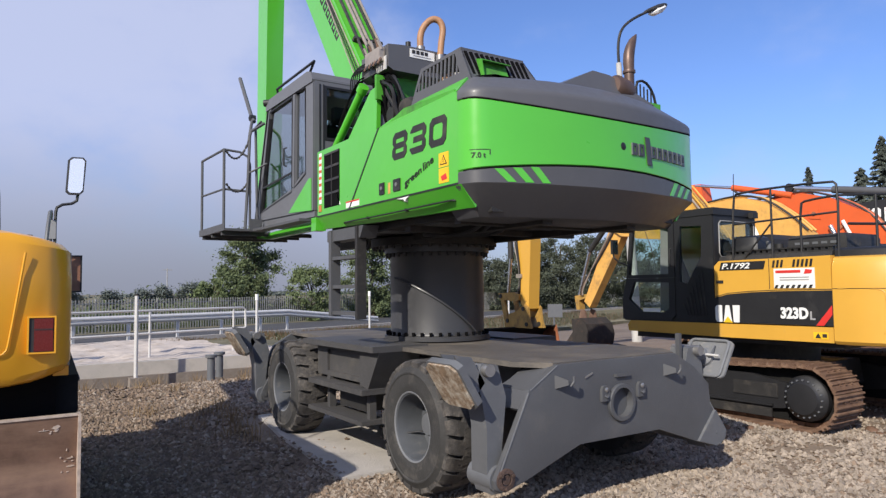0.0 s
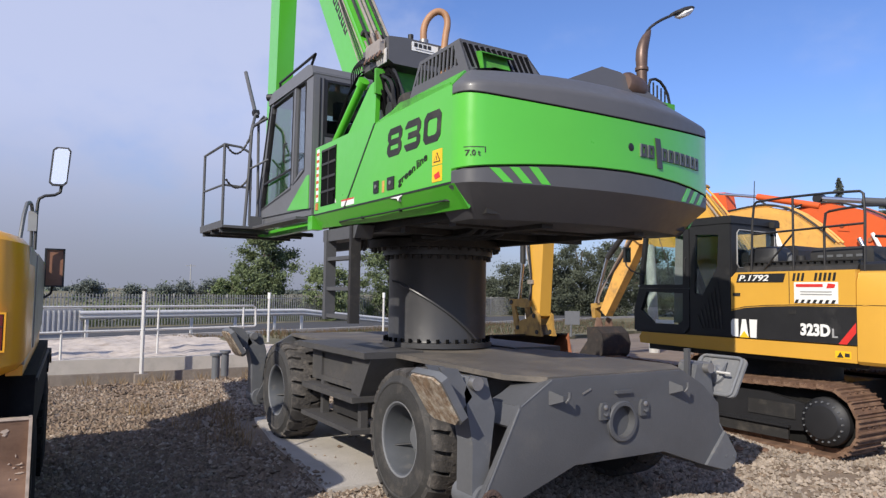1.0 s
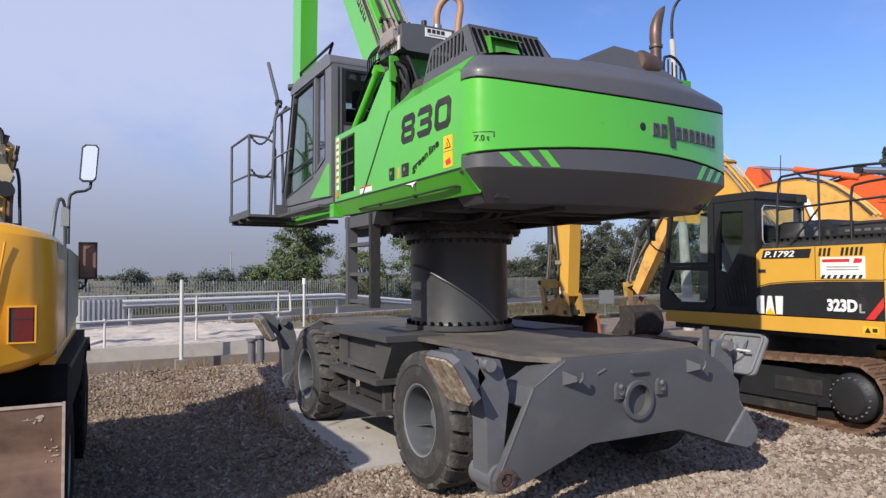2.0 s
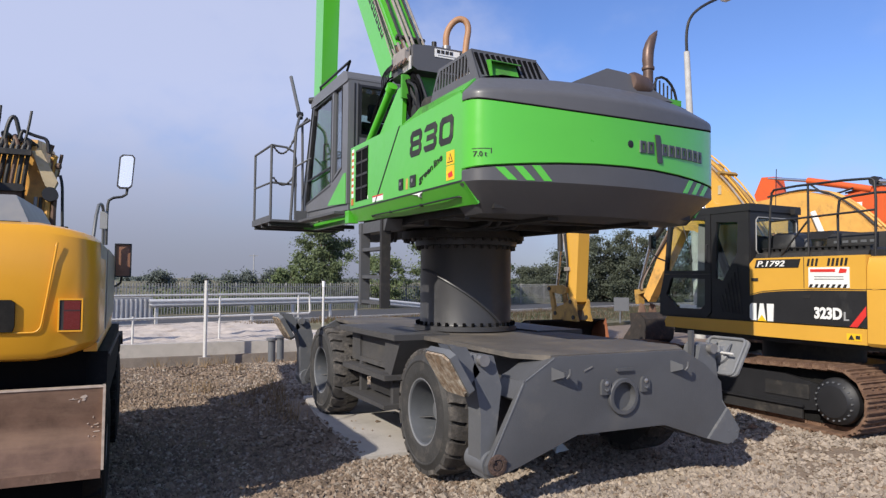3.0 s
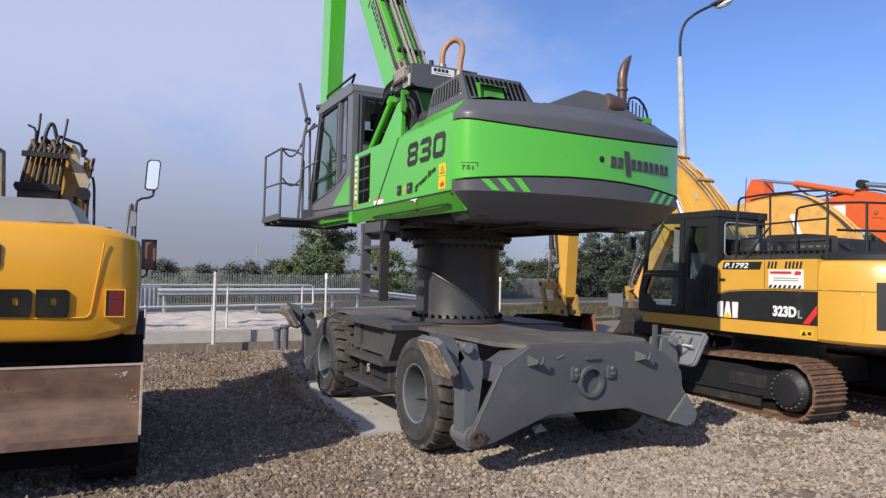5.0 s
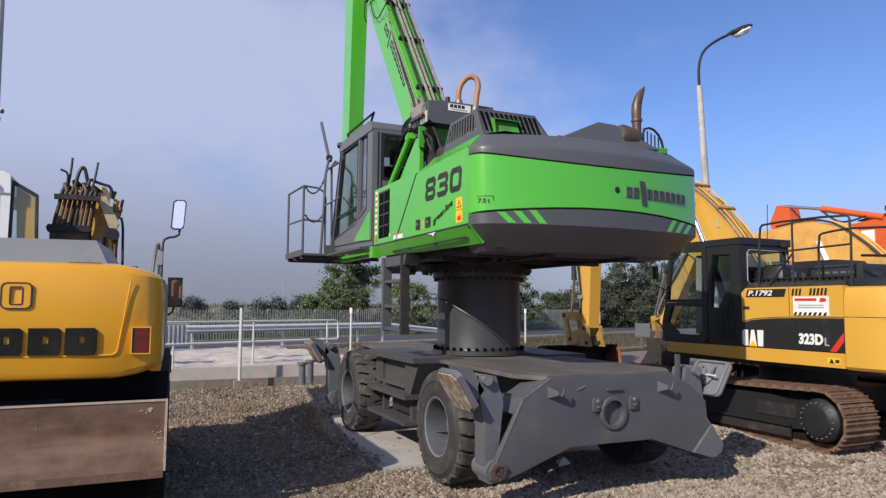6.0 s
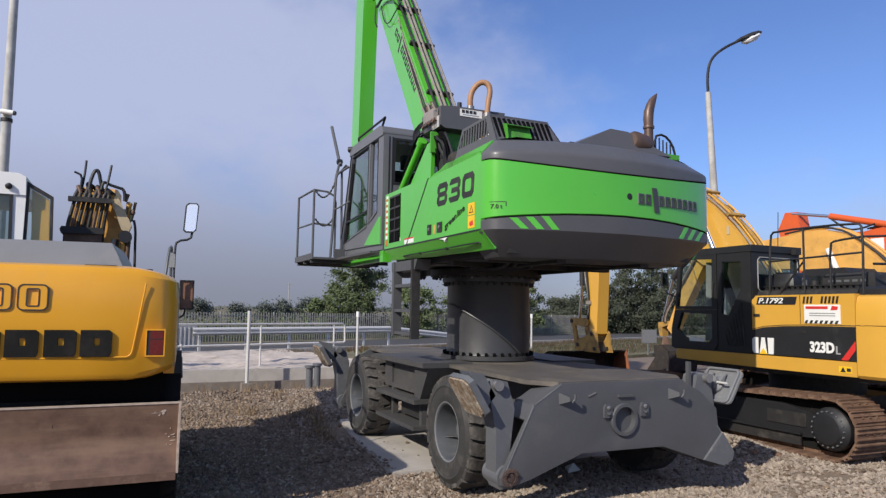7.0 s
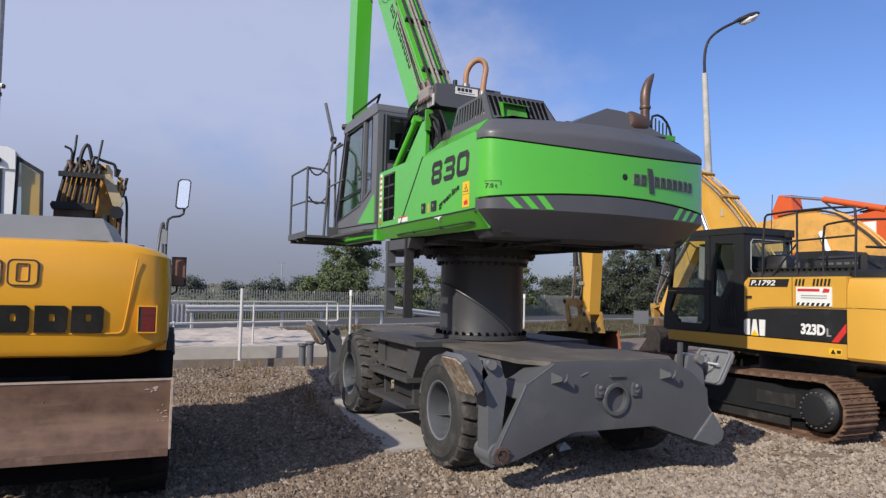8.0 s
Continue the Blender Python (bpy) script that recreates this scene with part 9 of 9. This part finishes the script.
conifer((60, 23.2, 0), 12.2, 3.3, 22, 11000, "dark conifer beside a taller one")
conifer((62, 28.5, 0), 12.0, 3.4, 23, 12000, "bushy dark conifer behind the machines")
conifer((64, 34.0, 0), 13.1, 1.8, 24, 12000, "slim dark conifer far behind")
rng = np.random.default_rng(50)
cl = []
for k in range(190):
    s_ = -22 + 100 * rng.random()
    cl.append((np.array(wp(s_, 17.5 + 3.5 * rng.random(), (0.25 if s_ < 8 else 0.5) + 0.35 * rng.random())), np.array((1.2, 1.2, 0.5 + 0.3 * rng.random()))))
verts, faces = leaves(rng, cl, 70000, 0.10)
hedge = mesh_part("hedge", verts, faces, LEAF, None, "uneven green hedge behind the palisade fence", "stuff")
tagged(hedge, category="hedge")
cl = []
for cx_, w_, h_ in ((7.7, 4.4, 2.9), (12.6, 1.7, 2.6), (16.2, 1.6, 2.9), (18.45, 2.2, 3.1), (21.8, 3.2, 3.5), (1.0, 4.0, 1.8), (-8, 6, 1.8), (28.5, 4, 1.8)):
    for k in range(26):
        a_, q_ = math.tau * rng.random(), rng.random() ** 0.5
        dx = 0.5 * w_ * q_ * math.cos(a_)
        top = h_ * (1 - (2 * dx / w_) ** 2) ** 0.5
        cl.append((np.array((cx_ + dx, 90 + w_ * 0.3 * q_ * math.sin(a_), max(0.3, (top - 0.5) * rng.random() ** 0.5))), np.array((0.7, 0.7, 0.5))))
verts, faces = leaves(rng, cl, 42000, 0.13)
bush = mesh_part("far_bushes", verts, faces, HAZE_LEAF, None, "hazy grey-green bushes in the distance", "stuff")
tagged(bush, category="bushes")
cl = [(np.array((-160 + 520 * rng.random(), 300 + 40 * rng.random(), 0.3 + 1.0 * rng.random())), np.array((8.0, 4.0, 0.8))) for k in range(150)]
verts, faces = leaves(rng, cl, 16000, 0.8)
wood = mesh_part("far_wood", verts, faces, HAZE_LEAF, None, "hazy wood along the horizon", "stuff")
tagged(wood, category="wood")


# ---- loose stones, weeds, soil ----
def stones(name, rng, pts, rmin, rmax, mat):
    n = len(pts)
    octa = np.array([(1, 0, 0), (0, 1, 0), (-1, 0, 0), (0, -1, 0), (0, 0, 1), (0, 0, -1)], float)
    f0 = np.array([(0, 1, 4), (1, 2, 4), (2, 3, 4), (3, 0, 4), (1, 0, 5), (2, 1, 5), (3, 2, 5), (0, 3, 5)])
    r = rmin + (rmax - rmin) * rng.random(n) ** 1.5
    a = rng.random(n) * math.tau
    v = octa[None] * (0.65 + 0.7 * rng.random((n, 6, 1)))
    v[:, :, 2] *= 0.7
    v = v + 0.18 * rng.normal(size=v.shape)
    ca, sa = np.cos(a)[:, None], np.sin(a)[:, None]
    x, y = v[:, :, 0] * ca - v[:, :, 1] * sa, v[:, :, 0] * sa + v[:, :, 1] * ca
    v = np.stack([x, y, v[:, :, 2]], 2) * r[:, None, None]
    v[:, :, 0] += pts[:, 0:1]
    v[:, :, 1] += pts[:, 1:2]
    v[:, :, 2] += pts[:, 2:3] + 0.25 * r[:, None]
    verts = v.reshape(-1, 3)
    faces = (f0[None] + 6 * np.arange(n)[:, None, None]).reshape(-1, 3)
    return mesh_part(name, verts, faces, mat, None, "", "stuff")


rng = np.random.default_rng(77)
P = np.concatenate([rng.random((90000, 2)) * (17.5, 16.0) + (-3.0, 1.8), rng.random((75000, 2)) * (8.6, 6.2) + (0.4, 2.6), rng.random((52000, 2)) * (6.0, 9.6) + (0.2, 7.8)])
dist = np.hypot(P[:, 0] - 1.0, P[:, 1] + 0.6)
keep = rng.random(len(P)) < np.clip(1.45 - dist / 15, 0, 1) * np.clip((P[:, 0] + 3) / 2.5, 0, 1) * np.clip((P[:, 1] - 1.8) / 1.4, 0, 1)
slab_in = (P[:, 0] > 3.5) & (P[:, 0] < 7.9) & (P[:, 1] > 6.72) & (P[:, 1] < 10.6)
bare = np.array([noise.noise((x * 0.7, y * 0.7, 5.0)) + 0.5 * noise.noise((x * 2.3, y * 2.3, 8.0)) for x, y in P])
keep &= rng.random(len(P)) < np.clip(1.0 - 1.6 * (bare - 0.05), 0.12, 1)
keep &= ~(slab_in & (rng.random(len(P)) > 0.003 + 0.25 * np.clip(1 - (P[:, 0] - 3.5) / (0.12 + 0.05 * np.clip(P[:, 1] - 6.6, 0, 4)), 0, 1)))
P = P[keep]
Z = np.array([ground_z(x, y) + 0.025 * noise.noise((x * 0.9, y * 0.9, 0.3)) for x, y in P])
Z = np.where((P[:, 0] > 3.5) & (P[:, 0] < 7.9) & (P[:, 1] > 6.72) & (P[:, 1] < 10.6), 0.012, Z)
earthy = rng.random(len(P)) < 0.12 + 0.70 * np.clip((4.6 - P[:, 0]) / 1.8, 0, 1)
PZ = np.column_stack([P, Z])
tagged(stones("loose_stones", rng, PZ[~earthy], 0.013, 0.038, STONE), "crushed grey-brown gravel stones", "gravel")
tagged(stones("earthy_stones", rng, PZ[earthy], 0.013, 0.040, STONE_DARK), "earth-covered dark brown gravel stones", "gravel")

# coarser clods and lumps on the trodden ground further back
far = np.column_stack([0.6 + 4.6 * rng.random(2600), 7.5 + 9.0 * rng.random(2600)])
far = far[np.array([noise.noise((x * 0.8, y * 0.8, 2.0)) for x, y in far]) > -0.12]
far = far[~((far[:, 0] > 3.4) & (far[:, 1] < 10.7))]
tagged(stones("coarse_clods", rng, np.column_stack([far, [ground_z(x, y) + 0.005 for x, y in far]]), 0.025, 0.055, STONE_DARK), "coarse earthy lumps and stones on trodden gravel", "gravel")

rng = np.random.default_rng(78)


def tuft(x, y, h, n, mat, label):
    z = ground_z(x, y)
    ob = thing("weed", (x, y, z), label, "weed", "dry weeds in the gravel")
    p = np.column_stack([x + 0.10 * rng.normal(size=n), y + 0.10 * rng.normal(size=n), np.full(n, z)])
    lean = np.column_stack([0.35 * rng.normal(size=n), 0.35 * rng.normal(size=n), np.ones(n)]) * (h * (0.4 + 0.6 * rng.random(n)))[:, None]
    side = np.column_stack([rng.normal(size=n), rng.normal(size=n), np.zeros(n)])
    side *= 0.005 / np.linalg.norm(side, axis=1)[:, None]
    verts = np.stack([p - side, p + side, p + lean * 0.6 + side * 0.8, p + lean, p + lean * 0.6 - side * 0.8], 1).reshape(-1, 3)
    mesh_part("stalk", verts, np.arange(n * 5).reshape(-1, 5), mat, ob, kind="stuff")


for x, y, h, n in ((3.3, 8.9, 0.34, 22), (3.4, 9.5, 0.40, 28), (3.15, 9.4, 0.28, 24), (2.9, 10.3, 0.25, 30), (3.5, 10.4, 0.4, 50), (3.3, 11.2, 0.3, 40), (2.6, 11.8, 0.3, 40), (3.7, 11.6, 0.35, 40), (4.6, 12.4, 0.3, 40), (2.2, 16.8, 0.4, 50), (2.9, 17.2, 0.35, 40), (3.8, 17.4, 0.4, 50), (1.4, 16.9, 0.35, 40), (4.5, 16.2, 0.3, 40), (5.2, 15.2, 0.4, 40), (4.9, 6.35, 0.10, 40), (5.4, 6.3, 0.08, 30), (0.9, 16.0, 0.3, 40), (3.1, 15.2, 0.25, 40), (3.6, 14.4, 0.25, 40)):
    tuft(x, y, h, n, DRYGRASS, "dry brown weeds growing in the gravel")
# tall grass at the fence's foot, a thin fringe along the kerb, weeds on the verge
for n, o0, o1, s0, s1, h, mat, name, label in ((9000, 15.15, 16.6, -10, 60, 0.85, LEAF_PALE, "tall_grass", "tall green grass at the foot of the fence"), (2600, 5.6, 6.3, 6, 40, 0.35, DRYGRASS, "kerb_grass", "dry grass fringe along the kerb"), (6000, -1.5, 5.6, 9, 36, 0.42, DRYGRASS, "verge_weeds", "dry brown weeds on the verge"), (4000, -1.5, 5.6, 9, 36, 0.34, LEAF_PALE, "verge_grass", "pale green grass among dry weeds on the verge")):
    s_, o_ = s0 + (s1 - s0) * rng.random(n), o0 + (o1 - o0) * rng.random(n)
    p = np.array([W0.x, W0.y, 0.1]) + s_[:, None] * np.array(WD) + o_[:, None] * np.array(WN)
    clump = 0.6 + 0.4 * np.sin(s_ * 1.7) * np.sin(s_ * 0.37 + 1)
    lean = np.column_stack([0.3 * rng.normal(size=n), 0.3 * rng.normal(size=n), np.ones(n)]) * (h * clump * (0.4 + 0.6 * rng.random(n)))[:, None]
    blade_side = np.outer(np.full(n, 0.014), np.array(WD))
    verts = np.stack([p - blade_side, p + blade_side, p + lean * 0.6 + blade_side * 0.8, p + lean, p + lean * 0.6 - blade_side * 0.8], 1).reshape(-1, 3)
    tagged(mesh_part(name, verts, np.arange(n * 5).reshape(-1, 5), mat, None, label, "stuff"), label, "grass", kind="stuff")
# muddy clods below the tracks
for k in range(26):
    x, y = 8.0 + 1.4 * rng.random(), 4.0 + 4.2 * rng.random()
    r = 0.03 + 0.05 * rng.random()
    cd = thing("mud_clod", (x, y, ground_z(x, y)), "dry brown clod fallen from the track", "clod", "clods below the track")
    part("clod", lathe(B(), [(0, -0.3 * r), (r, 0), (r * (0.6 + 0.3 * rng.random()), r * 0.5), (0, r * 0.75)], (x, y, ground_z(x, y)), (0.2 * rng.normal(), 0.2 * rng.normal(), 1), 7), TRACK, cd, angle=60)
cp = thing("crumpled_paper", (5.62, 5.96, -0.02), "crumpled piece of white paper on the gravel", "litter")
part("sheet", loft(B(), [[(5.54, 5.91, -0.01), (5.70, 5.88, 0.02), (5.73, 5.97, 0.01), (5.56, 6.02, 0.03)], [(5.55, 5.92, 0.03), (5.63, 5.93, 0.10), (5.70, 5.96, 0.03), (5.58, 6.0, 0.06)]]), WHITE, cp)
